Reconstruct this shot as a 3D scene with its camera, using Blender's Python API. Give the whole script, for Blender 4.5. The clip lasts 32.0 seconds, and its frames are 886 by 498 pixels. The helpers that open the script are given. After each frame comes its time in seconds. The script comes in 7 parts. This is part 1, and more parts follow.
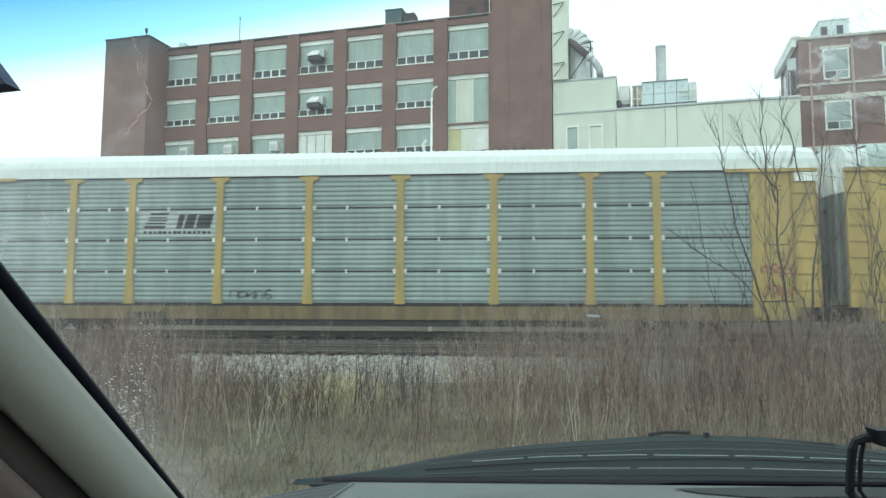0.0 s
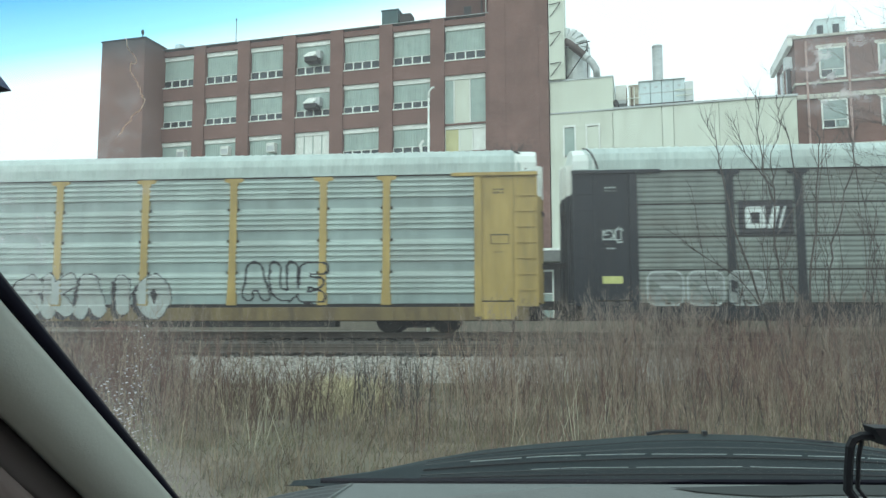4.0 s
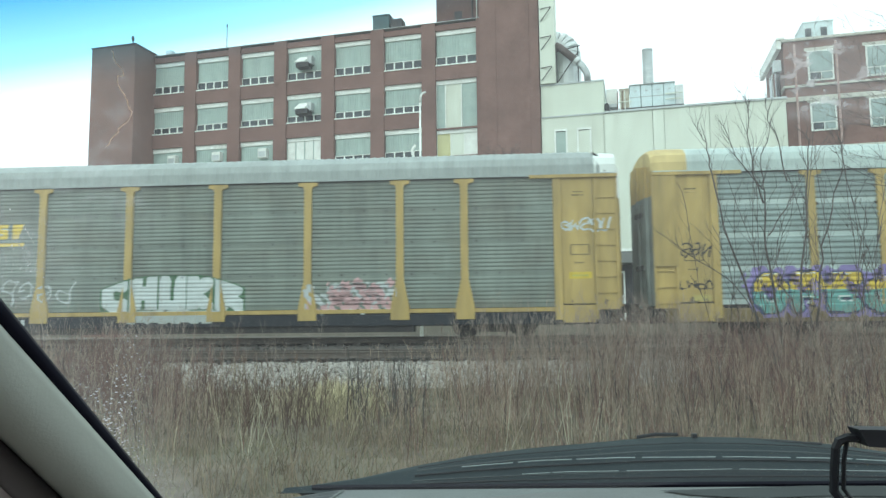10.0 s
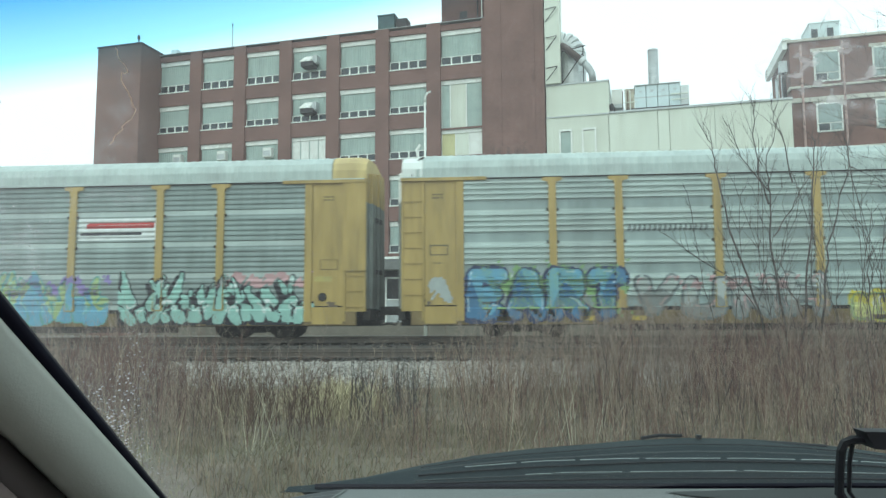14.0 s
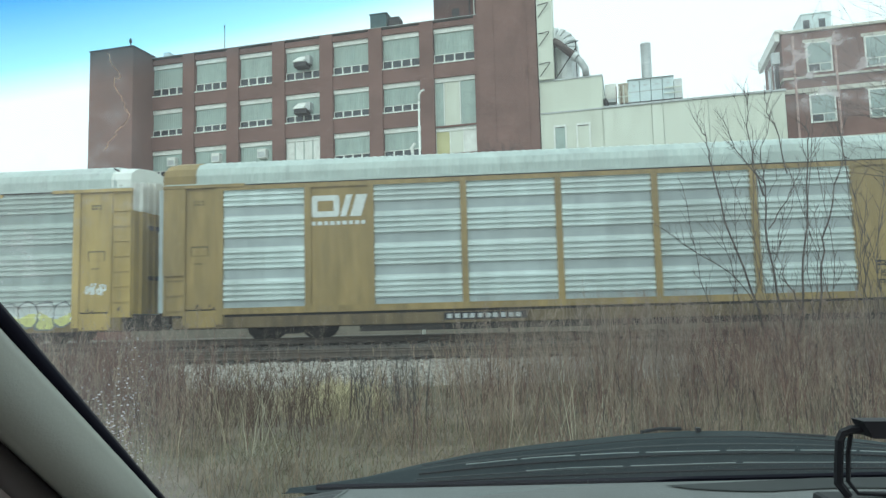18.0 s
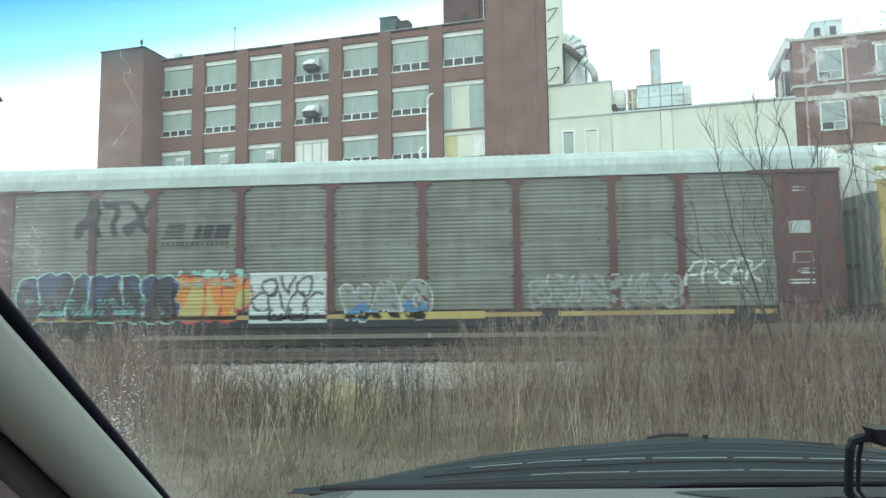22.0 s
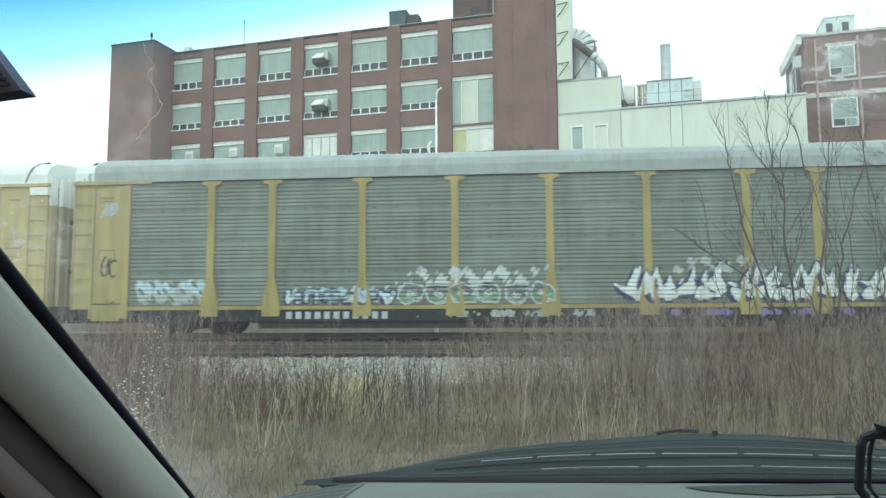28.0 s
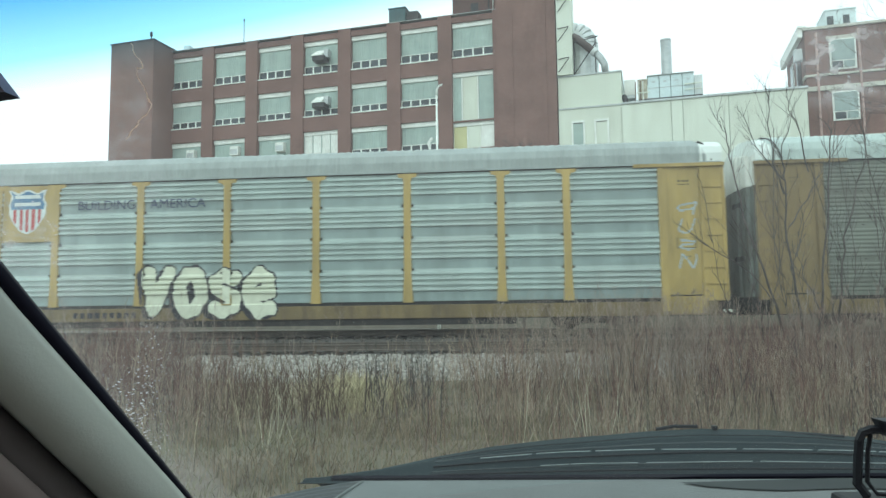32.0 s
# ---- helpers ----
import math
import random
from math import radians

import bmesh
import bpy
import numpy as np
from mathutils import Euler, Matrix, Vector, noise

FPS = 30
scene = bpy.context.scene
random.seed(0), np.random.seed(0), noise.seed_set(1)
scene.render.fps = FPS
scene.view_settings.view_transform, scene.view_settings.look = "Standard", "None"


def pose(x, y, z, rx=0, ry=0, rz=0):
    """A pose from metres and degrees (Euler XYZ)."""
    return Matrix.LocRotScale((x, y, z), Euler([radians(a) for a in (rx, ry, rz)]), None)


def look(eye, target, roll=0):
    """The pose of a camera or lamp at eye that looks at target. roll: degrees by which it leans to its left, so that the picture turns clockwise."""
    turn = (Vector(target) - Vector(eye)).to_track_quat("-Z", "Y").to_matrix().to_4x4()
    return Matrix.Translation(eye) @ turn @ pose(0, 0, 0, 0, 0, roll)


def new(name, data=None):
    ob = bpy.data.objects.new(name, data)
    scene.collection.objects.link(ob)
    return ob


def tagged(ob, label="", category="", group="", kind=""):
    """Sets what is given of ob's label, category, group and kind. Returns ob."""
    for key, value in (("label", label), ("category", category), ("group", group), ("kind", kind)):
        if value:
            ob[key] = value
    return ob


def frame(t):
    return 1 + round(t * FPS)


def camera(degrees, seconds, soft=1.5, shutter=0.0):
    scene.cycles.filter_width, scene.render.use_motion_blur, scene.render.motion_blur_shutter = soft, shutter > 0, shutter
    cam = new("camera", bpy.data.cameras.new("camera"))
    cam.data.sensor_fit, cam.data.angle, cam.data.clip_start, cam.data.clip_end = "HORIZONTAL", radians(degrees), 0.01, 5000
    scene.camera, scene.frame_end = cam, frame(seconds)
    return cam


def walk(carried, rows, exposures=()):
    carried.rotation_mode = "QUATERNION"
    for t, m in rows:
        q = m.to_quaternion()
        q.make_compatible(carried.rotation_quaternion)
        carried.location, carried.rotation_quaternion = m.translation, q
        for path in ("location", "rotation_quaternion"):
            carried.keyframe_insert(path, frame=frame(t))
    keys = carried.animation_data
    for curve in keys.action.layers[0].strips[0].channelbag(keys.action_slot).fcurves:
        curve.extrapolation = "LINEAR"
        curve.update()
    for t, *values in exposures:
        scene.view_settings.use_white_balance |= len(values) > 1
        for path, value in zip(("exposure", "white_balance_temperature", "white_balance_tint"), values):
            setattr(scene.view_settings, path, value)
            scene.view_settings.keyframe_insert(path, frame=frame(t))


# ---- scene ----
LENS = 63.07
cam = camera(LENS, 32.0, soft=1.45, shutter=0.25)
# seconds, eye x y z, heading to the left of +y, tilt up, roll (degrees)
PATH = [
    (0, -0.0049, 0.0003, 1.3995, 5.05, 5.37, 0.24),
    (0.5, -0.0023, 0.0036, 1.3983, 5.02, 5.39, -0.09),
    (1, -0.0021, 0.0032, 1.3985, 4.92, 5.37, -0.25),
    (1.5, -0.0056, 0.0005, 1.3989, 4.89, 5.29, -0.20),
    (2, -0.0045, 0.0061, 1.3967, 4.92, 5.28, -0.06),
    (2.5, -0.0056, -0.0007, 1.3987, 4.93, 5.29, 0.01),
    (3, -0.0057, -0.0006, 1.3981, 4.93, 5.37, 0.08),
    (3.5, -0.0036, 0.0029, 1.3992, 4.95, 5.40, -0.03),
    (5.5, -0.0040, -0.0010, 1.3992, 4.65, 5.40, -0.14),
    (6, -0.0026, -0.0002, 1.4001, 4.62, 5.50, -0.13),
    (6.5, -0.0040, -0.0001, 1.4016, 4.68, 5.55, -0.24),
    (7, 0.0022, 0.0051, 1.4016, 4.74, 5.51, -0.46),
    (7.5, 0.0021, 0.0018, 1.4027, 4.62, 5.45, -0.85),
    (8, 0.0048, 0.0049, 1.4025, 4.47, 5.44, -1.09),
    (8.5, 0.0028, 0.0019, 1.4022, 4.36, 5.42, -1.07),
    (9, 0.0062, -0.0010, 1.4045, 4.28, 5.46, -1.31),
    (9.5, 0.0028, -0.0024, 1.4031, 4.23, 5.64, -0.87),
    (10, 0.0011, -0.0027, 1.4012, 4.29, 5.75, -0.60),
    (10.5, 0.0020, 0.0005, 1.3988, 4.33, 5.63, -0.62),
    (11, 0.0064, 0.0038, 1.3994, 4.30, 5.40, -0.85),
    (11.5, 0.0050, 0.0022, 1.4001, 4.23, 5.17, -1.07),
    (12, 0.0009, -0.0024, 1.4013, 4.08, 5.18, -0.85),
    (12.5, 0.0000, -0.0013, 1.4008, 4.13, 5.35, -0.57),
    (13, -0.0014, -0.0038, 1.4005, 4.26, 5.51, -0.38),
    (13.5, -0.0017, -0.0033, 1.4001, 4.48, 5.64, -0.24),
    (14, 0.0012, -0.0005, 1.4008, 4.63, 5.74, -0.33),
    (14.5, 0.0021, -0.0005, 1.4009, 4.81, 5.72, -0.49),
    (16.5, 0.0036, 0.0011, 1.4016, 5.02, 5.60, -1.44),
    (17, 0.0057, -0.0010, 1.4029, 4.77, 5.55, -1.60),
    (17.5, 0.0047, 0.0004, 1.4021, 4.54, 5.58, -1.75),
    (18, 0.0015, -0.0015, 1.4014, 4.37, 5.57, -1.47),
    (18.5, 0.0040, 0.0009, 1.4015, 4.25, 5.62, -1.41),
    (19, 0.0024, 0.0014, 1.4011, 4.24, 5.67, -1.29),
    (19.5, 0.0031, 0.0035, 1.4005, 4.21, 5.60, -1.11),
    (20, 0.0032, -0.0011, 1.4013, 4.24, 5.55, -1.09),
    (20.5, -0.0000, -0.0035, 1.4013, 4.29, 5.57, -1.05),
    (21, 0.0003, -0.0010, 1.4014, 4.44, 5.67, -1.00),
    (21.5, -0.0009, -0.0005, 1.4003, 4.63, 5.80, -0.78),
    (22, -0.0003, 0.0025, 1.3989, 4.90, 5.87, -0.69),
    (22.5, 0.0011, -0.0022, 1.4013, 5.04, 5.80, -0.64),
    (23, 0.0007, 0.0002, 1.3999, 5.13, 5.76, -0.87),
    (23.5, -0.0002, -0.0037, 1.4005, 5.03, 5.73, -0.80),
    (24, 0.0065, -0.0009, 1.4011, 4.85, 5.78, -1.00),
    (24.5, 0.0072, -0.0004, 1.4009, 4.46, 5.85, -1.26),
    (25, 0.0043, 0.0026, 1.3985, 4.14, 5.84, -1.04),
    (25.5, 0.0017, 0.0009, 1.4002, 4.04, 5.68, -0.77),
    (27.5, -0.0054, -0.0028, 1.3987, 5.23, 5.47, -0.24),
    (28, -0.0060, -0.0040, 1.3985, 5.52, 5.46, -0.24),
    (28.5, -0.0035, 0.0014, 1.3985, 5.74, 5.41, -0.30),
    (29, -0.0006, 0.0030, 1.3976, 5.82, 5.30, -0.59),
    (29.5, -0.0041, -0.0007, 1.3973, 5.82, 5.19, -0.73),
    (30, -0.0051, -0.0036, 1.3976, 5.84, 5.18, -0.74),
    (30.5, -0.0048, -0.0008, 1.3968, 5.84, 5.17, -0.59),
    (31, -0.0064, -0.0046, 1.3974, 5.83, 5.21, -0.48),
    (31.5, -0.0022, -0.0002, 1.3967, 5.77, 5.21, -0.59),
    (32, 0.0002, -0.0015, 1.3996, 5.66, 5.20, -0.70),
]

def aim(x, y, z, yaw, pitch, roll):
    a, b = radians(yaw), radians(pitch)
    return look((x, y, z), (x - math.sin(a) * math.cos(b), y + math.cos(a) * math.cos(b), z + math.sin(b)), roll)


walk(cam, [(t, aim(*p)) for t, *p in PATH], exposures=[(0.0, 0.42), (3.0, 0.42), (6.0, 0.38), (7.0, 0.5), (9.0, 0.58), (12.0, 0.5), (14.0, 0.4), (17.0, 0.34), (18.0, 0.36), (19.0, 0.2), (20.0, 0.25), (21.0, 0.5), (22.0, 0.6), (25.0, 0.56), (29.0, 0.56), (31.0, 0.48), (32.0, 0.44)])

# ---------------------------------------------------------------- light
SUN_EL, SUN_AZ = 48.0, 200.0
world = bpy.data.worlds.new("overcast_sky")
scene.world = world
world.use_nodes = True
wn, wl = world.node_tree.nodes, world.node_tree.links
wn.clear()
w_out, w_bg = wn.new("ShaderNodeOutputWorld"), wn.new("ShaderNodeBackground")
w_sky, w_mix = wn.new("ShaderNodeTexSky"), wn.new("ShaderNodeMix")
w_sky.sky_type, w_sky.sun_disc = "NISHITA", False
w_sky.sun_elevation, w_sky.sun_rotation = radians(SUN_EL), radians(SUN_AZ)
w_sky.air_density, w_sky.dust_density = 1.2, 3.0
w_mix.data_type = "RGBA"
w_mix.inputs[0].default_value = 0.86
w_mix.inputs[7].default_value = (9.6, 10.3, 10.6, 1)   # cloud cover
w_bg.inputs[1].default_value = 0.112
wl.new(w_sky.outputs[0], w_mix.inputs[6])
wl.new(w_mix.outputs[2], w_bg.inputs[0])
wl.new(w_bg.outputs[0], w_out.inputs[0])
sun = new("sun", bpy.data.lights.new("sun", "SUN"))
sun.data.energy, sun.data.angle, sun.data.color = 0.42, radians(25), (1.0, 0.96, 0.9)
sun.matrix_world = look((-12, -30, 40), (0, 12, 2))

# ---------------------------------------------------------------- materials
MATS = {}


def mat(name, base, rough=0.7, metal=0.0, var=0.15, scale=3.0, bump=0.0, bscale=40.0, dirt=None, dscale=0.6, damt=0.4, isl=0.0, spec=0.5, stretch=(1, 1, 1), streak=0.0):
    """Base colour with two scales of noise, stains of a second colour, rain streaks, and fine relief."""
    if name in MATS:
        return MATS[name]
    m = bpy.data.materials.new(name)
    m.use_nodes = True
    n, l = m.node_tree.nodes, m.node_tree.links
    b = n["Principled BSDF"]
    b.inputs["Roughness"].default_value, b.inputs["Metallic"].default_value = rough, metal
    b.inputs["Specular IOR Level"].default_value = spec
    tc = n.new("ShaderNodeTexCoord")
    mp = n.new("ShaderNodeMapping")
    mp.inputs["Scale"].default_value = stretch
    l.new(tc.outputs["Object"], mp.inputs[0])
    who, far = n.new("ShaderNodeObjectInfo"), n.new("ShaderNodeMath")
    far.operation = "MULTIPLY"
    far.inputs[1].default_value = 60.0
    l.new(who.outputs["Random"], far.inputs[0])
    l.new(far.outputs[0], mp.inputs["Location"])
    n1 = n.new("ShaderNodeTexNoise")
    n1.inputs["Scale"].default_value, n1.inputs["Detail"].default_value = scale, 6
    l.new(mp.outputs[0], n1.inputs["Vector"])
    r1 = n.new("ShaderNodeMapRange")
    r1.inputs[1].default_value, r1.inputs[2].default_value = 0.3, 0.7
    r1.inputs[3].default_value, r1.inputs[4].default_value = 1 - var, 1 + var
    l.new(n1.outputs[0], r1.inputs[0])
    mul = n.new("ShaderNodeMix")
    mul.data_type, mul.blend_type = "RGBA", "MULTIPLY"
    mul.inputs[0].default_value = 1.0
    mul.inputs[6].default_value = (*base, 1)
    l.new(r1.outputs[0], mul.inputs[7])
    last = mul.outputs[2]
    if dirt:
        n2 = n.new("ShaderNodeTexNoise")
        n2.inputs["Scale"].default_value, n2.inputs["Detail"].default_value = dscale, 8
        n2.inputs["Roughness"].default_value = 0.65
        l.new(mp.outputs[0], n2.inputs["Vector"])
        r2 = n.new("ShaderNodeMapRange")
        r2.inputs[1].default_value, r2.inputs[2].default_value, r2.inputs[4].default_value = 0.45, 0.72, damt
        l.new(n2.outputs[0], r2.inputs[0])
        md = n.new("ShaderNodeMix")
        md.data_type = "RGBA"
        md.inputs[7].default_value = (*dirt, 1)
        l.new(r2.outputs[0], md.inputs[0])
        l.new(last, md.inputs[6])
        last = md.outputs[2]
    if isl:
        g = n.new("ShaderNodeNewGeometry")
        oi = n.new("ShaderNodeObjectInfo")
        ad = n.new("ShaderNodeMath")
        ad.operation = "ADD"
        l.new(g.outputs["Random Per Island"], ad.inputs[0])
        l.new(oi.outputs["Random"], ad.inputs[1])
        r3 = n.new("ShaderNodeMapRange")
        r3.inputs[2].default_value = 2.0
        r3.inputs[3].default_value, r3.inputs[4].default_value = 1 - isl, 1 + isl
        l.new(ad.outputs[0], r3.inputs[0])
        mi = n.new("ShaderNodeMix")
        mi.data_type, mi.blend_type = "RGBA", "MULTIPLY"
        mi.inputs[0].default_value = 1.0
        l.new(last, mi.inputs[6])
        l.new(r3.outputs[0], mi.inputs[7])
        last = mi.outputs[2]
    if streak:
        ms = n.new("ShaderNodeMapping")
        ms.inputs["Scale"].default_value = (1.7, 1.7, 0.3)
        l.new(tc.outputs["Object"], ms.inputs[0])
        l.new(far.outputs[0], ms.inputs["Location"])
        n4, r4, m4 = n.new("ShaderNodeTexNoise"), n.new("ShaderNodeMapRange"), n.new("ShaderNodeMix")
        n4.inputs["Scale"].default_value, n4.inputs["Detail"].default_value, n4.inputs["Roughness"].default_value = 1.0, 7, 0.65
        l.new(ms.outputs[0], n4.inputs["Vector"])
        r4.inputs[1].default_value, r4.inputs[2].default_value = 0.32, 0.68
        r4.inputs[3].default_value, r4.inputs[4].default_value = 1 - streak, 1 + 0.6 * streak
        l.new(n4.outputs[0], r4.inputs[0])
        m4.data_type, m4.blend_type = "RGBA", "MULTIPLY"
        m4.inputs[0].default_value = 1.0
        l.new(last, m4.inputs[6])
        l.new(r4.outputs[0], m4.inputs[7])
        last = m4.outputs[2]
    l.new(last, b.inputs["Base Color"])
    if bump:
        n3 = n.new("ShaderNodeTexNoise")
        n3.inputs["Scale"].default_value, n3.inputs["Detail"].default_value = bscale, 4
        l.new(tc.outputs["Object"], n3.inputs["Vector"])
        bp = n.new("ShaderNodeBump")
        bp.inputs["Strength"].default_value, bp.inputs["Distance"].default_value = bump, 0.02
        l.new(n3.outputs[0], bp.inputs["Height"])
        l.new(bp.outputs[0], b.inputs["Normal"])
    MATS[name] = m
    return m


def brick_mat(name, c1, c2, mortar):
    if name in MATS:
        return MATS[name]
    m = mat(name, c1, 0.85, var=0.22, scale=0.5, dirt=tuple(x * 0.55 for x in c1), dscale=0.25, damt=0.45, bump=0.3)
    n, l = m.node_tree.nodes, m.node_tree.links
    b = n["Principled BSDF"]
    src = b.inputs["Base Color"].links[0].from_socket
    tc = n.new("ShaderNodeTexCoord")
    sx = n.new("ShaderNodeSeparateXYZ")
    ad = n.new("ShaderNodeMath")
    cx = n.new("ShaderNodeCombineXYZ")
    l.new(tc.outputs["Object"], sx.inputs[0])
    l.new(sx.outputs[0], ad.inputs[0])
    l.new(sx.outputs[1], ad.inputs[1])
    l.new(ad.outputs[0], cx.inputs[0])
    l.new(sx.outputs[2], cx.inputs[1])
    br = n.new("ShaderNodeTexBrick")
    br.inputs["Scale"].default_value = 1.0
    br.inputs["Brick Width"].default_value, br.inputs["Row Height"].default_value = 0.215, 0.075
    br.inputs["Mortar Size"].default_value = 0.008
    br.inputs["Color1"].default_value, br.inputs["Color2"].default_value = (1, 1, 1, 1), (*c2, 1)
    br.inputs["Mortar"].default_value = (*mortar, 1)
    l.new(cx.outputs[0], br.inputs["Vector"])
    mx = n.new("ShaderNodeMix")
    mx.data_type, mx.blend_type = "RGBA", "MULTIPLY"
    mx.inputs[0].default_value = 1.0
    l.new(src, mx.inputs[6])
    l.new(br.outputs[0], mx.inputs[7])
    l.new(mx.outputs[2], b.inputs["Base Color"])
    return m


BRICK = brick_mat("brick_red", (0.196, 0.106, 0.088), (0.78, 0.74, 0.74), (1.35, 1.3, 1.3))
BRICK_D = brick_mat("brick_brown", (0.115, 0.058, 0.05), (0.8, 0.8, 0.8), (1.3, 1.3, 1.3))
WHITE = mat("white_paint", (0.80, 0.81, 0.76), 0.6, var=0.1, dirt=(0.45, 0.42, 0.36), damt=0.4)
FLUTE = mat("fluted_infill", (0.35, 0.44, 0.40), 0.6, var=0.1, scale=2, dirt=(0.34, 0.38, 0.34), damt=0.5, streak=0.12)
PANE = mat("dark_pane", (0.03, 0.04, 0.045), 0.08, var=0.3, scale=1)
CREAM = mat("cream_siding", (0.68, 0.71, 0.61), 0.65, var=0.06, scale=1.2, dirt=(0.42, 0.40, 0.31), dscale=0.35, damt=0.5, stretch=(1, 1, 0.25))
GREYM = mat("grey_sheet_metal", (0.47, 0.50, 0.50), 0.5, 0.3, var=0.15, dirt=(0.2, 0.17, 0.14), damt=0.4)
DARKM = mat("dark_metal", (0.03, 0.03, 0.032), 0.7, var=0.3, scale=4, dirt=(0.07, 0.05, 0.04))
RUST = mat("rusty_steel", (0.13, 0.075, 0.05), 0.85, var=0.3, scale=6, dirt=(0.05, 0.035, 0.03))
TEAL = mat("teal_tank_paint", (0.035, 0.088, 0.09), 0.6, var=0.2, dirt=(0.06, 0.06, 0.06))
ROOFING = mat("roofing_felt", (0.06, 0.06, 0.065), 0.9, var=0.3)


# ---------------------------------------------------------------- mesh building
class Geo:
    """Gathers faces for one mesh."""

    def __init__(self):
        self.v, self.f, self.m = [], [], []

    def add(self, verts, faces, mi=0):
        k = len(self.v)
        self.v += [tuple(p) for p in verts]
        self.f += [tuple(i + k for i in q) for q in faces]
        self.m += [mi] * len(faces)
        return self

    def box(self, x0, x1, y0, y1, z0, z1, mi=0, ch=0.0):
        if ch <= 0:
            v = [(x, y, z) for z in (z0, z1) for y in (y0, y1) for x in (x0, x1)]
            return self.add(v, [(0, 2, 3, 1), (4, 5, 7, 6), (0, 1, 5, 4), (2, 6, 7, 3), (0, 4, 6, 2), (1, 3, 7, 5)], mi)
        bm = bmesh.new()
        bmesh.ops.create_cube(bm, size=1.0)
        for v in bm.verts:
            v.co = Vector(((x0 + x1) / 2 + v.co.x * (x1 - x0), (y0 + y1) / 2 + v.co.y * (y1 - y0), (z0 + z1) / 2 + v.co.z * (z1 - z0)))
        bmesh.ops.bevel(bm, geom=bm.edges[:], offset=ch, segments=2, affect="EDGES", profile=0.5)
        self.bm(bm, mi)
        return self

    def bm(self, bm, mi=0):
        bm.verts.index_update()
        self.add([v.co[:] for v in bm.verts], [[v.index for v in f.verts] for f in bm.faces], mi)
        bm.free()

    def prism(self, outline, y0, y1, mi=0):
        """An outline in x and z, given counter-clockwise as seen from -y, drawn out from y0 to y1."""
        n = len(outline)
        v = [(x, y0, z) for x, z in outline] + [(x, y1, z) for x, z in outline]
        f = [tuple(range(n)), tuple(range(2 * n - 1, n - 1, -1))] + [(i, i + n, (i + 1) % n + n, (i + 1) % n) for i in range(n)]
        return self.add(v, f, mi)

    def sweep(self, outline, x0, x1, mi=0, closed=True):
        """An outline in y and z drawn along x."""
        n = len(outline)
        v = [(x0, y, z) for y, z in outline] + [(x1, y, z) for y, z in outline]
        f = [(i, (i + 1) % n, (i + 1) % n + n, i + n) for i in range(n if closed else n - 1)]
        if closed:
            f += [tuple(range(n - 1, -1, -1)), tuple(range(n, 2 * n))]
        return self.add(v, f, mi)

    def tube(self, pts, radii, sides=6, mi=0, cap=True):
        pts = [Vector(p) for p in pts]
        if not hasattr(radii, "__len__"):
            radii = [radii] * len(pts)
        v, f = [], []
        for i, p in enumerate(pts):
            d = (pts[min(i + 1, len(pts) - 1)] - pts[max(i - 1, 0)]).normalized()
            a = d.cross(Vector((0.31, 0.95, 0.05)))
            if a.length < 0.05:
                a = d.cross(Vector((1, 0, 0)))
            a.normalize()
            b = d.cross(a)
            for k in range(sides):
                t = 2 * math.pi * k / sides
                v.append(p + (a * math.cos(t) + b * math.sin(t)) * radii[i])
        for i in range(len(pts) - 1):
            for k in range(sides):
                k2 = (k + 1) % sides
                f.append((i * sides + k, i * sides + k2, (i + 1) * sides + k2, (i + 1) * sides + k))
        if cap:
            f += [tuple(range(sides - 1, -1, -1)), tuple(range(len(v) - sides, len(v)))]
        return self.add(v, f, mi)

    def mesh(self, name, mats, smooth=False):
        me = bpy.data.meshes.new(name)
        me.from_pydata(self.v, [], self.f)
        for m in mats if isinstance(mats, (list, tuple)) else [mats]:
            me.materials.append(m)
        if any(self.m):
            me.polygons.foreach_set("material_index", self.m)
        if smooth:
            me.polygons.foreach_set("use_smooth", [True] * len(self.f))
        me.update()
        return me


def part(name, g, mats, parent=None, label="", m=None, smooth=False):
    """One mesh object; g is a Geo or a finished mesh."""
    me = g.mesh(name, mats, smooth) if isinstance(g, Geo) else g
    ob = new(name, me)
    if parent:
        ob.parent = parent
    if m is not None:
        ob.matrix_basis = m
    return tagged(ob, label) if label else ob


def boxg(*a, **k):
    return Geo().box(*a, **k)

# ---------------------------------------------------------------- ground and tracks
TRACK_Y, RAIL_Z, NEAR_FACE = 23.46, 0.92, -1.6
SIDE_Y, SIDE_RAIL_Z = 18.95, 0.68

SOIL = mat("weedy_soil", (0.13, 0.097, 0.068), 0.95, var=0.35, scale=2.5, dirt=(0.11, 0.106, 0.068), dscale=0.5, damt=0.8, bump=0.8, bscale=12)
GRAVEL = mat("pale_ballast", (0.275, 0.25, 0.222), 0.9, var=0.35, scale=9, isl=0.55, bump=0.6, bscale=25)
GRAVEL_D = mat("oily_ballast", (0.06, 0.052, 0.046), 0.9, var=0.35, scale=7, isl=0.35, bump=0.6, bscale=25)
LOT = mat("gravel_lot", (0.14, 0.122, 0.1), 0.9, var=0.25, scale=1.5, dirt=(0.2, 0.18, 0.14), damt=0.5, bump=0.4)
TIE = mat("creosoted_tie", (0.035, 0.028, 0.024), 0.9, var=0.35, scale=5, dirt=(0.06, 0.05, 0.042))
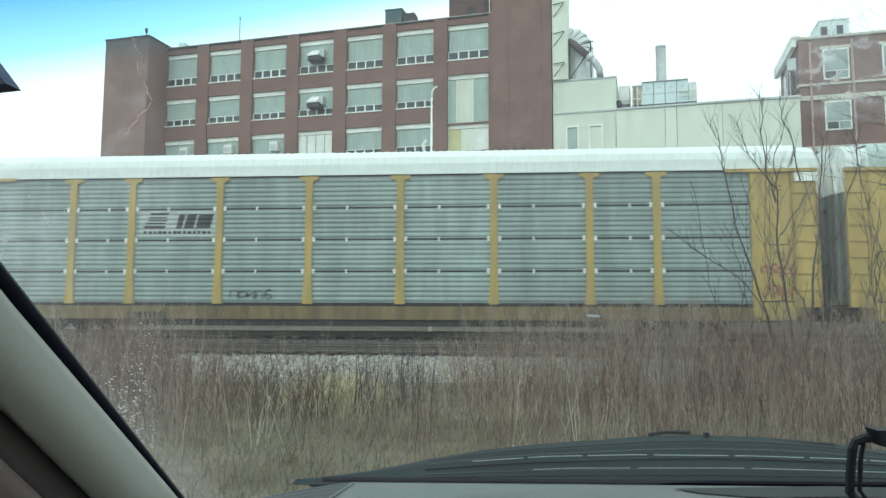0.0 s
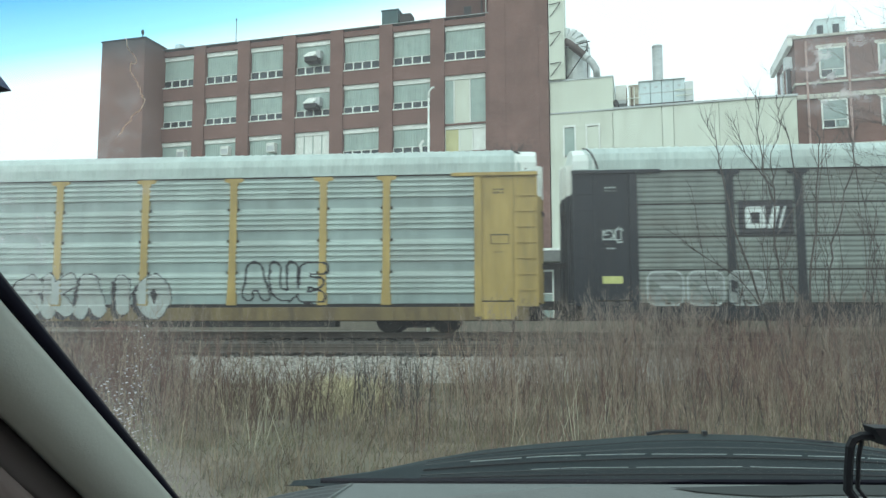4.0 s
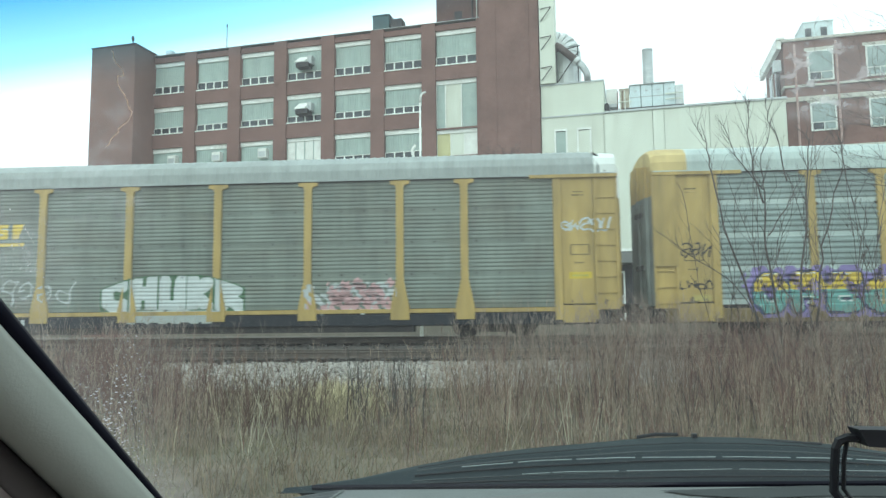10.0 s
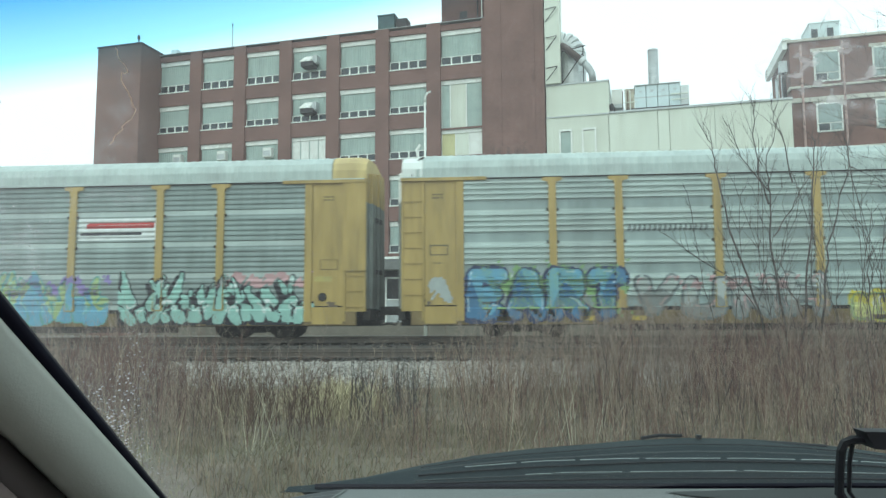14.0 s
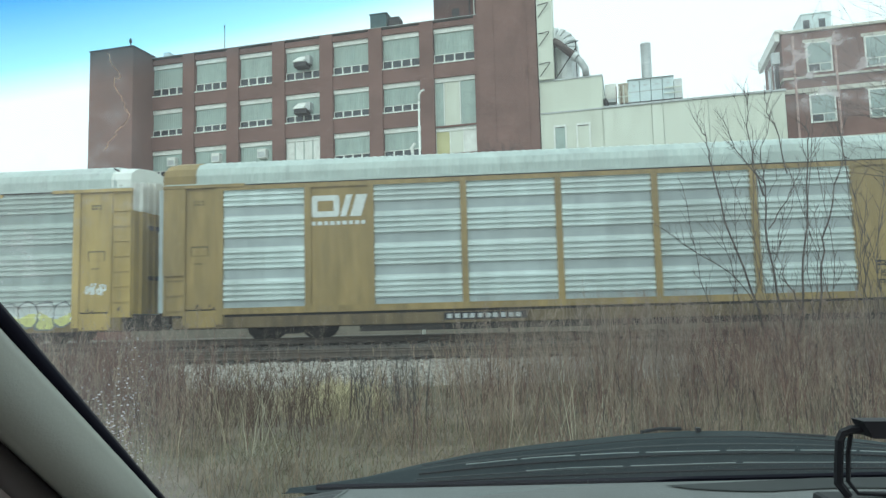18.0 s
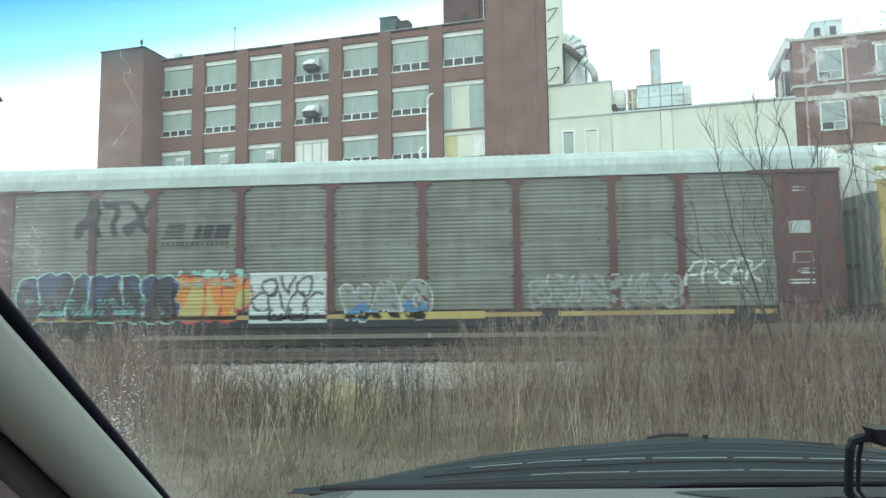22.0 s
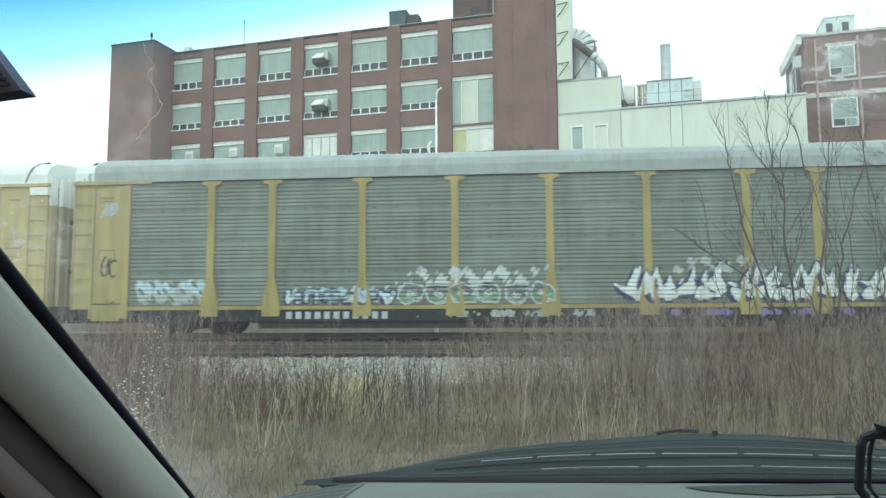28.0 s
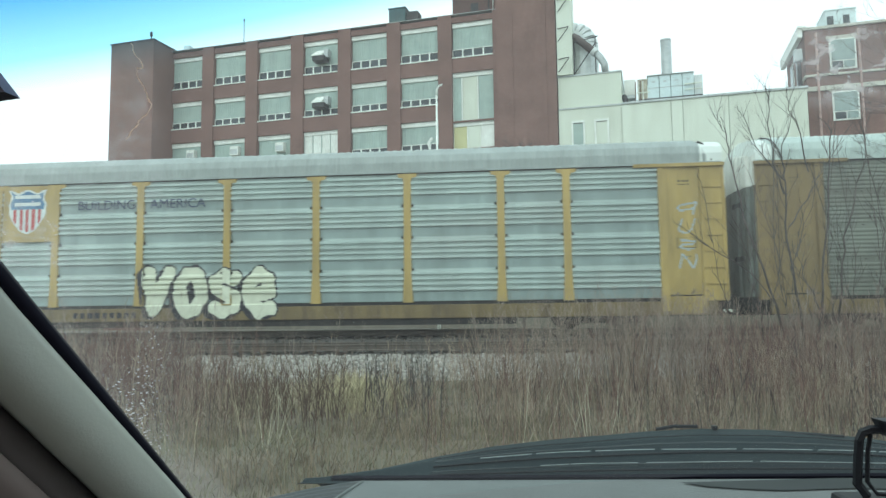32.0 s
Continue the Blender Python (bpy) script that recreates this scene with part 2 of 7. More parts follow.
RAILSIDE = mat("weathered_rail", (0.10, 0.08, 0.066), 0.7, 0.1, var=0.2, scale=2, dirt=(0.06, 0.045, 0.035), stretch=(0.3, 1, 1))


def ground_z(x, y):
    """Level ground by the parked car, rising to the ballast bed of both tracks."""
    pts = [(-3000, 0.0), (-60, 0.0), (11.5, 0.0), (14.7, 0.06), (17.3, 0.44), (20.3, 0.46), (21.4, 0.68), (25.6, 0.68), (27.2, 0.45), (34, 0.45), (4000, 0.45)]
    for (a, za), (b, zb) in zip(pts, pts[1:]):
        if a <= y <= b:
            return za + (zb - za) * (y - a) / (b - a)
    return 0.0


g = Geo()
xs = sorted(set([-3000, -900, -300, -120] + [-60 + 1.0 * i for i in range(121)] + [120, 300, 900, 3000]))
ys = [-3000, -300, -60, -10, 0, 3, 5] + [5.5 + 0.5 * i for i in range(18)] + [14.7, 15.2, 16, 16.7, 17.3, 18, 20.3, 21.4, 25.6, 27.2, 34, 60, 120, 400, 3000]
vs = []
for y in ys:
    for x in xs:
        z = ground_z(x, y)
        if 4 < y < 15 and abs(x) < 60:
            z += 0.10 * noise.noise((x * 0.5, y * 0.5, 0)) + 0.04 * noise.noise((x * 1.9, y * 1.9, 3))
        vs.append((x, y, z))
nx = len(xs)
fs, ms = [], []
for j in range(len(ys) - 1):
    for i in range(nx - 1):
        fs.append((j * nx + i, j * nx + i + 1, (j + 1) * nx + i + 1, (j + 1) * nx + i))
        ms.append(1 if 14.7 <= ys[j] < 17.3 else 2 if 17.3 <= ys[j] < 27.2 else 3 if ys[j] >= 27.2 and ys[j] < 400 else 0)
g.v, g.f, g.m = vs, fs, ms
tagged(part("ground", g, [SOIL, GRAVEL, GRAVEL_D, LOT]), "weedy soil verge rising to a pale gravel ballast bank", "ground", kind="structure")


def rail(name, y, top, label):
    p = [(-0.07, 0), (0.07, 0), (0.07, 0.02), (0.012, 0.04), (0.012, 0.12), (0.036, 0.135), (0.036, 0.16), (0.028, 0.17), (-0.028, 0.17), (-0.036, 0.16), (-0.036, 0.135), (-0.012, 0.12), (-0.012, 0.04), (-0.07, 0.02)]
    gg = Geo().sweep([(y + a, top - 0.17 + b) for a, b in p], -300, 300)
    return part(name, gg, RAILSIDE, None, label)


for nm, cy, top in (("main_track", TRACK_Y, RAIL_Z), ("siding_track", SIDE_Y, SIDE_RAIL_Z)):
    tr = tagged(new(nm), "weathered steel rails on dark timber ties in ballast", "railway track", kind="structure")
    for s in (-1, 1):
        rail("rail", cy + s * 0.755, top, "").parent = tr
    tie = boxg(-0.11, 0.11, -1.3, 1.3, -0.17, 0.0, ch=0.012).mesh("tie", TIE)
    for i in range(72):
        x = -20 + i * 0.56
        part("tie", tie, None, tr, m=pose(x + 0.03 * math.sin(i * 7.1), cy, top - 0.165 + 0.004 * math.sin(i * 3.3), 0, 0, 0.6 * math.sin(i * 5)))


def stones(name, n, spread, size, m, label):
    """Loose stones scattered on the ballast bank."""
    rnd = random.Random(len(name))
    bm = bmesh.new()
    bmesh.ops.create_icosphere(bm, subdivisions=1, radius=1)
    base = np.array([v.co[:] for v in bm.verts])
    tri = [[v.index for v in f.verts] for f in bm.faces]
    bm.free()
    gg = Geo()
    for _ in range(n):
        x, y = spread(rnd)
        s = size * rnd.uniform(0.5, 1.4)
        q = base * np.array([rnd.uniform(0.7, 1.3), rnd.uniform(0.7, 1.3), rnd.uniform(0.5, 0.9)]) * s
        q = q * np.array([rnd.uniform(0.8, 1.2) for _ in range(len(q))])[:, None]
        a = rnd.uniform(0, 6.3)
        q = np.stack([q[:, 0] * math.cos(a) - q[:, 1] * math.sin(a) + x, q[:, 0] * math.sin(a) + q[:, 1] * math.cos(a) + y, q[:, 2] + ground_z(x, y) + s * 0.15], 1)
        gg.add(q.tolist(), tri)
    return tagged(part(name, gg, m), label, "gravel", kind="stuff")


stones("ballast_stones", 9500, lambda r: (r.uniform(-13, 13), 14.5 + 2.9 * r.random() ** 0.9), 0.036, GRAVEL, "loose pale crushed-stone ballast on the bank")
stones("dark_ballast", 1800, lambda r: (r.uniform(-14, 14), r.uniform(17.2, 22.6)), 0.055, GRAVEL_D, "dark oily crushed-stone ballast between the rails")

# ---------------------------------------------------------------- factory
FAC = Matrix.Translation((-1.328, 53.0, 0)) @ Matrix.Rotation(radians(-10.5), 4, "Z")


def fthing(name, label, category, group="", kind=""):
    ob = tagged(new(name), label, category, group, kind)
    ob.matrix_basis = FAC
    return ob


BAY0, BAY, WW = -28.25, 4.18, 3.08
ROWS = [(23.72, 20.90), (19.79, 17.40), (16.22, 13.85), (12.65, 10.2), (9.05, 6.6), (5.4, 2.9)]
WALL_T = 0.45


def window(parent, u0, u1, z0, z1, style, recess=0.22):
    """A factory window: white head, fluted infill, a row of small panes between mullions, a sill."""
    win = part("window", boxg(u0 - 0.02, u1 + 0.02, recess + 0.10, recess + 0.16, z0, z1), DARKM, parent)
    w, h = u1 - u0, z1 - z0
    if style == "tall":
        part("window_head", boxg(u0, u1, recess - 0.07, recess + 0.1, z1 - 0.34, z1), WHITE, win)
        cuts = [0, 0.22, 0.61, 1.0]
        for i in range(3):
            a, b = u0 + w * cuts[i], u0 + w * cuts[i + 1]
            part("panel", boxg(a + 0.05, b - 0.05, recess, recess + 0.09, z0 + 0.05, z1 - 0.36), (FLUTE, CREAM, FLUTE)[i], win)
            part("mullion", boxg(a - 0.04, a + 0.04, recess - 0.05, recess + 0.098, z0, z1 - 0.345), WHITE, win)
        return win
    if style == "boards":
        cuts = (0, 0.34, 0.67, 1.0) if w > 3.1 else (0, 0.25, 0.5, 0.75, 1.0)
        for i in range(len(cuts) - 1):
            a, b = u0 + w * cuts[i], u0 + w * cuts[i + 1]
            part("panel", boxg(a + 0.04, b - 0.04, recess, recess + 0.09, z0, z1 - 0.3), (YELLOWED, CREAM, WHITE)[i] if w > 3.1 else WHITE, win)
            part("mullion", boxg(a - 0.035, a + 0.035, recess - 0.04, recess + 0.098, z0, z1 - 0.305), WHITE if w > 3.1 else FLUTE, win)
        part("window_head", boxg(u0, u1, recess - 0.07, recess + 0.1, z1 - 0.3, z1), WHITE, win)
        return win
    part("window_head", boxg(u0, u1, recess - 0.08, recess + 0.1, z1 - 0.36, z1), WHITE, win)
    zp = z0 + (0.78 if h > 2.6 else 0.66)
    n = 30
    pr = []
    for i in range(n + 1):
        x = u0 + 0.03 + (w - 0.06) * i / n
        pr.append((x, recess + (0.0 if i % 2 else 0.028)))
    fl = Geo()
    fl.add([(x, y, zp) for x, y in pr] + [(x, y, z1 - 0.37) for x, y in pr], [(i, i + 1, i + n + 2, i + n + 1) for i in range(n)])
    part("infill_panel", fl, FLUTE, win)
    for i in range(4):
        a, b = u0 + w * i / 4, u0 + w * (i + 1) / 4
        part("pane", boxg(a + 0.06, b - 0.06, recess + 0.03, recess + 0.08, z0 + 0.1, zp - 0.06), PANE, win)
        part("mullion", boxg(a - 0.05, a + 0.05, recess - 0.02, recess + 0.09, z0 + 0.08, zp), WHITE, win)
    part("mullion", boxg(u1 - 0.06, u1, recess - 0.02, recess + 0.09, z0 + 0.08, zp), WHITE, win)
    part("mullion", boxg(u0, u1, recess - 0.015, recess + 0.085, zp - 0.05, zp - 0.004), WHITE, win)
    part("sill", boxg(u0 - 0.03, u1 + 0.03, -0.06, recess + 0.09, z0, z0 + 0.09), WHITE, win)
    return win


YELLOWED = mat("yellowed_panel", (0.55, 0.52, 0.27), 0.6, var=0.08)
fac = fthing("factory_building", "six-storey red brick factory with white-headed windows", "building")
for j in range(8):
    a = BAY0 + BAY * j - (BAY - WW)
    b = BAY0 + BAY * j
    if j == 0:
        a = -28.6
    if j == 7:
        a, b = 0.05, 0.35
    part("brick_pier", boxg(a, b, -0.12, WALL_T, 0, 24.32), BRICK, fac)
for j in range(7):
    a = BAY0 + BAY * j
    b = a + WW
    if j == 6:
        a, b = -3.17, 0.05
        part("brick_pier", boxg(BAY0 + BAY * 6, a, 0, WALL_T, 0, 24.2), BRICK, fac)
    prev = 24.17
    for r, (zt, zb) in enumerate(ROWS):
        if j == 6 and r == 1:
            zb = 16.02
        if j == 6 and r == 2:
            zt = 15.9
        part("spandrel", boxg(a, b, 0, WALL_T, zt, prev), BRICK, fac)
        prev = zb
        st = "tall" if j == 6 and r == 1 else "boards" if (j == 6 and r > 1) or (j == 3 and r == 2) else "std"
        window(fac, a, b, zb, zt, st)
    part("spandrel", boxg(a, b, 0, WALL_T, 0, prev), BRICK, fac)
part("coping", boxg(-28.6, 0.35, -0.15, WALL_T + 0.1, 24.324, 24.36), GREYM, fac)
part("wall", boxg(-28.6, 0.3, 0.8, 1.0, 0, 24.2), DARKM, fac)
part("roof", boxg(-32.0, 4.7, 0.46, 22, 23.6, 23.9), ROOFING, fac)
part("wall", boxg(-32.4, -32.0, 0.46, 22, 0, 24.3), BRICK, fac)
part("wall", boxg(-32.4, 4.7, 22, 22.4, 0, 23.5), BRICK, fac)
# stair tower standing proud at the far end
tw = fthing("stair_tower", "windowless red brick stair tower at the factory end", "tower")
part("wall", boxg(-32.45, -28.2, -2.5, 3.0, 0, 24.52), BRICK, tw)
part("coping", boxg(-32.52, -28.13, -2.57, 3.07, 24.524, 24.62), ROOFING, tw)
fin = Geo().tube([(-28.7, -2.2, 24.6), (-28.7, -2.2, 25.0)], 0.05)
fin.tube([(-28.7, -2.2, 25.0), (-28.72, -2.2, 25.25), (-28.68, -2.2, 25.4)], [0.1, 0.12, 0.04])
part("vent_cap", fin, DARKM, tw)
part("roof_box", boxg(-28.75, -28.15, 2.2, 2.9, 24.63, 25.75), WHITE, tw)
# lift tower and what stands on the roofs
bt = fthing("lift_tower", "tall windowless red brick lift tower", "tower")
part("wall", boxg(0.354, 4.78, -0.3, 6.0, 0, 31.0), BRICK, bt)
part("pilaster", boxg(3.86, 4.1, -0.36, -0.304, 0, 31.0), BRICK, bt)
part("pilaster", boxg(1.5, 1.62, -0.34, -0.304, 0, 31.0), BRICK, bt)
ph = fthing("roof_penthouse", "dark brick penthouse behind the parapet", "penthouse")
part("wall", boxg(-3.5, 0.35, 1.6, 7.0, 23.9, 29.5), BRICK_D, ph)
part("pipe", Geo().tube([(-0.55, 1.5, 24), (-0.55, 1.5, 29)], 0.06), DARKM, ph)
part("pipe", Geo().tube([(-0.2, 1.5, 24), (-0.2, 1.5, 29)], 0.04), WHITE, ph)
part("louvre", boxg(-2.0, -1.4, 1.55, 1.596, 25.2, 25.8), DARKM, ph)
tk = fthing("roof_tank", "teal steel tank unit on the factory roof", "tank")
part("body", boxg(-8.75, -7.35, 1.2, 2.6, 23.9, 26.05, ch=0.05), TEAL, tk)
part("lid", boxg(-8.8, -7.3, 1.15, 2.65, 26.054, 26.13), TEAL, tk)
part("frame", Geo().box(-7.25, -6.35, 1.4, 2.4, 24.75, 25.75).box(-7.2, -7.1, 1.4, 1.5, 23.9, 25.1).box(-6.5, -6.4, 1.4, 1.5, 23.9, 25.1).box(-7.25, -6.3, 1.3, 1.5, 24.5, 24.7), DARKM, tk)
an = fthing("roof_antenna", "thin grey antenna pole on the roof", "antenna")
part("pole", Geo().tube([(-21.75, 0.8, 23.9), (-21.75, 0.8, 26.6)], [0.05, 0.04]), GREYM, an)
part("tip", Geo().tube([(-21.75, 0.8, 26.6), (-21.75, 0.8, 26.8)], [0.06, 0.05]), DARKM, an)
for zz in (22.5, 18.66):
    vh = fthing("vent_hood", "white sheet-metal vent hood on a window", "vent hood", "window vent hoods")
    hood = Geo()
    hood.add([(x, y, zz + z) for x, y, z in ((-14.65, -0.75, -0.25), (-13.75, -0.75, -0.25), (-13.75, 0.2, 0.42), (-14.65, 0.2, 0.42), (-14.65, -0.75, -0.33), (-13.75, -0.75, -0.33), (-13.75, 0.2, -0.33), (-14.65, 0.2, -0.33))],
             [(0, 1, 2, 3), (0, 4, 5, 1), (0, 3, 7, 4), (1, 5, 6, 2), (3, 2, 6, 7)])
    part("hood", hood, WHITE, vh)
    part("mouth", boxg(-14.6, -13.55, -0.68, 0.15, zz - 0.7, zz - 0.335), DARKM, vh)
    part("side_duct", boxg(-13.73, -13.35, -0.4, 0.2, zz - 0.4, zz + 0.25), GREYM, vh)
for u, z in ((-26.5, 14.75), (-22.3, 14.75), (-18.1, 14.75)):
    ac = fthing("window_air_conditioner", "white boxy air conditioner in a factory window", "air conditioner", "window air conditioners")
    part("case", boxg(u, u + 0.75, -0.25, 0.3, z, z + 0.75, ch=0.03), WHITE, ac)
    part("grille", boxg(u + 0.06, u + 0.69, -0.256, -0.251, z + 0.08, z + 0.5), GREYM, ac)

# cream metal-clad wing
wing = fthing("cream_wing", "cream metal-clad factory wing with rust-streaked roof edge", "building")
part("wall", boxg(4.85, 9.33, -0.1, 12, 0, 16.14), CREAM, wing)
part("upper_wall", boxg(4.85, 9.33, 0.0, 12, 16.16, 18.55), CREAM, wing)
part("flashing", boxg(4.85, 9.4, -0.16, 0.2, 16.10, 16.2), GREYM, wing)
part("coping", boxg(4.82, 9.4, -0.06, 12, 18.554, 18.66), GREYM, wing)
for i in range(18):
    part("rib", boxg(4.95 + i * 0.25, 4.99 + i * 0.25, -0.03, -0.002, 16.2, 18.55), CREAM, wing)
us = [9.24, 12.65, 13.42, 16.4, 18.75, 21.3]
for a, b in zip(us, us[1:]):
    part("wall_panel", boxg(a + 0.015, b - 0.015, -0.1, 0.4, 0, 16.12), CREAM, wing)
part("wall", boxg(9.34, 21.3, 0.41, 12, 0, 16.0), CREAM, wing)
part("coping", boxg(9.3, 21.36, -0.2, 12.05, 16.124, 16.26), GREYM, wing)
for u0, u1 in ((5.75, 6.7), (7.37, 8.4)):
    w = part("window", boxg(u0, u1, -0.114, -0.104, 12.9, 15.15), DARKM, wing)
    part("pane", boxg(u0 + 0.12, u1 - 0.12, -0.128, -0.115, 13.0, 15.0), FLUTE if u0 < 6 else CREAM, w)
    for a, b, c, d in ((u0, u0 + 0.12, 12.9, 15.2), (u1 - 0.12, u1, 12.9, 15.2), (u0 + 0.12, u1 - 0.12, 15.05, 15.2)):
        part("window_frame", boxg(a, b, -0.19, -0.131, c, d), WHITE, w)
cc = fthing("cream_shaft", "cream metal-clad duct shaft on the lift tower", "duct shaft")
part("body", boxg(4.86, 5.97, -0.25, 1.2, 18.67, 31), CREAM, cc)
for z in (18.9, 21.2, 23.4, 25.6):
    part("bracket", Geo().tube([(4.95, -0.27, z), (5.75, -0.5, z + 0.9)], 0.035).tube([(4.95, -0.27, z + 0.95), (5.75, -0.5, z + 0.95)], 0.035), DARKM, cc)
du = fthing("exhaust_duct", "grey galvanised exhaust duct bending down to the roof", "duct")
PALE_D = mat("pale_duct_sheet", (0.62, 0.65, 0.64), 0.5, 0.2, var=0.12, dirt=(0.35, 0.34, 0.32), damt=0.4)
gores = [math.pi / 2 * i / 5 for i in range(6)]
for i, (a, b) in enumerate(zip(gores, gores[1:])):
    q = [(5.8 + 0.95 * math.sin(t), 1.7, 21.3 + 0.95 * math.cos(t)) for t in (a, b)]
    part("elbow_segment", Geo().tube(q, 0.96 + 0.008 * (i % 2), 16), PALE_D, du)
part("downpipe", Geo().tube([(6.75, 1.7, 21.31), (6.75, 1.7, 19.8)], 0.96, 16).tube([(6.75, 1.7, 19.79), (6.75, 1.7, 18.67)], 0.945, 16), PALE_D, du)
part("pipe", Geo().tube([(5.98, 0.3, 21.65), (6.3, 0.25, 21.45), (7.45, 0.1, 20.3)], 0.27, 10), mat("brown_duct", (0.1, 0.075, 0.07), 0.7), du, smooth=True)
part("collar", Geo().tube([(7.4, 0.1, 20.35), (7.62, 0.1, 20.14)], 0.33, 10), PALE_D, du)
part("outlet", Geo().tube([(7.6, 0.1, 20.16), (7.95, 0.1, 19.75), (8.2, 0.1, 19.25), (8.25, 0.1, 18.67)], 0.26, 10), GREYM, du, smooth=True)
for a, b in (((6.05, 18.7), (7.6, 20.9)), ((7.6, 18.7), (7.6, 21.4)), ((6.05, 18.7), (6.05, 21.2)), ((6.05, 21.1), (7.8, 21.4))):
    part("strut", Geo().tube([(a[0], 0.05, a[1]), (b[0], 0.05, b[1])], 0.045), DARKM, du)
hv = fthing("rooftop_air_handler", "pale grey rooftop air handling unit", "air handler")
for i in range(4):
    a = 11.14 + 0.785 * i
    part("cabinet", boxg(a + 0.015, a + 0.77, 0.6, 2.6, 16.55, 18.2, ch=0.03), mat("pale_enamel", (0.60, 0.70, 0.71), 0.5, var=0.08, dirt=(0.42, 0.45, 0.43)), hv)
    part("panel_seam", boxg(a + 0.02, a + 0.76, 0.585, 0.597, 17.28, 17.33), GREYM, hv)
    part("handle", boxg(a + 0.3, a + 0.5, 0.57, 0.596, 17.7, 17.78), GREYM, hv)
part("top_rail", boxg(11.1, 14.3, 0.5, 2.7, 18.2, 18.235), GREYM, hv)
part("end_coil", boxg(14.3, 14.85, 0.7, 2.5, 16.55, 18.0), mat("pale_duct_sheet", (0.6, 0.6, 0.6)), hv)
part("inlet", boxg(10.42, 11.12, 0.65, 2.5, 16.55, 18.05), mat("stained_cream", (0.5, 0.46, 0.36), 0.7, var=0.2, dirt=(0.12, 0.08, 0.05), dscale=2.5, damt=0.9), hv)
part("duct_box", boxg(9.5, 10.3, 1.0, 2.2, 17.1, 18.2), WHITE, hv)
part("duct_skirt", boxg(9.52, 10.28, 1.02, 2.15, 16.85, 17.096), GREYM, hv)
for i in range(4):
    part("pipe", Geo().tube([(10.3 + 0.17 * i, 0.5, 16.3), (10.3 + 0.17 * i, 0.5, 17.85)], 0.035), WHITE if i % 2 else RUST, hv)
part("rail", Geo().tube([(10.3, 0.45, 17.0), (11.3, 0.45, 17.0)], 0.04).tube([(13.6, 0.45, 16.95), (14.8, 0.45, 16.95)], 0.04).tube([(13.6, 0.45, 17.35), (14.8, 0.45, 17.35)], 0.04), CREAM, hv)
part("base", boxg(10.4, 14.8, 0.5, 2.7, 16.27, 16.546), DARKM, hv)
part("elbow", Geo().tube([(9.42, 0.7, 17.0), (9.55, 0.7, 16.7), (9.6, 0.7, 16.27)], 0.2, 10), DARKM, hv, smooth=True)
for u in (9.8, 10.2):
    part("leg", boxg(u - 0.04, u + 0.04, 1.4, 1.5, 16.0, 16.85), GREYM, hv)
stk = fthing("exhaust_stack", "grey steel exhaust stack on the roof", "chimney")
part("pipe", Geo().tube([(12.55, 3.0, 16.0), (12.55, 3.0, 21.5)], 0.38, 16), GREYM, stk, smooth=True)
part("rim", Geo().tube([(12.55, 3.0, 21.5), (12.55, 3.0, 21.62)], 0.4, 16), GREYM, stk)

# red brick building beyond the wing
rb = fthing("brick_office_building", "red brick building with pale stone belts and a roof shed", "building")
RU0 = 21.4
# matte green-grey with paler mottling for the window panes
GLASSG = mat("green_grey_pane", (0.27, 0.35, 0.33), 0.5, var=0.15, scale=1.5, dirt=(0.4, 0.45, 0.43), damt=0.4, streak=0.15)
part("wall", boxg(RU0, 44, 0.35, 7.0, 0, 20.176), BRICK, rb)
part("side_cornice", boxg(RU0 - 0.42, RU0 - 0.124, 0.3, 7.2, 19.75, 20.34), WHITE, rb)
for z0, z1 in ((20.18, 20.35), (16.95, 17.08), (15.95, 16.25), (12.45, 12.8), (8.9, 9.2)):
    part("stone_belt", boxg(RU0 - 0.12, 44, 0.2, 7.1, z0, z1), mat("pale_stone", (0.55, 0.53, 0.46), 0.8, var=0.12, dirt=(0.3, 0.27, 0.22)), rb)
for u in (22.85, 26.4, 29.95, 33.5, 37.05):
    for z0, z1 in ((17.3, 19.4), (13.85, 15.82), (10.2, 12.2), (6.6, 8.6)):
        w = part("window", boxg(u, u + 1.6, 0.27, 0.346, z0, z1), WHITE, rb)
        part("pane", boxg(u + 0.1, u + 1.5, 0.24, 0.268, z0 + 0.62, z1 - 0.1), GLASSG, w)
        part("pane", boxg(u + 0.12, u + 0.77, 0.24, 0.268, z0 + 0.1, z0 + 0.55), PANE if u < 24 else GLASSG, w)
        part("pane", boxg(u + 0.83, u + 1.48, 0.24, 0.268, z0 + 0.1, z0 + 0.55), GLASSG, w)
        part("lintel", boxg(u - 0.15, u + 1.75, 0.29, 0.345, z1 + 0.01, z1 + 0.22), MATS["pale_stone"], w)
for u in (22.05, 24.6):
    part("conduit", Geo().tube([(u, 0.12, 9.2), (u, 0.12, 19.9)], 0.075), mat("pink_pipe", (0.42, 0.27, 0.24), 0.7), rb)
part("roof_shed", boxg(23.1, 25.0, 2.0, 4.5, 20.354, 22.0), mat("pale_enamel", (0.6, 0.7, 0.71)), rb)
for u in (23.2, 24.2):
    part("shed_window", boxg(u, u + 0.4, 1.95, 1.996, 20.8, 21.6), PANE, rb)
part("shed_roof", boxg(23.06, 25.06, 1.95, 4.55, 22.004, 22.08), MATS["pale_enamel"], rb)
part("pipe", Geo().tube([(RU0 - 0.3, 1.0, 9.0), (RU0 - 0.3, 1.0, 18.3)], 0.14), DARKM, rb)
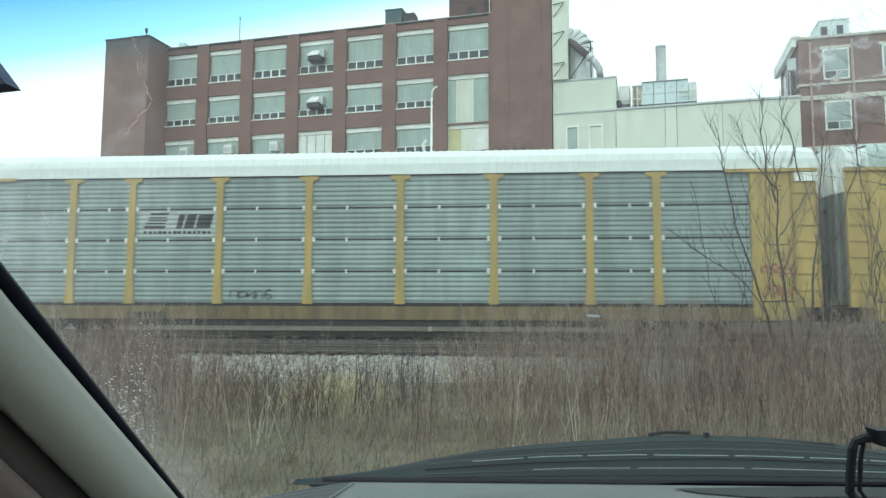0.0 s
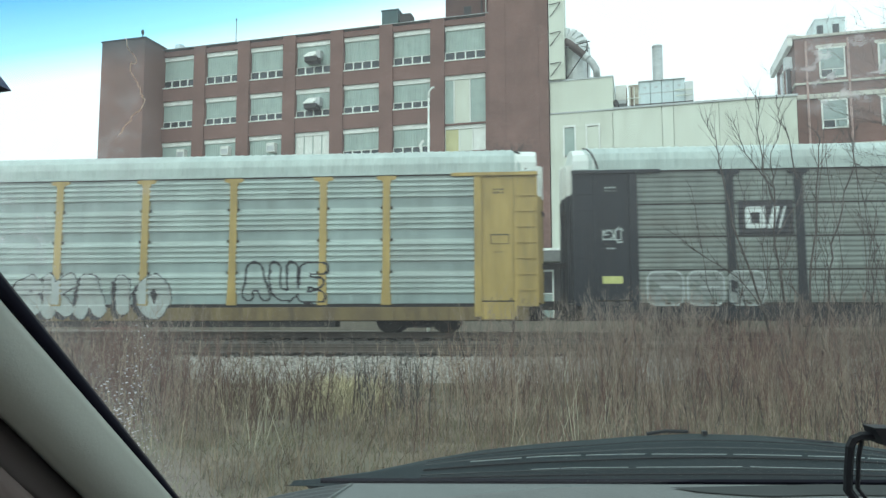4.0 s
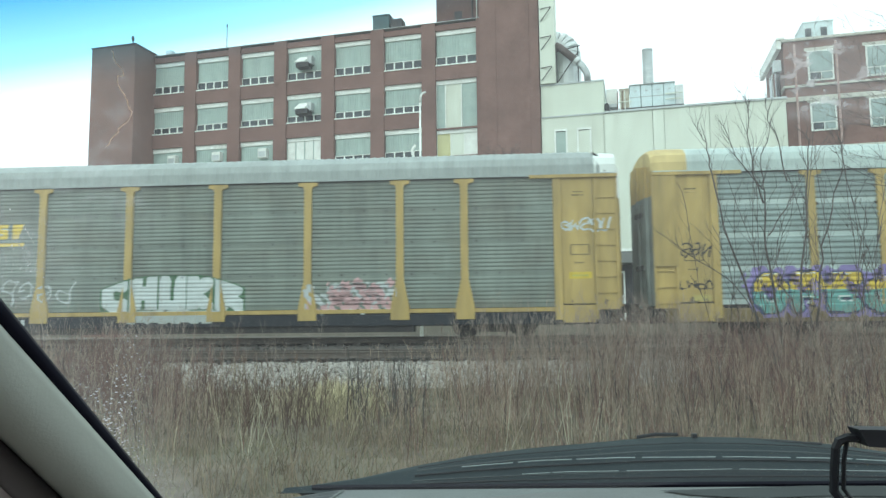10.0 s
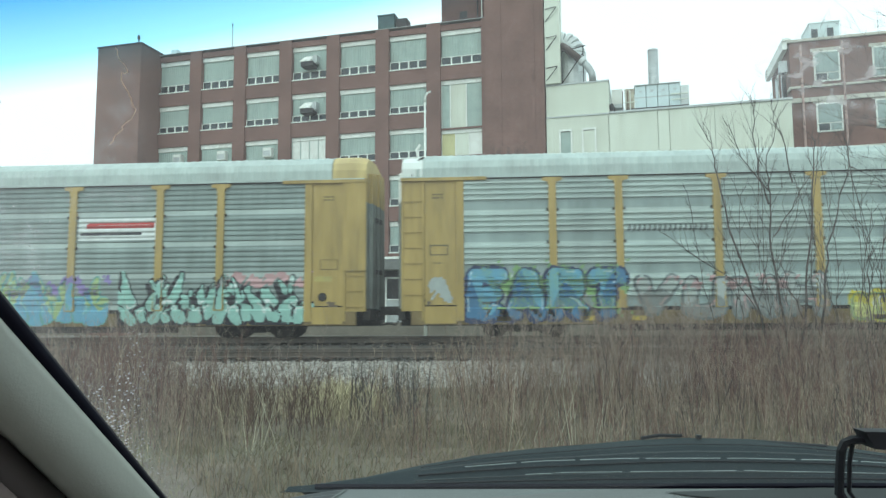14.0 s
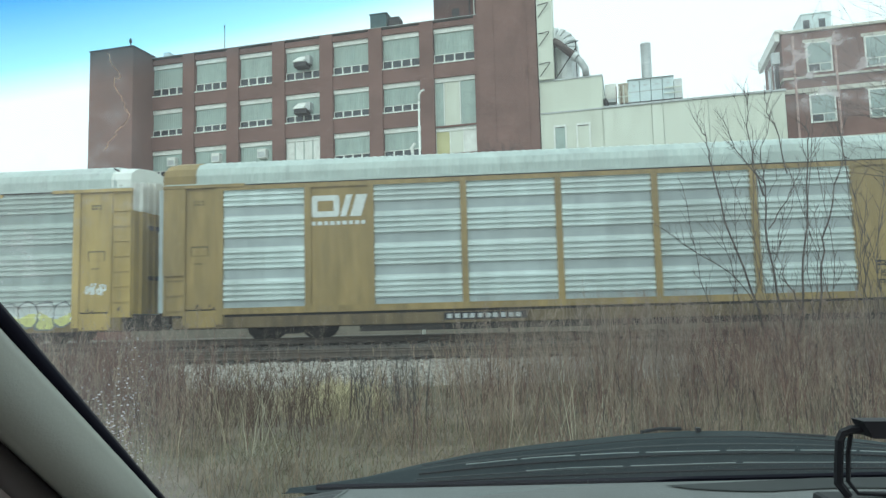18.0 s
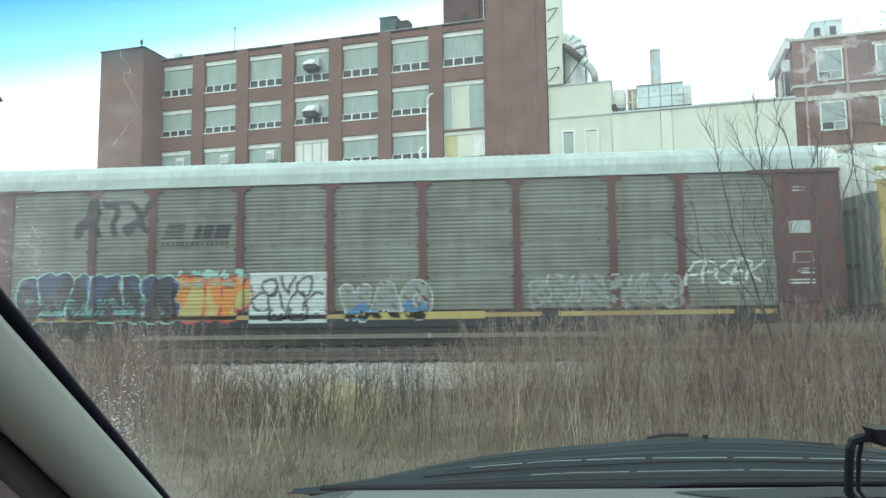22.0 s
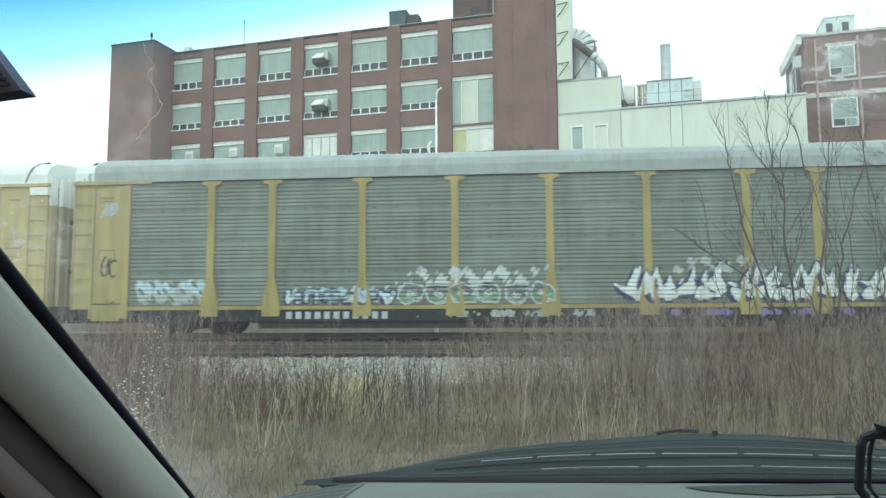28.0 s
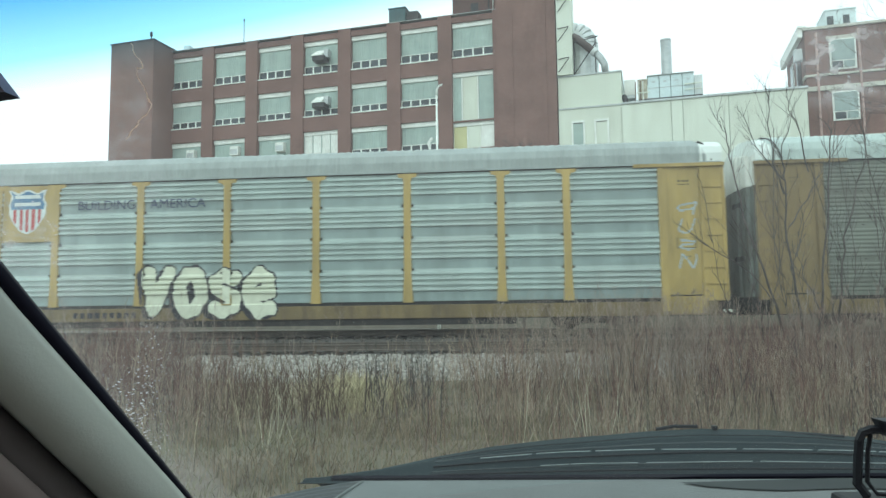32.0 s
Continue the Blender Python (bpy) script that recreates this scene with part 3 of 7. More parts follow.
for v in (2.1, 4.3):
    for z0, z1 in ((17.2, 19.3), (13.8, 15.8)):
        sw = part("side_window", boxg(RU0 - 0.06, RU0 - 0.003, v, v + 1.2, z0, z1), WHITE, rb)
        part("pane", boxg(RU0 - 0.08, RU0 - 0.062, v + 0.1, v + 1.1, z0 + 0.1, z1 - 0.1), PANE, sw)
part("rain_hopper", boxg(RU0 - 0.6, RU0 - 0.1, 0.7, 1.19, 18.3, 19.1), GREYM, rb)
part("parapet_cap", boxg(RU0 - 0.42, RU0 + 0.1, 0.2, 7.2, 20.36, 20.5), WHITE, rb)

# street lamp behind the train
sl = tagged(new("street_lamp"), "white gooseneck lamp post between the track and the factory", "street lamp")
sl.matrix_basis = pose(-3.7, 35, 0)
part("post", Geo().tube([(0, 0, 0), (0, 0, 4), (0.0, 0, 12.3)], [0.1, 0.07, 0.048], 8), WHITE, sl, smooth=True)
part("arm", Geo().tube([(0.0, 0, 12.3), (0.03, 0, 12.62), (0.14, 0, 12.8), (0.3, 0, 12.86)], [0.048, 0.048, 0.048, 0.048], 8), WHITE, sl, smooth=True)
part("side_arm", Geo().tube([(-0.1, 0, 9.3), (-0.35, 0, 9.5), (-0.42, 0, 9.9), (-0.25, 0, 10.15)], 0.07, 8), WHITE, sl, smooth=True)

# concrete plinth and loading dock along the foot of the factory
dock = fthing("loading_dock", "grey concrete loading dock with canopy and white door frames", "loading dock")
CONC = mat("dock_concrete", (0.165, 0.145, 0.115), 0.85, var=0.2, scale=0.8, dirt=(0.16, 0.14, 0.12), dscale=0.4, damt=0.6)
part("plinth", boxg(-45, 45, -2.2, -0.5, 0.3, 1.35), CONC, dock)
part("canopy", boxg(-9.0, 13.0, -2.4, -0.42, 5.2, 6.0), mat("canopy_grey", (0.16, 0.165, 0.155), 0.7, var=0.15, dirt=(0.1, 0.09, 0.08)), dock)
part("canopy_edge", boxg(-9.0, 13.0, -2.46, -2.404, 5.95, 6.12), WHITE, dock)
# dark sheet stands in for the shaded loading bay under the canopy
part("back_wall", boxg(-9.0, 13.0, -0.48, -0.42, 1.35, 5.2), DARKM, dock)
for i in range(8):
    u = -7.43 + i * 2.7
    for a, b, z0, z1 in ((u, u + 0.12, 1.36, 4.6), (u + 1.5, u + 1.62, 1.36, 4.6), (u, u + 1.62, 4.604, 4.75), (u + 0.12, u + 1.5, 3.0, 3.1)):
        part("door_frame", boxg(a, b, -0.62, -0.5, z0, z1), WHITE, dock)
    part("door_leaf", boxg(u + 0.125, u + 1.495, -0.56, -0.49, 1.36, 2.98), (GREYM, FLUTE, DARKM)[i % 3], dock)
bundle = fthing("wrapped_bundle", "white plastic-wrapped bundle standing on the loading dock", "bundle")
gg = Geo()
for k, (z, a, b) in enumerate(((1.36, 3.0, 4.3), (2.0, 2.95, 4.35), (2.6, 3.0, 4.2), (3.1, 3.05, 3.85), (3.5, 3.05, 3.5), (3.85, 2.95, 3.3), (4.0, 3.05, 3.2))):
    gg.v += [(a, -1.6, z), ((a + b) / 2, -1.85, z), (b, -1.6, z), ((a + b) / 2, -1.2, z)]
for k in range(6):
    gg.f += [(4 * k + q, 4 * k + (q + 1) % 4, 4 * k + 4 + (q + 1) % 4, 4 * k + 4 + q) for q in range(4)]
gg.f += [(3, 2, 1, 0), (24, 25, 26, 27)]
gg.m = [0] * len(gg.f)
part("wrapping", gg, WHITE, bundle, smooth=True)
part("blue_strap", boxg(3.0, 4.0, -1.9, -1.75, 1.9, 2.3), mat("blue_sheet", (0.08, 0.1, 0.22), 0.7), bundle, "blue sheet")
part("handrail", Geo().tube([(-9, -2.0, 2.35), (13, -2.0, 2.35)], 0.035).tube([(-9, -2.0, 1.9), (13, -2.0, 1.9)], 0.03), WHITE, dock)

# ---------------------------------------------------------------- train
SPEEDS = [9.073, 9.179, 9.080, 9.134, 9.004, 9.051, 8.895, 8.946, 8.931]     # metres a second, every 4 s


def run(t):
    """How far the train has rolled to the left by t seconds."""
    s, k = 0.0, 0
    while k < 8 and t > 4 * (k + 1):
        s += 2 * (SPEEDS[k] + SPEEDS[k + 1])
        k += 1
    d = t - 4 * k
    if k >= 8:
        return s + d * SPEEDS[8]
    return s + d * SPEEDS[k] + (SPEEDS[k + 1] - SPEEDS[k]) * d * d / 8


# x of the first post of each wagon at the start
FIRST_POST = [-13.88, 14.53, 43.19, 71.87, 100.51, 129.22, 157.89, 186.74, 215.41, 243.92, 272.41, 300.9]
HALF = 13.80
P1 = 4.62
POSTS = [P1, P1 + 1.985] + [P1 + 1.985 + 2.877 * i for i in range(1, 5)] + [P1 + 1.985 + 2.877 * 5, P1 + 3.97 + 2.877 * 5]
POSTS = [p - HALF for p in POSTS]
END_W = 1.92
PZ0, PZ1 = 0.90, 4.86


def rib_profile(style):
    """Depth of the side sheets over their height, and whether a stretch is ribbed (0), flat (1) or a dark seam (2)."""
    out = []
    h = (PZ1 - PZ0) / 4
    flat = {"band": 0.30, "stripe": 0.15, "seven": 0.11}.get(style, 0.04)
    n = {"band": 4, "stripe": 5, "five": 6, "seam": 6}.get(style, 7)
    dp = {"band": 0.07, "stripe": 0.038, "five": 0.019, "seam": 0.021}.get(style, 0.016)
    for s in range(4):
        z = PZ0 + s * h
        out += [(z, 0.0, 1), (z + flat * h, 0.0, 0)]
        top = 0.05 if style in ("five", "seam") else 0.02
        a, b = z + (flat + 0.01) * h, z + h - top
        st = (b - a) / n
        for i in range(n):
            q = a + i * st
            out += [(q, 0.0, 0), (q + 0.1 * st, -dp, 0), (q + 0.42 * st, -dp, 0), (q + 0.80 * st, 0.0, 0)]
        if style in ("five", "seam") and s < 3:
            out += [(z + h - top, 0.0, 2), (z + h - top + 0.002, 0.03, 2), (z + h - 0.004, 0.03, 2)]
    out += [(PZ1, 0.0, 1)]
    return out


PANEL_Y = NEAR_FACE + 0.06


def panel_geo(w, prof, rivets=False):
    gg = Geo()
    n = len(prof)
    gg.v = [(-w / 2, PANEL_Y + d, z) for z, d, _ in prof] + [(w / 2, PANEL_Y + d, z) for z, d, _ in prof]
    gg.f = [(i, n + i, n + i + 1, i + 1) for i in range(n - 1)]
    gg.m = [p[2] for p in prof[:-1]]
    gg.box(-w / 2, w / 2, PANEL_Y + 0.06, PANEL_Y + 0.09, PZ0, PZ1)
    if rivets:
        for k in range(1, 4):
            z = PZ0 + k * (PZ1 - PZ0) / 4 + 0.05
            for i in range(int(w / 0.7)):
                x = -w / 2 + 0.35 + 0.7 * i
                gg.box(x - 0.022, x + 0.022, PANEL_Y - 0.012, PANEL_Y + 0.01, z - 0.022, z + 0.022, 2)
    for sx in (-1, 1):
        gg.box(sx * w / 2 - 0.004, sx * w / 2 + 0.004, PANEL_Y - 0.01, PANEL_Y + 0.07, PZ0, PZ1)
    return gg


def post_geo(flare, low=0.86):
    c = 0.115
    o = [(-0.3, 4.74), (-0.3, 4.84), (0.3, 4.84), (0.3, 4.74), (c + 0.03, 4.70), (c, 4.62), (c, 1.75), (c + flare, 0.95), (c + flare, low), (-c - flare, low), (-c - flare, 0.95), (-c, 1.75), (-c, 4.62), (-c - 0.03, 4.70)]
    return Geo().prism(o[::-1], NEAR_FACE - 0.02, PANEL_Y + 0.02)


def slim_post_geo():
    return Geo().box(-0.1, 0.1, NEAR_FACE - 0.024, PANEL_Y + 0.02, 0.86, 4.83)


ROOF = [(-1.60, 4.93), (-1.61, 5.2), (-1.55, 5.42), (-1.34, 5.6), (-1.0, 5.71), (-0.4, 5.8), (0, 5.83)]
ROOF = ROOF + [(-y, z) for y, z in ROOF[-2::-1]]


def roof_ring(gg, stations, scale=1.0):
    n = len(ROOF)
    for x, o, drop in stations:
        for y, z in ROOF:
            zz = 4.93 + (z - 4.93) * (1 - drop) * scale
            gg.v.append((x, (y + math.copysign(o, y) if abs(y) >= 1.5 else y) * (scale if scale < 1 else 1), zz + (o if abs(y) < 1.5 else 0)))
    m = len(stations)
    for i in range(m - 1):
        gg.f += [(i * n + j, i * n + j + 1, (i + 1) * n + j + 1, (i + 1) * n + j) for j in range(n - 1)]
    gg.f += [tuple(range(n)), tuple(range((m - 1) * n + n - 1, (m - 1) * n - 1, -1))]
    gg.m = [0] * len(gg.f)
    return gg


def roof_geo(round_ends, cap):
    ends = HALF - (0.36 if round_ends else 1.05 if cap else 0.40)
    st, x, k = [], -ends, 0
    while x < ends:
        e = max(0.0, (abs(x) - (ends - 0.5)) / 0.5)
        drop = (1 - math.sqrt(max(0.0, 1 - min(1, e) ** 2))) * 0.62 if round_ends else 0.0
        st.append((x, 0.0 if k % 4 in (0, 1) else 0.02, drop))
        x += 0.062
        k += 1
    return roof_ring(Geo(), st)


def cap_geo(s, kind):
    if kind == "round":
        st = [(s * (HALF - 0.66), -0.012, 0.05), (s * (HALF - 0.25), -0.012, 0.05), (s * (HALF - 0.02), -0.012, 0.07)]
    else:
        st = [(s * (HALF - 1.045), 0.02, 0.0), (s * (HALF - 0.3), 0.02, 0.0), (s * (HALF - 0.1), 0.015, 0.03), (s * (HALF + 0.02), 0.0, 0.12)]
    return roof_ring(Geo(), st)


def strut_geo(s, rounded):
    """Dark brace across the corner where the roof stops short of the end doors."""
    if rounded:
        curve = [(s * (HALF - 0.36 - 0.5 * (1 - e)), -1.42, 4.95 + 0.66 * (1 - 0.62 * (1 - math.sqrt(1 - e * e)))) for e in (0.35, 0.6, 0.8, 0.93, 1.0)]
        return Geo().tube(curve + [(s * (HALF - 0.34), -1.62, 4.97)], 0.03, 6)
    a, b = 0.78, 0.40
    return Geo().tube([(s * (HALF - a + (a - b) * i / 4), y * 1.008, z) for i, (y, z) in enumerate(ROOF[:5])], 0.03, 6)


def wheelset_geo():
    gg = Geo()
    for y in (-0.755, 0.755):
        s = math.copysign(1, y)
        gg.tube([(0, y - 0.065, 0), (0, y + 0.065, 0)], 0.42, 20)
        gg.tube([(0, y - s * 0.08, 0), (0, y - s * 0.05, 0)], 0.455, 20)
        gg.tube([(0, y + s * 0.06, 0), (0, y + s * 0.16, 0)], [0.14, 0.1], 8)
        for k in range(4):
            a = math.pi * k / 2
            gg.box(0.24 * math.cos(a) - 0.05, 0.24 * math.cos(a) + 0.05, y + s * 0.06 - 0.015, y + s * 0.06 + 0.02, 0.24 * math.sin(a) - 0.05, 0.24 * math.sin(a) + 0.05)
    gg.tube([(0, -0.75, 0), (0, 0.75, 0)], 0.08, 8)
    return gg


def truck_geo():
    gg = Geo()
    for s in (-1, 1):
        y = s * 1.02
        o = [(-1.2, 0.36), (-1.2, 0.58), (-0.7, 0.62), (-0.45, 0.78), (0.45, 0.78), (0.7, 0.62), (1.2, 0.58), (1.2, 0.36), (0.65, 0.36), (0.45, 0.16), (-0.45, 0.16), (-0.65, 0.36)]
        gg.prism(o[::-1], y - 0.07, y + 0.07)
        for k in (-0.22, 0, 0.22):
            gg.tube([(k, y - s * -0.12, 0.26), (k, y - s * -0.12, 0.55)], 0.08, 8)
    gg.box(-0.2, 0.2, -1.0, 1.0, 0.5, 0.72)
    return gg


def coat(name, c, **k):
    d = dict(rough=0.6, spec=0.3, var=0.1, scale=1.5, dirt=tuple(x * 0.5 + 0.03 for x in c), dscale=0.7, damt=0.65, bump=0.05, bscale=30, stretch=(2.5, 2.5, 0.5), streak=0.22)
    d.update(k)
    return mat(name, c, **d)


YEL = coat("wagon_yellow", (0.435, 0.302, 0.1))
YEL2 = coat("wagon_lemon", (0.455, 0.345, 0.122))
YEL3 = coat("wagon_ochre", (0.30, 0.21, 0.085))
YEL5 = coat("wagon_amber", (0.37, 0.285, 0.105))
YEL4 = coat("wagon_brown_ochre", (0.22, 0.15, 0.065))
TAN = coat("faded_tan_door", (0.22, 0.2, 0.13))
# lighter yellow puts the sky's sheen on the end cap into the colour
YEL_SKYLIT = coat("wagon_skylit_yellow", (0.58, 0.44, 0.19))
SILL_B = coat("brown_grime_sill", (0.15, 0.108, 0.058), dirt=(0.05, 0.038, 0.03), damt=0.8, dscale=1.1)
SILL = coat("grimy_yellow_sill", (0.185, 0.13, 0.058), dirt=(0.075, 0.052, 0.04), damt=0.8, dscale=1.1)
SILL_L = coat("grimy_lemon_sill", (0.2, 0.172, 0.1), dirt=(0.1, 0.085, 0.06), damt=0.8, dscale=1.1)
BLK = coat("wagon_black", (0.015, 0.019, 0.024), spec=0.2)
BRN = coat("wagon_oxide", (0.1, 0.035, 0.031))
GALV = mat("galvanised_sheet", (0.405, 0.478, 0.45), 0.45, 0.3, var=0.1, scale=2.5, dirt=(0.38, 0.39, 0.36), dscale=0.5, damt=0.55, isl=0.14, stretch=(0.25, 1, 1), streak=0.16)
GALV_M = mat("galvanised_mid", (0.265, 0.332, 0.318), 0.5, 0.2, var=0.1, scale=2.5, dirt=(0.18, 0.2, 0.19), dscale=0.5, damt=0.5, isl=0.14, stretch=(0.25, 1, 1), streak=0.24)
GALV_B = mat("galvanised_bluegrey", (0.208, 0.262, 0.246), 0.45, 0.2, var=0.1, scale=2.5, dirt=(0.16, 0.18, 0.17), dscale=0.5, damt=0.5, isl=0.14, stretch=(0.25, 1, 1), streak=0.24)
GALV_D = mat("galvanised_dull", (0.178, 0.2, 0.18), 0.6, 0.15, var=0.16, scale=2.5, dirt=(0.115, 0.1, 0.08), dscale=0.8, damt=0.85, isl=0.14, stretch=(0.3, 1, 1), streak=0.24)
GALV_G = mat("galvanised_olive", (0.153, 0.18, 0.152), 0.6, 0.1, var=0.12, scale=2.5, dirt=(0.12, 0.115, 0.085), dscale=0.8, damt=0.8, isl=0.14, stretch=(0.3, 1, 1), streak=0.24)
GALV_S = mat("galvanised_silver", (0.525, 0.6, 0.588), 0.42, 0.3, var=0.1, scale=2.5, dirt=(0.42, 0.44, 0.42), dscale=0.5, damt=0.5, isl=0.14, stretch=(0.25, 1, 1), streak=0.16)
GALV_T = mat("galvanised_pale", (0.33, 0.38, 0.385), 0.5, 0.2, var=0.1, scale=2.5, dirt=(0.25, 0.27, 0.26), dscale=0.5, damt=0.5, isl=0.14, stretch=(0.25, 1, 1), streak=0.16)
GALV_I = mat("galvanised_greygreen", (0.163, 0.19, 0.168), 0.5, 0.15, var=0.12, scale=2.5, dirt=(0.13, 0.14, 0.125), dscale=0.5, damt=0.5, isl=0.14, stretch=(0.25, 1, 1), streak=0.24)
GALV_H = mat("galvanised_brownish", (0.15, 0.16, 0.13), 0.6, 0.1, var=0.14, scale=2.5, dirt=(0.085, 0.075, 0.055), dscale=0.8, damt=0.85, isl=0.14, stretch=(0.3, 1, 1), streak=0.24)
ROOF_W = mat("roof_white", (0.72, 0.76, 0.72), 0.5, var=0.05, dirt=(0.5, 0.5, 0.45), damt=0.3)
ROOF_G = mat("roof_galvanised", (0.32, 0.355, 0.34), 0.6, 0.1, var=0.08, dirt=(0.23, 0.25, 0.23), damt=0.4, streak=0.14)
ROOF_L = mat("roof_light", (0.43, 0.505, 0.475), 0.5, 0.1, var=0.08, dirt=(0.36, 0.37, 0.35), damt=0.4, streak=0.16)
# underframe grime; also the black of the painted eave shadow
UNDER = mat("grime_and_shade_black", (0.022, 0.02, 0.019), 0.85, var=0.3, dirt=(0.05, 0.04, 0.03))

STYLES = [
    dict(nm="a", frame=YEL, side=GALV_B, prof="five", roof=ROOF_W, rnd=0, sill=SILL, label="yellow-framed autorack wagon with blue-grey ribbed sides"),
    dict(nm="b", frame=YEL, side=GALV, flat=GALV_M, prof="band", roof=ROOF_L, rnd=1, sill=SILL, label="yellow-framed autorack wagon with bright banded sides"),
    dict(nm="c", frame=BLK, side=GALV_D, prof="seam", roof=ROOF_L, rnd=0, sill=BLK, label="black-framed autorack wagon with dull grey sides"),
    dict(nm="d", frame=YEL, side=GALV_G, prof="seven", roof=ROOF_G, rnd=1, sill=BLK, label="yellow-framed autorack wagon with olive-grey sides"),
    dict(nm="e", frame=YEL, side=GALV_B, flat=GALV, prof="stripe", cap=1, roof=ROOF_L, rnd=0, sill=SILL, label="yellow-framed autorack wagon with pale stripes"),
    dict(nm="f", frame=YEL, side=GALV, flat=GALV_M, prof="band", roof=ROOF_L, rnd=1, sill=SILL, label="yellow-framed autorack wagon with silvery sides"),
    dict(nm="g", frame=YEL3, side=GALV_S, flat=GALV_T, prof="band", cap=1, roof=ROOF_L, rnd=0, sill=SILL_B, solid=1, label="ochre autorack wagon with silvery recessed panels"),
    dict(nm="h", frame=BRN, side=GALV_H, prof="seven", roof=ROOF_L, rnd=0, sill=BLK, label="oxide-brown autorack wagon with dull ribbed sides"),
    dict(nm="i", frame=YEL2, side=GALV_I, prof="five", roof=ROOF_W, rnd=0, sill=SILL_L, label="lemon-yellow autorack wagon with blue-grey sides"),
    dict(nm="j", frame=YEL5, side=GALV_G, prof="seven", roof=ROOF_G, rnd=1, sill=BLK, label="lemon-yellow autorack wagon with dull olive sides"),
    dict(nm="k", frame=YEL, side=GALV, flat=GALV_M, prof="band", roof=ROOF_G, rnd=1, sill=SILL, label="yellow-framed autorack wagon with bright silver sides"),
    dict(nm="l", frame=YEL4, side=GALV_H, prof="seven", roof=ROOF_L, rnd=0, sill=SILL, label="ochre-framed autorack wagon with olive sides"),
]
WAGONS = []
CACHE = {}


def cached(key, make):
    if key not in CACHE:
        CACHE[key] = make()
    return CACHE[key]


def wagon(st, x0):
    w = tagged(new("autorack_wagon"), st["label"], "railway wagon", "autorack wagons of the train")
    w.matrix_basis = pose(x0, TRACK_Y, RAIL_Z)
    fr, sd = st["frame"], st["side"]
    prof = rib_profile(st["prof"])
    edges = [-HALF + END_W] + POSTS + [HALF - END_W]
    for i in range(9):
        a, b = edges[i], edges[i + 1]
        if st.get("solid") and i in (1, 7):
            pl = part("solid_panel", cached(("solid", fr.name), lambda: Geo().box(-0.99, 0.99, PANEL_Y - 0.03, PANEL_Y + 0.05, PZ0 - 0.03, PZ1 + 0.04).box(-0.25, -0.22, PANEL_Y - 0.036, PANEL_Y - 0.03, PZ0, PZ1).mesh("solid_panel", fr)), None, w, m=pose((a + b) / 2, 0, 0))
            continue
        wd = round(b - a - 0.02, 3)
        part("side_panel", cached((st["prof"], sd.name, st.get("flat", sd).name, wd), lambda: panel_geo(wd, prof, st["prof"] == "seven").mesh("side_panel", [sd, st.get("flat", sd), UNDER])), None, w, m=pose((a + b) / 2, 0, 0))
    pm = cached(("post", fr.name, bool(st.get("solid")), st["nm"] in "dj"), lambda: (slim_post_geo() if st.get("solid") or st["nm"] == "i" else post_geo(0.04 if st["nm"] in "abikfech" else 0.17, 0.86 if st["nm"] in "abikfech" else 0.55)).mesh("post", fr))
    for p in POSTS:
        part("post", pm, None, w, m=pose(p, 0, 0))
    if st["nm"] in "dj":
        part("lower_rail", cached(("lrail", fr.name), lambda: boxg(-HALF + END_W, HALF - END_W, NEAR_FACE + 0.01, NEAR_FACE + 0.1, 0.76, 0.88).mesh("lower_rail", fr)), None, w)
    part("roof", cached(("roof", st["roof"].name, st["rnd"], st.get("cap", 0)), lambda: roof_geo(st["rnd"], st.get("cap", 0)).mesh("roof", st["roof"])), None, w)
    part("eave_rail", cached(("eave", st["roof"].name), lambda: Geo().box(-HALF + 0.05, HALF - 0.05, NEAR_FACE - 0.03, NEAR_FACE + 0.1, 4.87, 4.935).mesh("eave_rail", st["roof"])), None, w)
    # dark strip standing in for the shadow of the roof overhang
    part("eave_gap", cached("eaveshade", lambda: Geo().box(-HALF + END_W, HALF - END_W, PANEL_Y - 0.045, PANEL_Y - 0.03, 4.835, 4.868).mesh("eave_gap", UNDER)), None, w)
    if st["nm"] in "ai":
        bk = cached("bracket", lambda: boxg(-0.035, 0.035, -0.03, 0.0, -0.075, 0.075, ch=0.008).mesh("bracket", WHITE))
        for p in POSTS:
            for k in range(1, 4):
                for sx in (-0.17, 0.17):
                    part("bracket", bk, None, w, "", pose(p + sx, PANEL_Y - 0.03, PZ0 + k * (PZ1 - PZ0) / 4 - 0.02))
                    if sx > 0 and p < POSTS[-1] - 1:
                        part("hasp", cached("hasp", lambda: boxg(-0.02, 0.02, -0.02, 0.0, -0.06, 0.06).mesh("hasp", WHITE)), None, w, "", pose(p + 1.2, PANEL_Y - 0.02, PZ0 + k * (PZ1 - PZ0) / 4 - 0.02))
    if st["nm"] in "hfbke":
        ck = cached("clip", lambda: boxg(-0.03, 0.03, -0.03, 0.0, -0.04, 0.04).mesh("clip", UNDER))
        for p in POSTS:
            for k in range(1, 4):
                for sx in (-0.16, 0.16):
                    part("clip", ck, None, w, "", pose(p + sx, PANEL_Y - 0.03, PZ0 + k * (PZ1 - PZ0) / 4 - 0.02))
    if st.get("solid"):
        for nm, z0, z1 in (("top_band", 4.69, 4.832), ("bottom_band", 0.8, 1.0)):
            part(nm, cached((nm, fr.name), lambda: Geo().box(-HALF + END_W, HALF - END_W, NEAR_FACE - 0.022, PANEL_Y - 0.072, z0, z1).mesh(nm, fr)), None, w)
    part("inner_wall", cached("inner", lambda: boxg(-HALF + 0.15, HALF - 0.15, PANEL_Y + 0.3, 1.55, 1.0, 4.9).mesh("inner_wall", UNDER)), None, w)
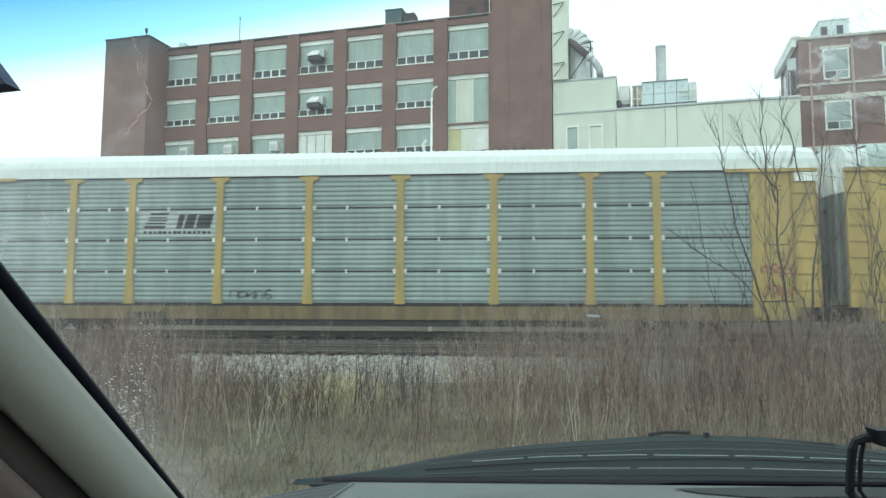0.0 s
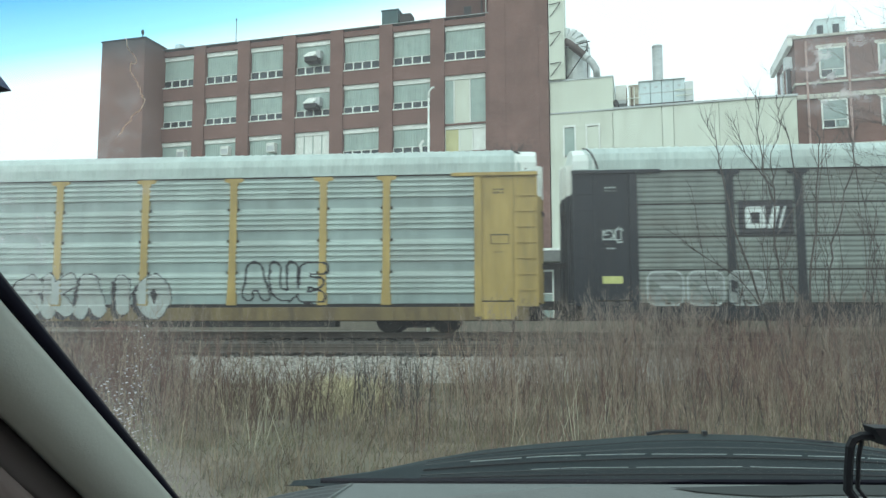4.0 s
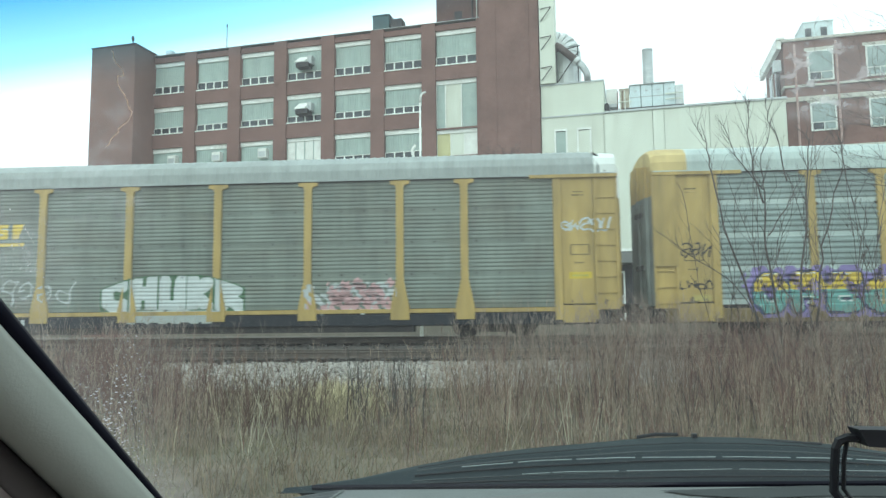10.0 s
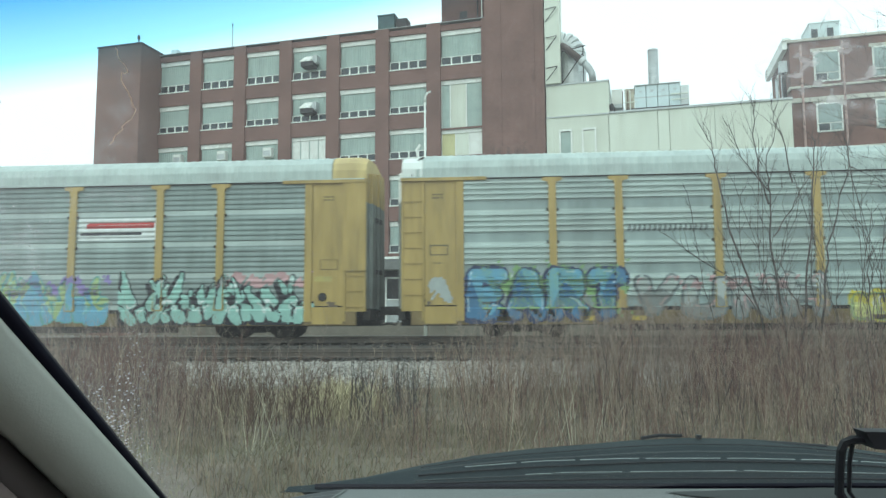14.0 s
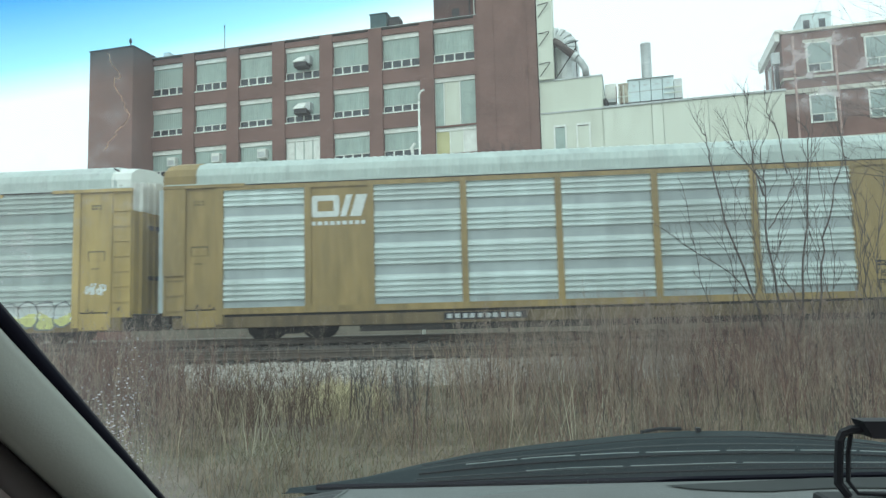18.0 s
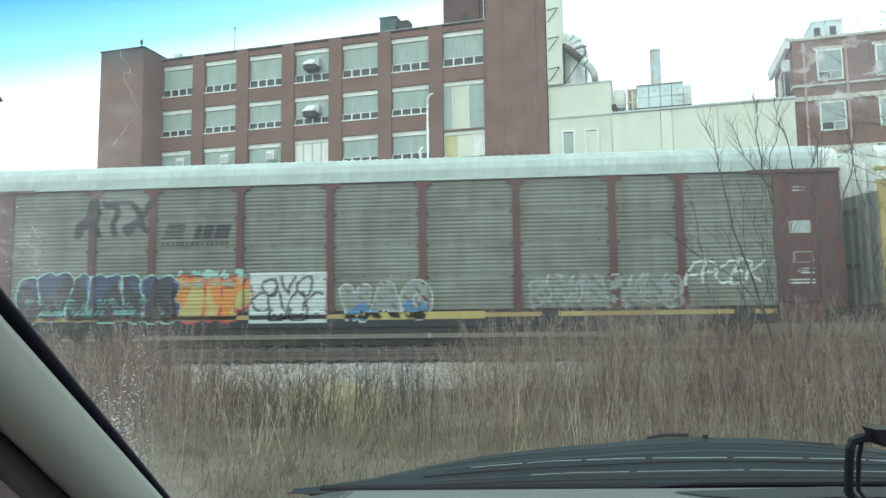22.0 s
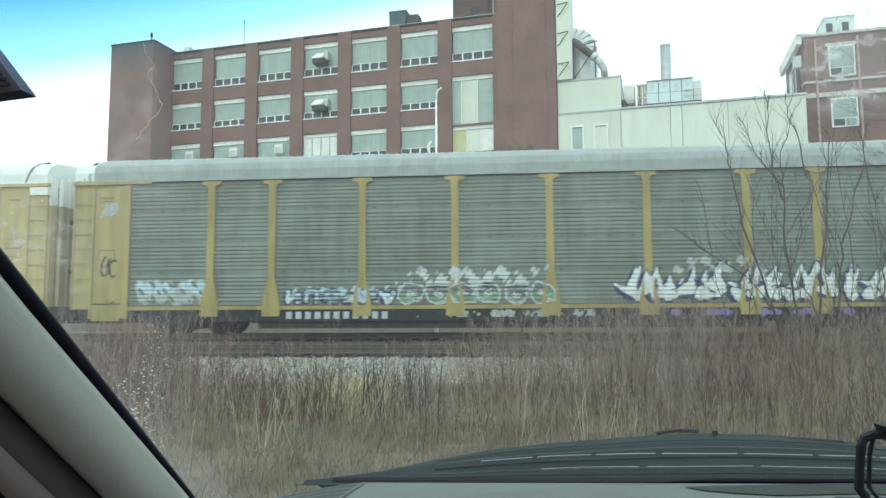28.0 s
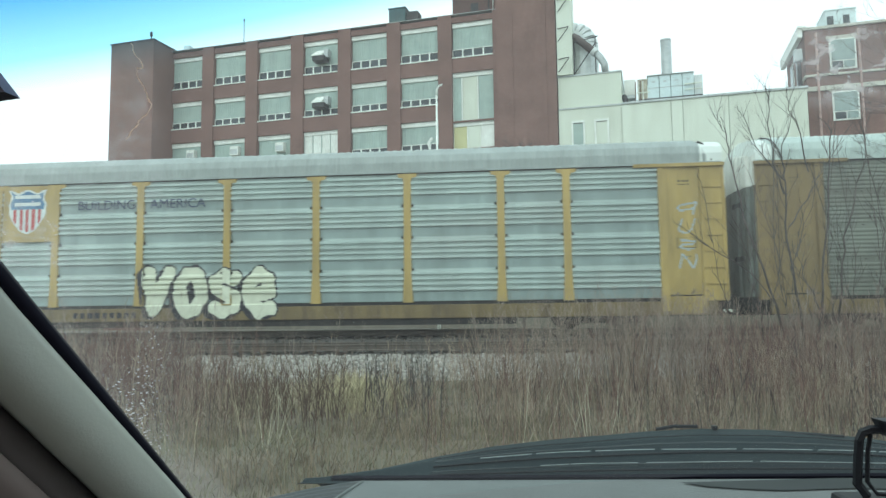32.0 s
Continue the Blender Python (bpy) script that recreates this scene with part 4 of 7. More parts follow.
    part("far_side", cached(("far", sd.name), lambda: boxg(-HALF + 0.1, HALF - 0.1, 1.552, 1.6, 0.4, 4.9).mesh("far_side", sd)), None, w)
    part("side_sill", cached(("sill", st["sill"].name, st["nm"] in "djg"), lambda: Geo().box(-HALF + 0.3, HALF - 0.3, NEAR_FACE + 0.02, NEAR_FACE + 0.2, 0.38, 0.72 if st["nm"] in "djg" else 0.79, ch=0.015).mesh("side_sill", st["sill"])), None, w)
    part("deck", cached("deck", lambda: boxg(-HALF + 0.25, HALF - 0.25, NEAR_FACE + 0.1, 1.5, 0.66, 0.9).mesh("deck", UNDER)), None, w)
    part("centre_sill", cached("csill", lambda: Geo().box(-HALF - 0.2, HALF + 0.2, -0.25, 0.25, 0.35, 0.8).box(-7.6, 7.6, -1.5, -0.9, 0.18, 0.6).mesh("centre_sill", UNDER)), None, w)
    for s in (-1, 1):
        cm, ck = (YEL_SKYLIT if st["nm"] == "e" else fr, "hood") if st.get("cap") else (ROOF_W, "round")
        part("roof_end_cap", cached(("cap", cm.name, ck, s), lambda: cap_geo(s, ck).mesh("roof_end_cap", cm)), None, w, "" if st.get("cap") else "white roof end cap")
        if not st.get("cap"):
            part("corner_strut", cached(("strut", s, st["rnd"]), lambda: strut_geo(s, st["rnd"]).mesh("corner_strut", UNDER)), None, w)
        e = part("end_plate", cached(("plate", fr.name, s), lambda: end_geo(s, "plate").mesh("end_plate", fr)), None, w)
        lad = BRN if st["nm"] == "j" and s > 0 else fr
        for piece in ("inner_upright", "ladder_upright", "ladder_back", "corner_post", "lower_plate") + (("ladder_cover",) if st.get("cap") else ("ladder_head",) if st["nm"] in "ai" else ()):
            pm2 = lad if piece in ("ladder_back", "corner_post") else WHITE if piece == "ladder_head" else fr
            part(piece, cached((piece, pm2.name, s), lambda: end_geo(s, piece).mesh(piece, pm2)), None, e)
        part("top_beam", cached(("beam", fr.name, s), lambda: Geo().box(*sorted((s * (HALF + 0.02), s * (HALF - END_W - 0.7))), NEAR_FACE - 0.05, NEAR_FACE + 0.08, 4.80, 4.90).mesh("top_beam", fr)), None, e)
        for k in range(3 if st.get("cap") else 7):
            part("rung", cached(("rung", lad.name), lambda: Geo().box(-0.27, 0.27, -0.014, 0.014, -0.014, 0.014).mesh("rung", lad)), None, e, m=pose(s * (HALF - 0.35), NEAR_FACE + 0.016, (0.95 if st.get("cap") else 1.3) + 0.48 * k))
        part("end_door", cached(("door", fr.name, s, bool(st.get("cap")), lad.name, st["nm"] in "ai"), lambda: door_geo(s, 0.14 if lad is BRN and fr is not BRN else 0.36 if st["nm"] in "ai" else 0.24).mesh("end_door", [BLK if fr in (BLK, BRN) else TAN if lad is BRN else GALV_D if s < 0 or st.get("cap") else fr, fr if st.get("cap") else WHITE, UNDER])), None, w)
        if st["nm"] == "g":
            part("corner_strip", cached(("strip", s), lambda: Geo().box(*sorted((s * (HALF + 0.004), s * (HALF + 0.17))), NEAR_FACE + 0.03, NEAR_FACE + 0.3, 0.9, 4.8).mesh("corner_strip", GALV_T)), None, w, "bare galvanised corner strip")
        part("coupler", cached(("cpl", s), lambda: coupler_geo(s).mesh("coupler", UNDER)), None, w)
        t = part("truck", cached("truck", lambda: truck_geo().mesh("truck", UNDER)), None, w, m=pose(s * 10.06, 0, 0))
        for q in (-0.89, 0.89):
            ws = part("wheelset", cached("wheelset", lambda: wheelset_geo().mesh("wheelset", UNDER)), None, t, m=pose(q, 0, 0.42))
            WHEELS.append(ws)
    WAGONS.append((w, x0))
    return w


WHEELS = []


def end_geo(s, piece):
    """End bay: flat door plate between two uprights, with a recessed ladder bay at the very end."""
    H = HALF
    a, b, *r = {
        "inner_upright": (H - END_W, H - END_W + 0.23, NEAR_FACE - 0.01, PANEL_Y + 0.05, 0.5, 4.8),
        "plate": (H - END_W + 0.24, H - 0.72, PANEL_Y - 0.02, PANEL_Y + 0.05, 0.98, 4.8),
        "lower_plate": (H - END_W + 0.24, H - 0.72, PANEL_Y - 0.045, PANEL_Y + 0.04, 0.42, 0.94),
        "ladder_upright": (H - 0.71, H - 0.63, NEAR_FACE - 0.01, PANEL_Y + 0.05, 0.5, 4.8),
        "ladder_back": (H - 0.63, H - 0.06, PANEL_Y - 0.022, PANEL_Y + 0.08, 0.8, 4.8),
        "ladder_cover": (H - 0.70, H + 0.01, NEAR_FACE - 0.028, NEAR_FACE - 0.012, 2.05, 4.86),
        "ladder_head": (H - 0.62, H + 0.01, NEAR_FACE - 0.02, PANEL_Y + 0.01, 4.52, 4.79),
        "corner_post": (H - 0.06, H, NEAR_FACE, PANEL_Y + 0.12, 0.8, 4.8)}[piece]
    return Geo().box(*sorted((s * a, s * b)), *r)


def door_geo(s, bow=0.24):
    gg = Geo()
    for i in range(9):
        y = -1.5 + i * 0.34
        bulge = bow * (1 - ((y + 0.17) / 1.55) ** 2)
        gg.box(*sorted((s * (HALF - 0.12 + bulge), s * (HALF - 0.03 + bulge + 0.03 * (i % 2)))), y, y + 0.335, 0.9, 4.2, 0)
        gg.box(*sorted((s * (HALF - 0.12 + bulge), s * (HALF - 0.03 + bulge + 0.03 * (i % 2)))), y, y + 0.335, 4.205, 5.35 - 0.25 * abs(y / 1.5), 1)
        if i in (2, 3):
            for z in (2.0, 3.65):
                gg.box(*sorted((s * (HALF - 0.03 + bulge), s * (HALF + 0.012 + bulge + 0.03 * (i % 2)))), y + 0.02, y + 0.315, z, z + 0.14, 2)
    return gg


def coupler_geo(s):
    gg = Geo()
    gg.box(*sorted((s * (HALF + 0.2), s * (HALF + 0.72))), -0.12, 0.12, 0.7, 0.98, 0, 0.03)
    gg.tube([(s * (HALF + 0.1), -0.4, 0.7), (s * (HALF + 0.35), -0.45, 0.38), (s * (HALF + 0.66), -0.42, 0.45)], 0.03, 6)
    gg.box(*sorted((s * (HALF - 0.1), s * (HALF + 0.12))), -1.4, 1.4, 0.55, 0.86)
    return gg


for st, fp in zip(STYLES, FIRST_POST):
    wagon(st, fp - P1 + HALF)

# ---------------------------------------------------------------- weeds, shrub and bare trees
STEM_R = mat("red_brown_stems", (0.175, 0.095, 0.072), 0.85, var=0.3, scale=2, isl=0.55)
STEM_T = mat("tan_stems", (0.37, 0.275, 0.205), 0.85, var=0.3, scale=2, isl=0.5)
STEM_D = mat("dark_stems", (0.075, 0.055, 0.046), 0.85, var=0.3, scale=2, isl=0.5)
DULLSTRAW = mat("dull_straw", (0.235, 0.175, 0.115), 0.85, var=0.25, scale=2, isl=0.7)
STRAW = mat("dry_straw", (0.33, 0.27, 0.18), 0.85, var=0.25, scale=2, isl=0.4)
GRASS = mat("winter_grass", (0.135, 0.118, 0.068), 0.85, var=0.3, scale=2, isl=0.45)
BARK = mat("grey_bark", (0.05, 0.042, 0.038), 0.9, var=0.3, scale=8)
BARK_P = mat("pale_twig_bark", (0.06, 0.048, 0.043), 0.85, var=0.4, scale=6, isl=0.3)


def needle(gg, a, b, ra, rb=0.0008):
    """A thin three-sided spike from a to b."""
    k = len(gg.v)
    gg.v += [(a[0] + ra, a[1], a[2]), (a[0] - 0.5 * ra, a[1] + 0.87 * ra, a[2]), (a[0] - 0.5 * ra, a[1] - 0.87 * ra, a[2]),
             (b[0] + rb, b[1], b[2]), (b[0] - 0.5 * rb, b[1] + 0.87 * rb, b[2]), (b[0] - 0.5 * rb, b[1] - 0.87 * rb, b[2])]
    gg.f += [(k, k + 1, k + 4, k + 3), (k + 1, k + 2, k + 5, k + 4), (k + 2, k, k + 3, k + 5)]


def weed(gg, p, lean, h, r, rnd, branches):
    """One dead weed: a kinked stem with side shoots at an angle, most of them forked again."""
    n = 4
    line, q, d = [p], p, [lean[0], lean[1], 1.0]
    for i in range(n):
        d = [d[0] + rnd.gauss(0, 0.07), d[1] + rnd.gauss(0, 0.07), 1.0]
        q = (q[0] + d[0] * h / n, q[1] + d[1] * h / n, q[2] + h / n)
        line.append(q)
    for i in range(n):
        needle(gg, line[i], line[i + 1], r * (1 - 0.8 * i / n), r * (1 - 0.8 * (i + 1) / n) + 0.0006)
    for _ in range(branches):
        t = rnd.uniform(0.25, 0.97) * n
        i = min(n - 1, int(t))
        f = t - i
        a = [line[i][c] + (line[i + 1][c] - line[i][c]) * f for c in range(3)]
        ln = h * rnd.uniform(0.10, 0.30) * (1.25 - 0.18 * t)
        an, sp = rnd.uniform(0, 6.28), rnd.uniform(0.4, 1.1)
        b = (a[0] + ln * sp * math.cos(an) * 0.8, a[1] + ln * sp * math.sin(an) * 0.5, a[2] + ln * rnd.uniform(0.6, 1.0))
        needle(gg, a, b, r * 0.55, 0.0009)
        for _ in range(rnd.choice((0, 1, 2))):
            g = rnd.uniform(0.3, 0.8)
            c = [a[k] + (b[k] - a[k]) * g for k in range(3)]
            e = (c[0] + rnd.uniform(-0.35, 0.35) * ln, c[1] + rnd.uniform(-0.2, 0.2) * ln, c[2] + rnd.uniform(0.2, 0.5) * ln)
            needle(gg, c, e, r * 0.38, 0.0008)


def field(name, n, where, height, radius, m, label, twigs=2, lean=0.12, seed=1):
    rnd = random.Random(seed)
    gg = Geo()
    made = 0
    while made < n:
        q = where(rnd)
        if q is None:
            continue
        x, y = q
        h = height(x, y, rnd)
        p, ln, r = (x, y, ground_z(x, y) - 0.03), (rnd.gauss(0, lean), rnd.gauss(0, lean)), radius * rnd.uniform(0.6, 1.4)
        if twigs:
            weed(gg, p, ln, h, r, rnd, twigs)
        else:
            m1 = (x + ln[0] * h * 0.4, y + ln[1] * h * 0.4, p[2] + h * 0.6)
            needle(gg, p, m1, r, r * 0.7)
            needle(gg, m1, (x + ln[0] * h * 1.2, y + ln[1] * h * 1.2, p[2] + h), r * 0.7)
        made += 1
    gg.m = [0] * len(gg.f)
    return tagged(part(name, gg, m), label, "weeds", kind="stuff")


def open_spot(x, y):
    """1 in the open stretch where the ballast shows, 0 in the thick brush on both sides."""
    s = x / y
    return 1 / (1 + math.exp(-(s + 0.44) * 28)) * 1 / (1 + math.exp((s + 0.13) * 28))


def thick(x, y):
    """How thick the brush stands, in clumps."""
    d = 1.0 - 0.9 * open_spot(x, y)
    d *= max(0.04, 0.5 + 1.5 * noise.noise((x * 0.9, y * 0.55, 7.0)) + 0.5 * noise.noise((x * 2.6, y * 1.3, 3.0)))
    d *= 1 - 0.9 * math.exp(-((x + 1.9) / 0.7) ** 2 - ((y - 10.2) / 2.2) ** 2)
    if y < 8.6:
        d *= max(0.05, 1 - (8.6 - y) * (0.6 if x < 0.4 else 0.38))
    return min(1.0, d)


def brush(rnd):
    y = 6.0 + 8.9 * rnd.random() ** 0.8
    x = rnd.uniform(-0.64 * y - 0.6, 0.62 * y + 0.8)
    return (x, y) if rnd.random() < thick(x, y) else None


def brush_h(x, y, rnd):
    base = 1.40 - 0.55 * open_spot(x, y)
    base *= 0.9 + 0.5 * noise.noise((x * 0.7, y * 0.4, 2.0))
    return base * (0.3 + 0.8 * rnd.random() ** 1.1) * (0.6 if y < 8 else 0.75 if y < 9.5 else 1.0)


field("brown_weeds", 1250, brush, brush_h, 0.0042, STEM_R, "thicket of bare red-brown branching weeds", 9, 0.10, 3)
field("tan_weeds", 2000, brush, brush_h, 0.0042, STEM_T, "bleached tan weed stems among the brush", 7, 0.10, 4)
field("dark_weeds", 520, brush, brush_h, 0.0050, STEM_D, "dark dead weed stems in the brush", 6, 0.09, 15)
field("straw_stalks", 480, brush, lambda x, y, r: 0.7 * brush_h(x, y, r), 0.0036, STRAW, "dry pale straw stalks", 2, 0.2, 5)


def clump(rnd):
    s, y = rnd.gauss(-0.33, 0.07), rnd.gauss(10.0, 1.2)
    return s * y, y


def dark_row(rnd):
    s, y = rnd.choice((-0.205, -0.19, -0.15, -0.135, -0.12)) + rnd.gauss(0, 0.006), rnd.gauss(10.4, 0.7)
    return s * y, y


def far_right(rnd):
    s, y = rnd.gauss(0.36, 0.07), rnd.gauss(12.2, 0.9)
    return s * y, y


def far_left(rnd):
    s, y = rnd.gauss(-0.55, 0.075), rnd.gauss(11.6, 1.3)
    return s * y, y


field("russet_brush", 420, far_left, lambda x, y, r: r.uniform(0.5, 1.4), 0.0042, mat("russet_stems", (0.16, 0.085, 0.068), 0.85, isl=0.4), "russet thicket beside the open ballast", 11, 0.14, 22)
field("red_shoots", 150, clump, lambda x, y, r: r.uniform(0.35, 1.1), 0.0055, mat("dark_red_shoots", (0.115, 0.07, 0.05), 0.8, isl=0.45), "clump of dark red shoots beside the open grass", 11, 0.2, 9)
field("straw_shoots", 60, clump, lambda x, y, r: r.uniform(0.4, 0.9), 0.005, STRAW, "dry straw shoots among the red clump", 4, 0.22, 19)
field("dark_shoots", 46, dark_row, lambda x, y, r: r.uniform(0.6, 1.15), 0.0075, mat("dark_shoots", (0.055, 0.047, 0.042), 0.8, isl=0.4), "row of dark upright shoots", 6, 0.06, 10)
field("russet_brush", 330, far_right, lambda x, y, r: r.uniform(0.6, 1.45), 0.0042, mat("russet_stems", (0.16, 0.085, 0.068), 0.85, isl=0.4), "russet brush beside the shrub", 11, 0.13, 12)


def feather(rnd):
    y = rnd.uniform(10.5, 14.3)
    s = rnd.uniform(-0.04, 0.62) if rnd.random() < 0.72 else -0.66 + abs(rnd.gauss(0, 0.17))
    return (s * y, y) if 0.5 + noise.noise((s * 9, y * 0.4, 9.0)) > rnd.random() * 0.9 else None


def tall_right(rnd):
    y = rnd.uniform(13.3, 14.5)
    s = 0.62 - 0.5 * rnd.random() ** 1.6
    return (s * y, y) if 0.6 + noise.noise((s * 11, y * 0.5, 4.0)) > rnd.random() else None


field("tall_brush", 300, tall_right, lambda x, y, r: r.uniform(1.15, 1.85), 0.0044, mat("dark_brush_stems", (0.15, 0.1, 0.08), 0.85, isl=0.5), "tall brown brush round the leafless shrub", 14, 0.12, 31)
field("tall_feathery_weeds", 500, feather, lambda x, y, r: r.uniform(1.1, 1.85), 0.0034, mat("feathery_stems", (0.215, 0.165, 0.135), 0.85, isl=0.6), "tall thin branching weeds above the brush", 16, 0.10, 14)


def low(rnd):
    y = 4.6 + 10 * rnd.random() ** 1.1
    return rnd.uniform(-0.62 * y - 0.6, 0.62 * y + 0.8), y


def tussock(rnd):
    y = rnd.gauss(11.6, 0.75)
    return (-0.225 + rnd.gauss(0, 0.026)) * y, y


def bent(rnd):
    x, y = rnd.choice(((-2.15, 6.9), (-2.0, 7.4), (0.25, 7.6), (0.9, 8.2), (-2.6, 8.0), (1.4, 8.0)))
    return (x + rnd.gauss(0, 0.3), y + rnd.gauss(0, 0.4)) if rnd.random() < 0.5 else brush(rnd)


def tuft(rnd):
    y = 4.8 + 9.6 * rnd.random()
    x = rnd.uniform(-0.62 * y - 0.6, 0.62 * y + 0.8)
    return (x, y) if noise.noise((x * 1.3, y * 0.9, 5.0)) > rnd.uniform(-0.2, 0.45) else None


field("winter_grass_blades", 15000, low, lambda x, y, r: r.uniform(0.05, 0.2), 0.0055, GRASS, "short winter grass on the verge", 0, 0.42, 6)
field("dry_grass_blades", 8000, tuft, lambda x, y, r: r.uniform(0.1, 0.5), 0.004, DULLSTRAW, "dry bleached grass tufts on the verge", 0, 0.3, 7)
field("yellow_tussock", 1500, tussock, lambda x, y, r: r.uniform(0.15, 0.5), 0.007, mat("tussock_grass", (0.47, 0.4, 0.24), 0.85, isl=0.35), "pale yellow-green grass tussock", 0, 0.3, 8)
field("straw_litter", 900, lambda r: ((r.gauss(-0.31, 0.06)) * 11.6, r.gauss(11.6, 0.8)), lambda x, y, r: r.uniform(0.08, 0.3), 0.006, STRAW, "bleached straw litter at the foot of the shoots", 0, 0.5, 18)
field("bent_straws", 26, bent, lambda x, y, r: r.uniform(0.6, 0.95), 0.004, mat("bleached_straw", (0.5, 0.45, 0.33), 0.8), "single bleached straws leaning over", 1, 0.3, 13)


def limb(gg, p, d, length, r, depth, rnd, spread=0.5, up=0.12):
    """A crooked tapering branch that forks into finer twigs."""
    n = 5 if depth > 1 else 3
    pts, rad = [Vector(p)], [r]
    d = Vector(d).normalized()
    for i in range(n):
        d = (d + Vector((rnd.gauss(0, 0.10), rnd.gauss(0, 0.10), up * rnd.uniform(0, 1)))).normalized()
        pts.append(pts[-1] + d * length / n)
        rad.append(max(0.0022, r * (1 - 0.8 * (i + 1) / n)))
    gg.tube(pts, rad, 5 if r > 0.012 else 3, cap=False)
    if depth <= 0:
        return
    for _ in range(rnd.randint(3, 5)):
        i = rnd.randint(1, n)
        a = rnd.uniform(0, 6.28)
        side = Vector((math.cos(a), math.sin(a), rnd.uniform(0.0, 0.6))).normalized()
        nd = (pts[i] - pts[i - 1]).normalized() * (1 - spread * 0.6) + side * spread
        limb(gg, pts[i], nd, length * rnd.uniform(0.3, 0.55), max(0.003, rad[i] * 0.62), depth - 1, rnd, spread, up)


def shrub(name, base, stems, label, seed, r0=0.03, twig=0.5):
    """Crooked stems, each a line of x and z over its foot, with side twigs and short spurs."""
    rnd = random.Random(seed)
    t = tagged(new(name), label, "shrub")
    t.matrix_basis = pose(*base)
    for r, line in stems:
        gg = Geo()
        dy = rnd.uniform(-0.5, 0.5)
        full = []
        for (ax, az), (bx, bz) in zip(line, line[1:]):
            full += [(ax + (bx - ax) * f, az + (bz - az) * f) for f in (0, 0.25, 0.5, 0.75)]
        full.append(line[-1])
        n = len(full) - 1
        pts = [Vector((x - base[0] + rnd.gauss(0, 0.012), dy * i / n + rnd.gauss(0, 0.03), z - base[2])) for i, (x, z) in enumerate(full)]
        rad = [max(0.0055, r0 * r * (1 - 0.82 * i / n)) for i in range(n + 1)]
        gg.tube(pts, rad, 5, cap=False)
        for i in range(max(1, n // 3), n + 1):
            for _ in range(rnd.choice((1, 2, 2))):
                s = rnd.choice((-1, 1))
                dd = (pts[i] - pts[i - 1]).normalized() + Vector((s * rnd.uniform(0.25, 0.65), rnd.uniform(-0.3, 0.3), 0.25))
                limb(gg, pts[i], dd, twig * rnd.uniform(0.3, 1.3) * (0.5 if i > n - 2 else 1), max(0.0055, rad[i] * 0.42), 1 if rnd.random() < 0.5 else 0, rnd, 0.4, 0.12)
        part("stem", gg, BARK_P, t)
    return t


shrub("bare_shrub", (5.2, 13.5, 0.0), [
    (1.0, [(5.22, -0.05), (5.05, 1.4), (4.86, 2.7), (4.92, 3.7), (4.86, 4.2), (5.12, 5.1)]),
    (0.95, [(5.0, -0.05), (4.67, 1.5), (4.28, 2.8), (4.02, 4.1), (3.97, 4.7), (3.8, 5.05)]),
    (0.6, [(4.9, 3.5), (4.7, 4.05), (4.6, 5.0), (4.56, 5.45)]),
    (0.5, [(4.88, 3.75), (4.37, 4.35), (4.12, 4.85)]),
    (0.95, [(5.2, -0.05), (5.45, 1.7), (5.65, 3.0), (5.8, 4.5), (5.78, 5.1)]),
    (0.9, [(5.5, -0.05), (5.78, 1.7), (5.9, 2.7), (6.3, 4.0), (6.4, 4.8)]),
    (0.55, [(5.4, 1.4), (5.23, 2.05), (5.19, 2.5)]),
    (0.5, [(5.35, 3.9), (5.07, 4.75), (4.83, 5.2)]),
    (0.5, [(4.95, 2.9), (5.3, 3.4), (5.6, 3.9), (6.2, 4.8)]),
    (0.4, [(4.7, 1.4), (4.2, 2.1), (3.5, 2.55), (3.05, 2.9)])],
    "tall leafless multi-stemmed shrub in the brush", 11, 0.027, 0.5)
rs = random.Random(23)
for k in range(9):
    x, y = 4.3 + 0.55 * k + rs.uniform(-0.15, 0.15), rs.uniform(13.0, 14.3)
    thin = [(0.8, [(x + d, -0.05), (x + 1.6 * d + rs.gauss(0, 0.1), 1.2), (x + 2.2 * d + rs.gauss(0, 0.15), 2.3), (x + 2.6 * d + rs.gauss(0, 0.2), rs.uniform(3.0, 4.7))]) for d in (-0.25, 0.0, 0.2)]
    tagged(shrub("thin_shrub", (x, y, 0.0), thin, "thin leafless shrub among the brush", 40 + k, 0.0105, 0.5), group="thin shrubs")
shrub("bare_sapling", (6.45, 12.9, 0.0), [(1.0, [(6.45, -0.05), (6.3, 1.2), (6.25, 2.2), (6.4, 3.2)]), (0.8, [(6.5, -0.05), (6.75, 1.3), (6.9, 2.7)]), (0.8, [(7.1, -0.05), (7.15, 1.6), (7.35, 2.9)])], "thin leafless sapling in the brush", 17, 0.016, 0.35)
bt2 = tagged(new("bare_tree"), "leafless tree with fine drooping twigs", "tree")
bt2.matrix_basis = pose(10.35, 14.5, 0.05)
gg = Geo().tube([(0, 0, -0.1), (0.05, 0, 1.5), (-0.05, 0.1, 4.0), (0.1, 0, 6.5), (0.0, 0, 9.0)], [0.17, 0.14, 0.11, 0.08, 0.04], 9)
part("trunk", gg, BARK, bt2, smooth=True)
rnd = random.Random(5)
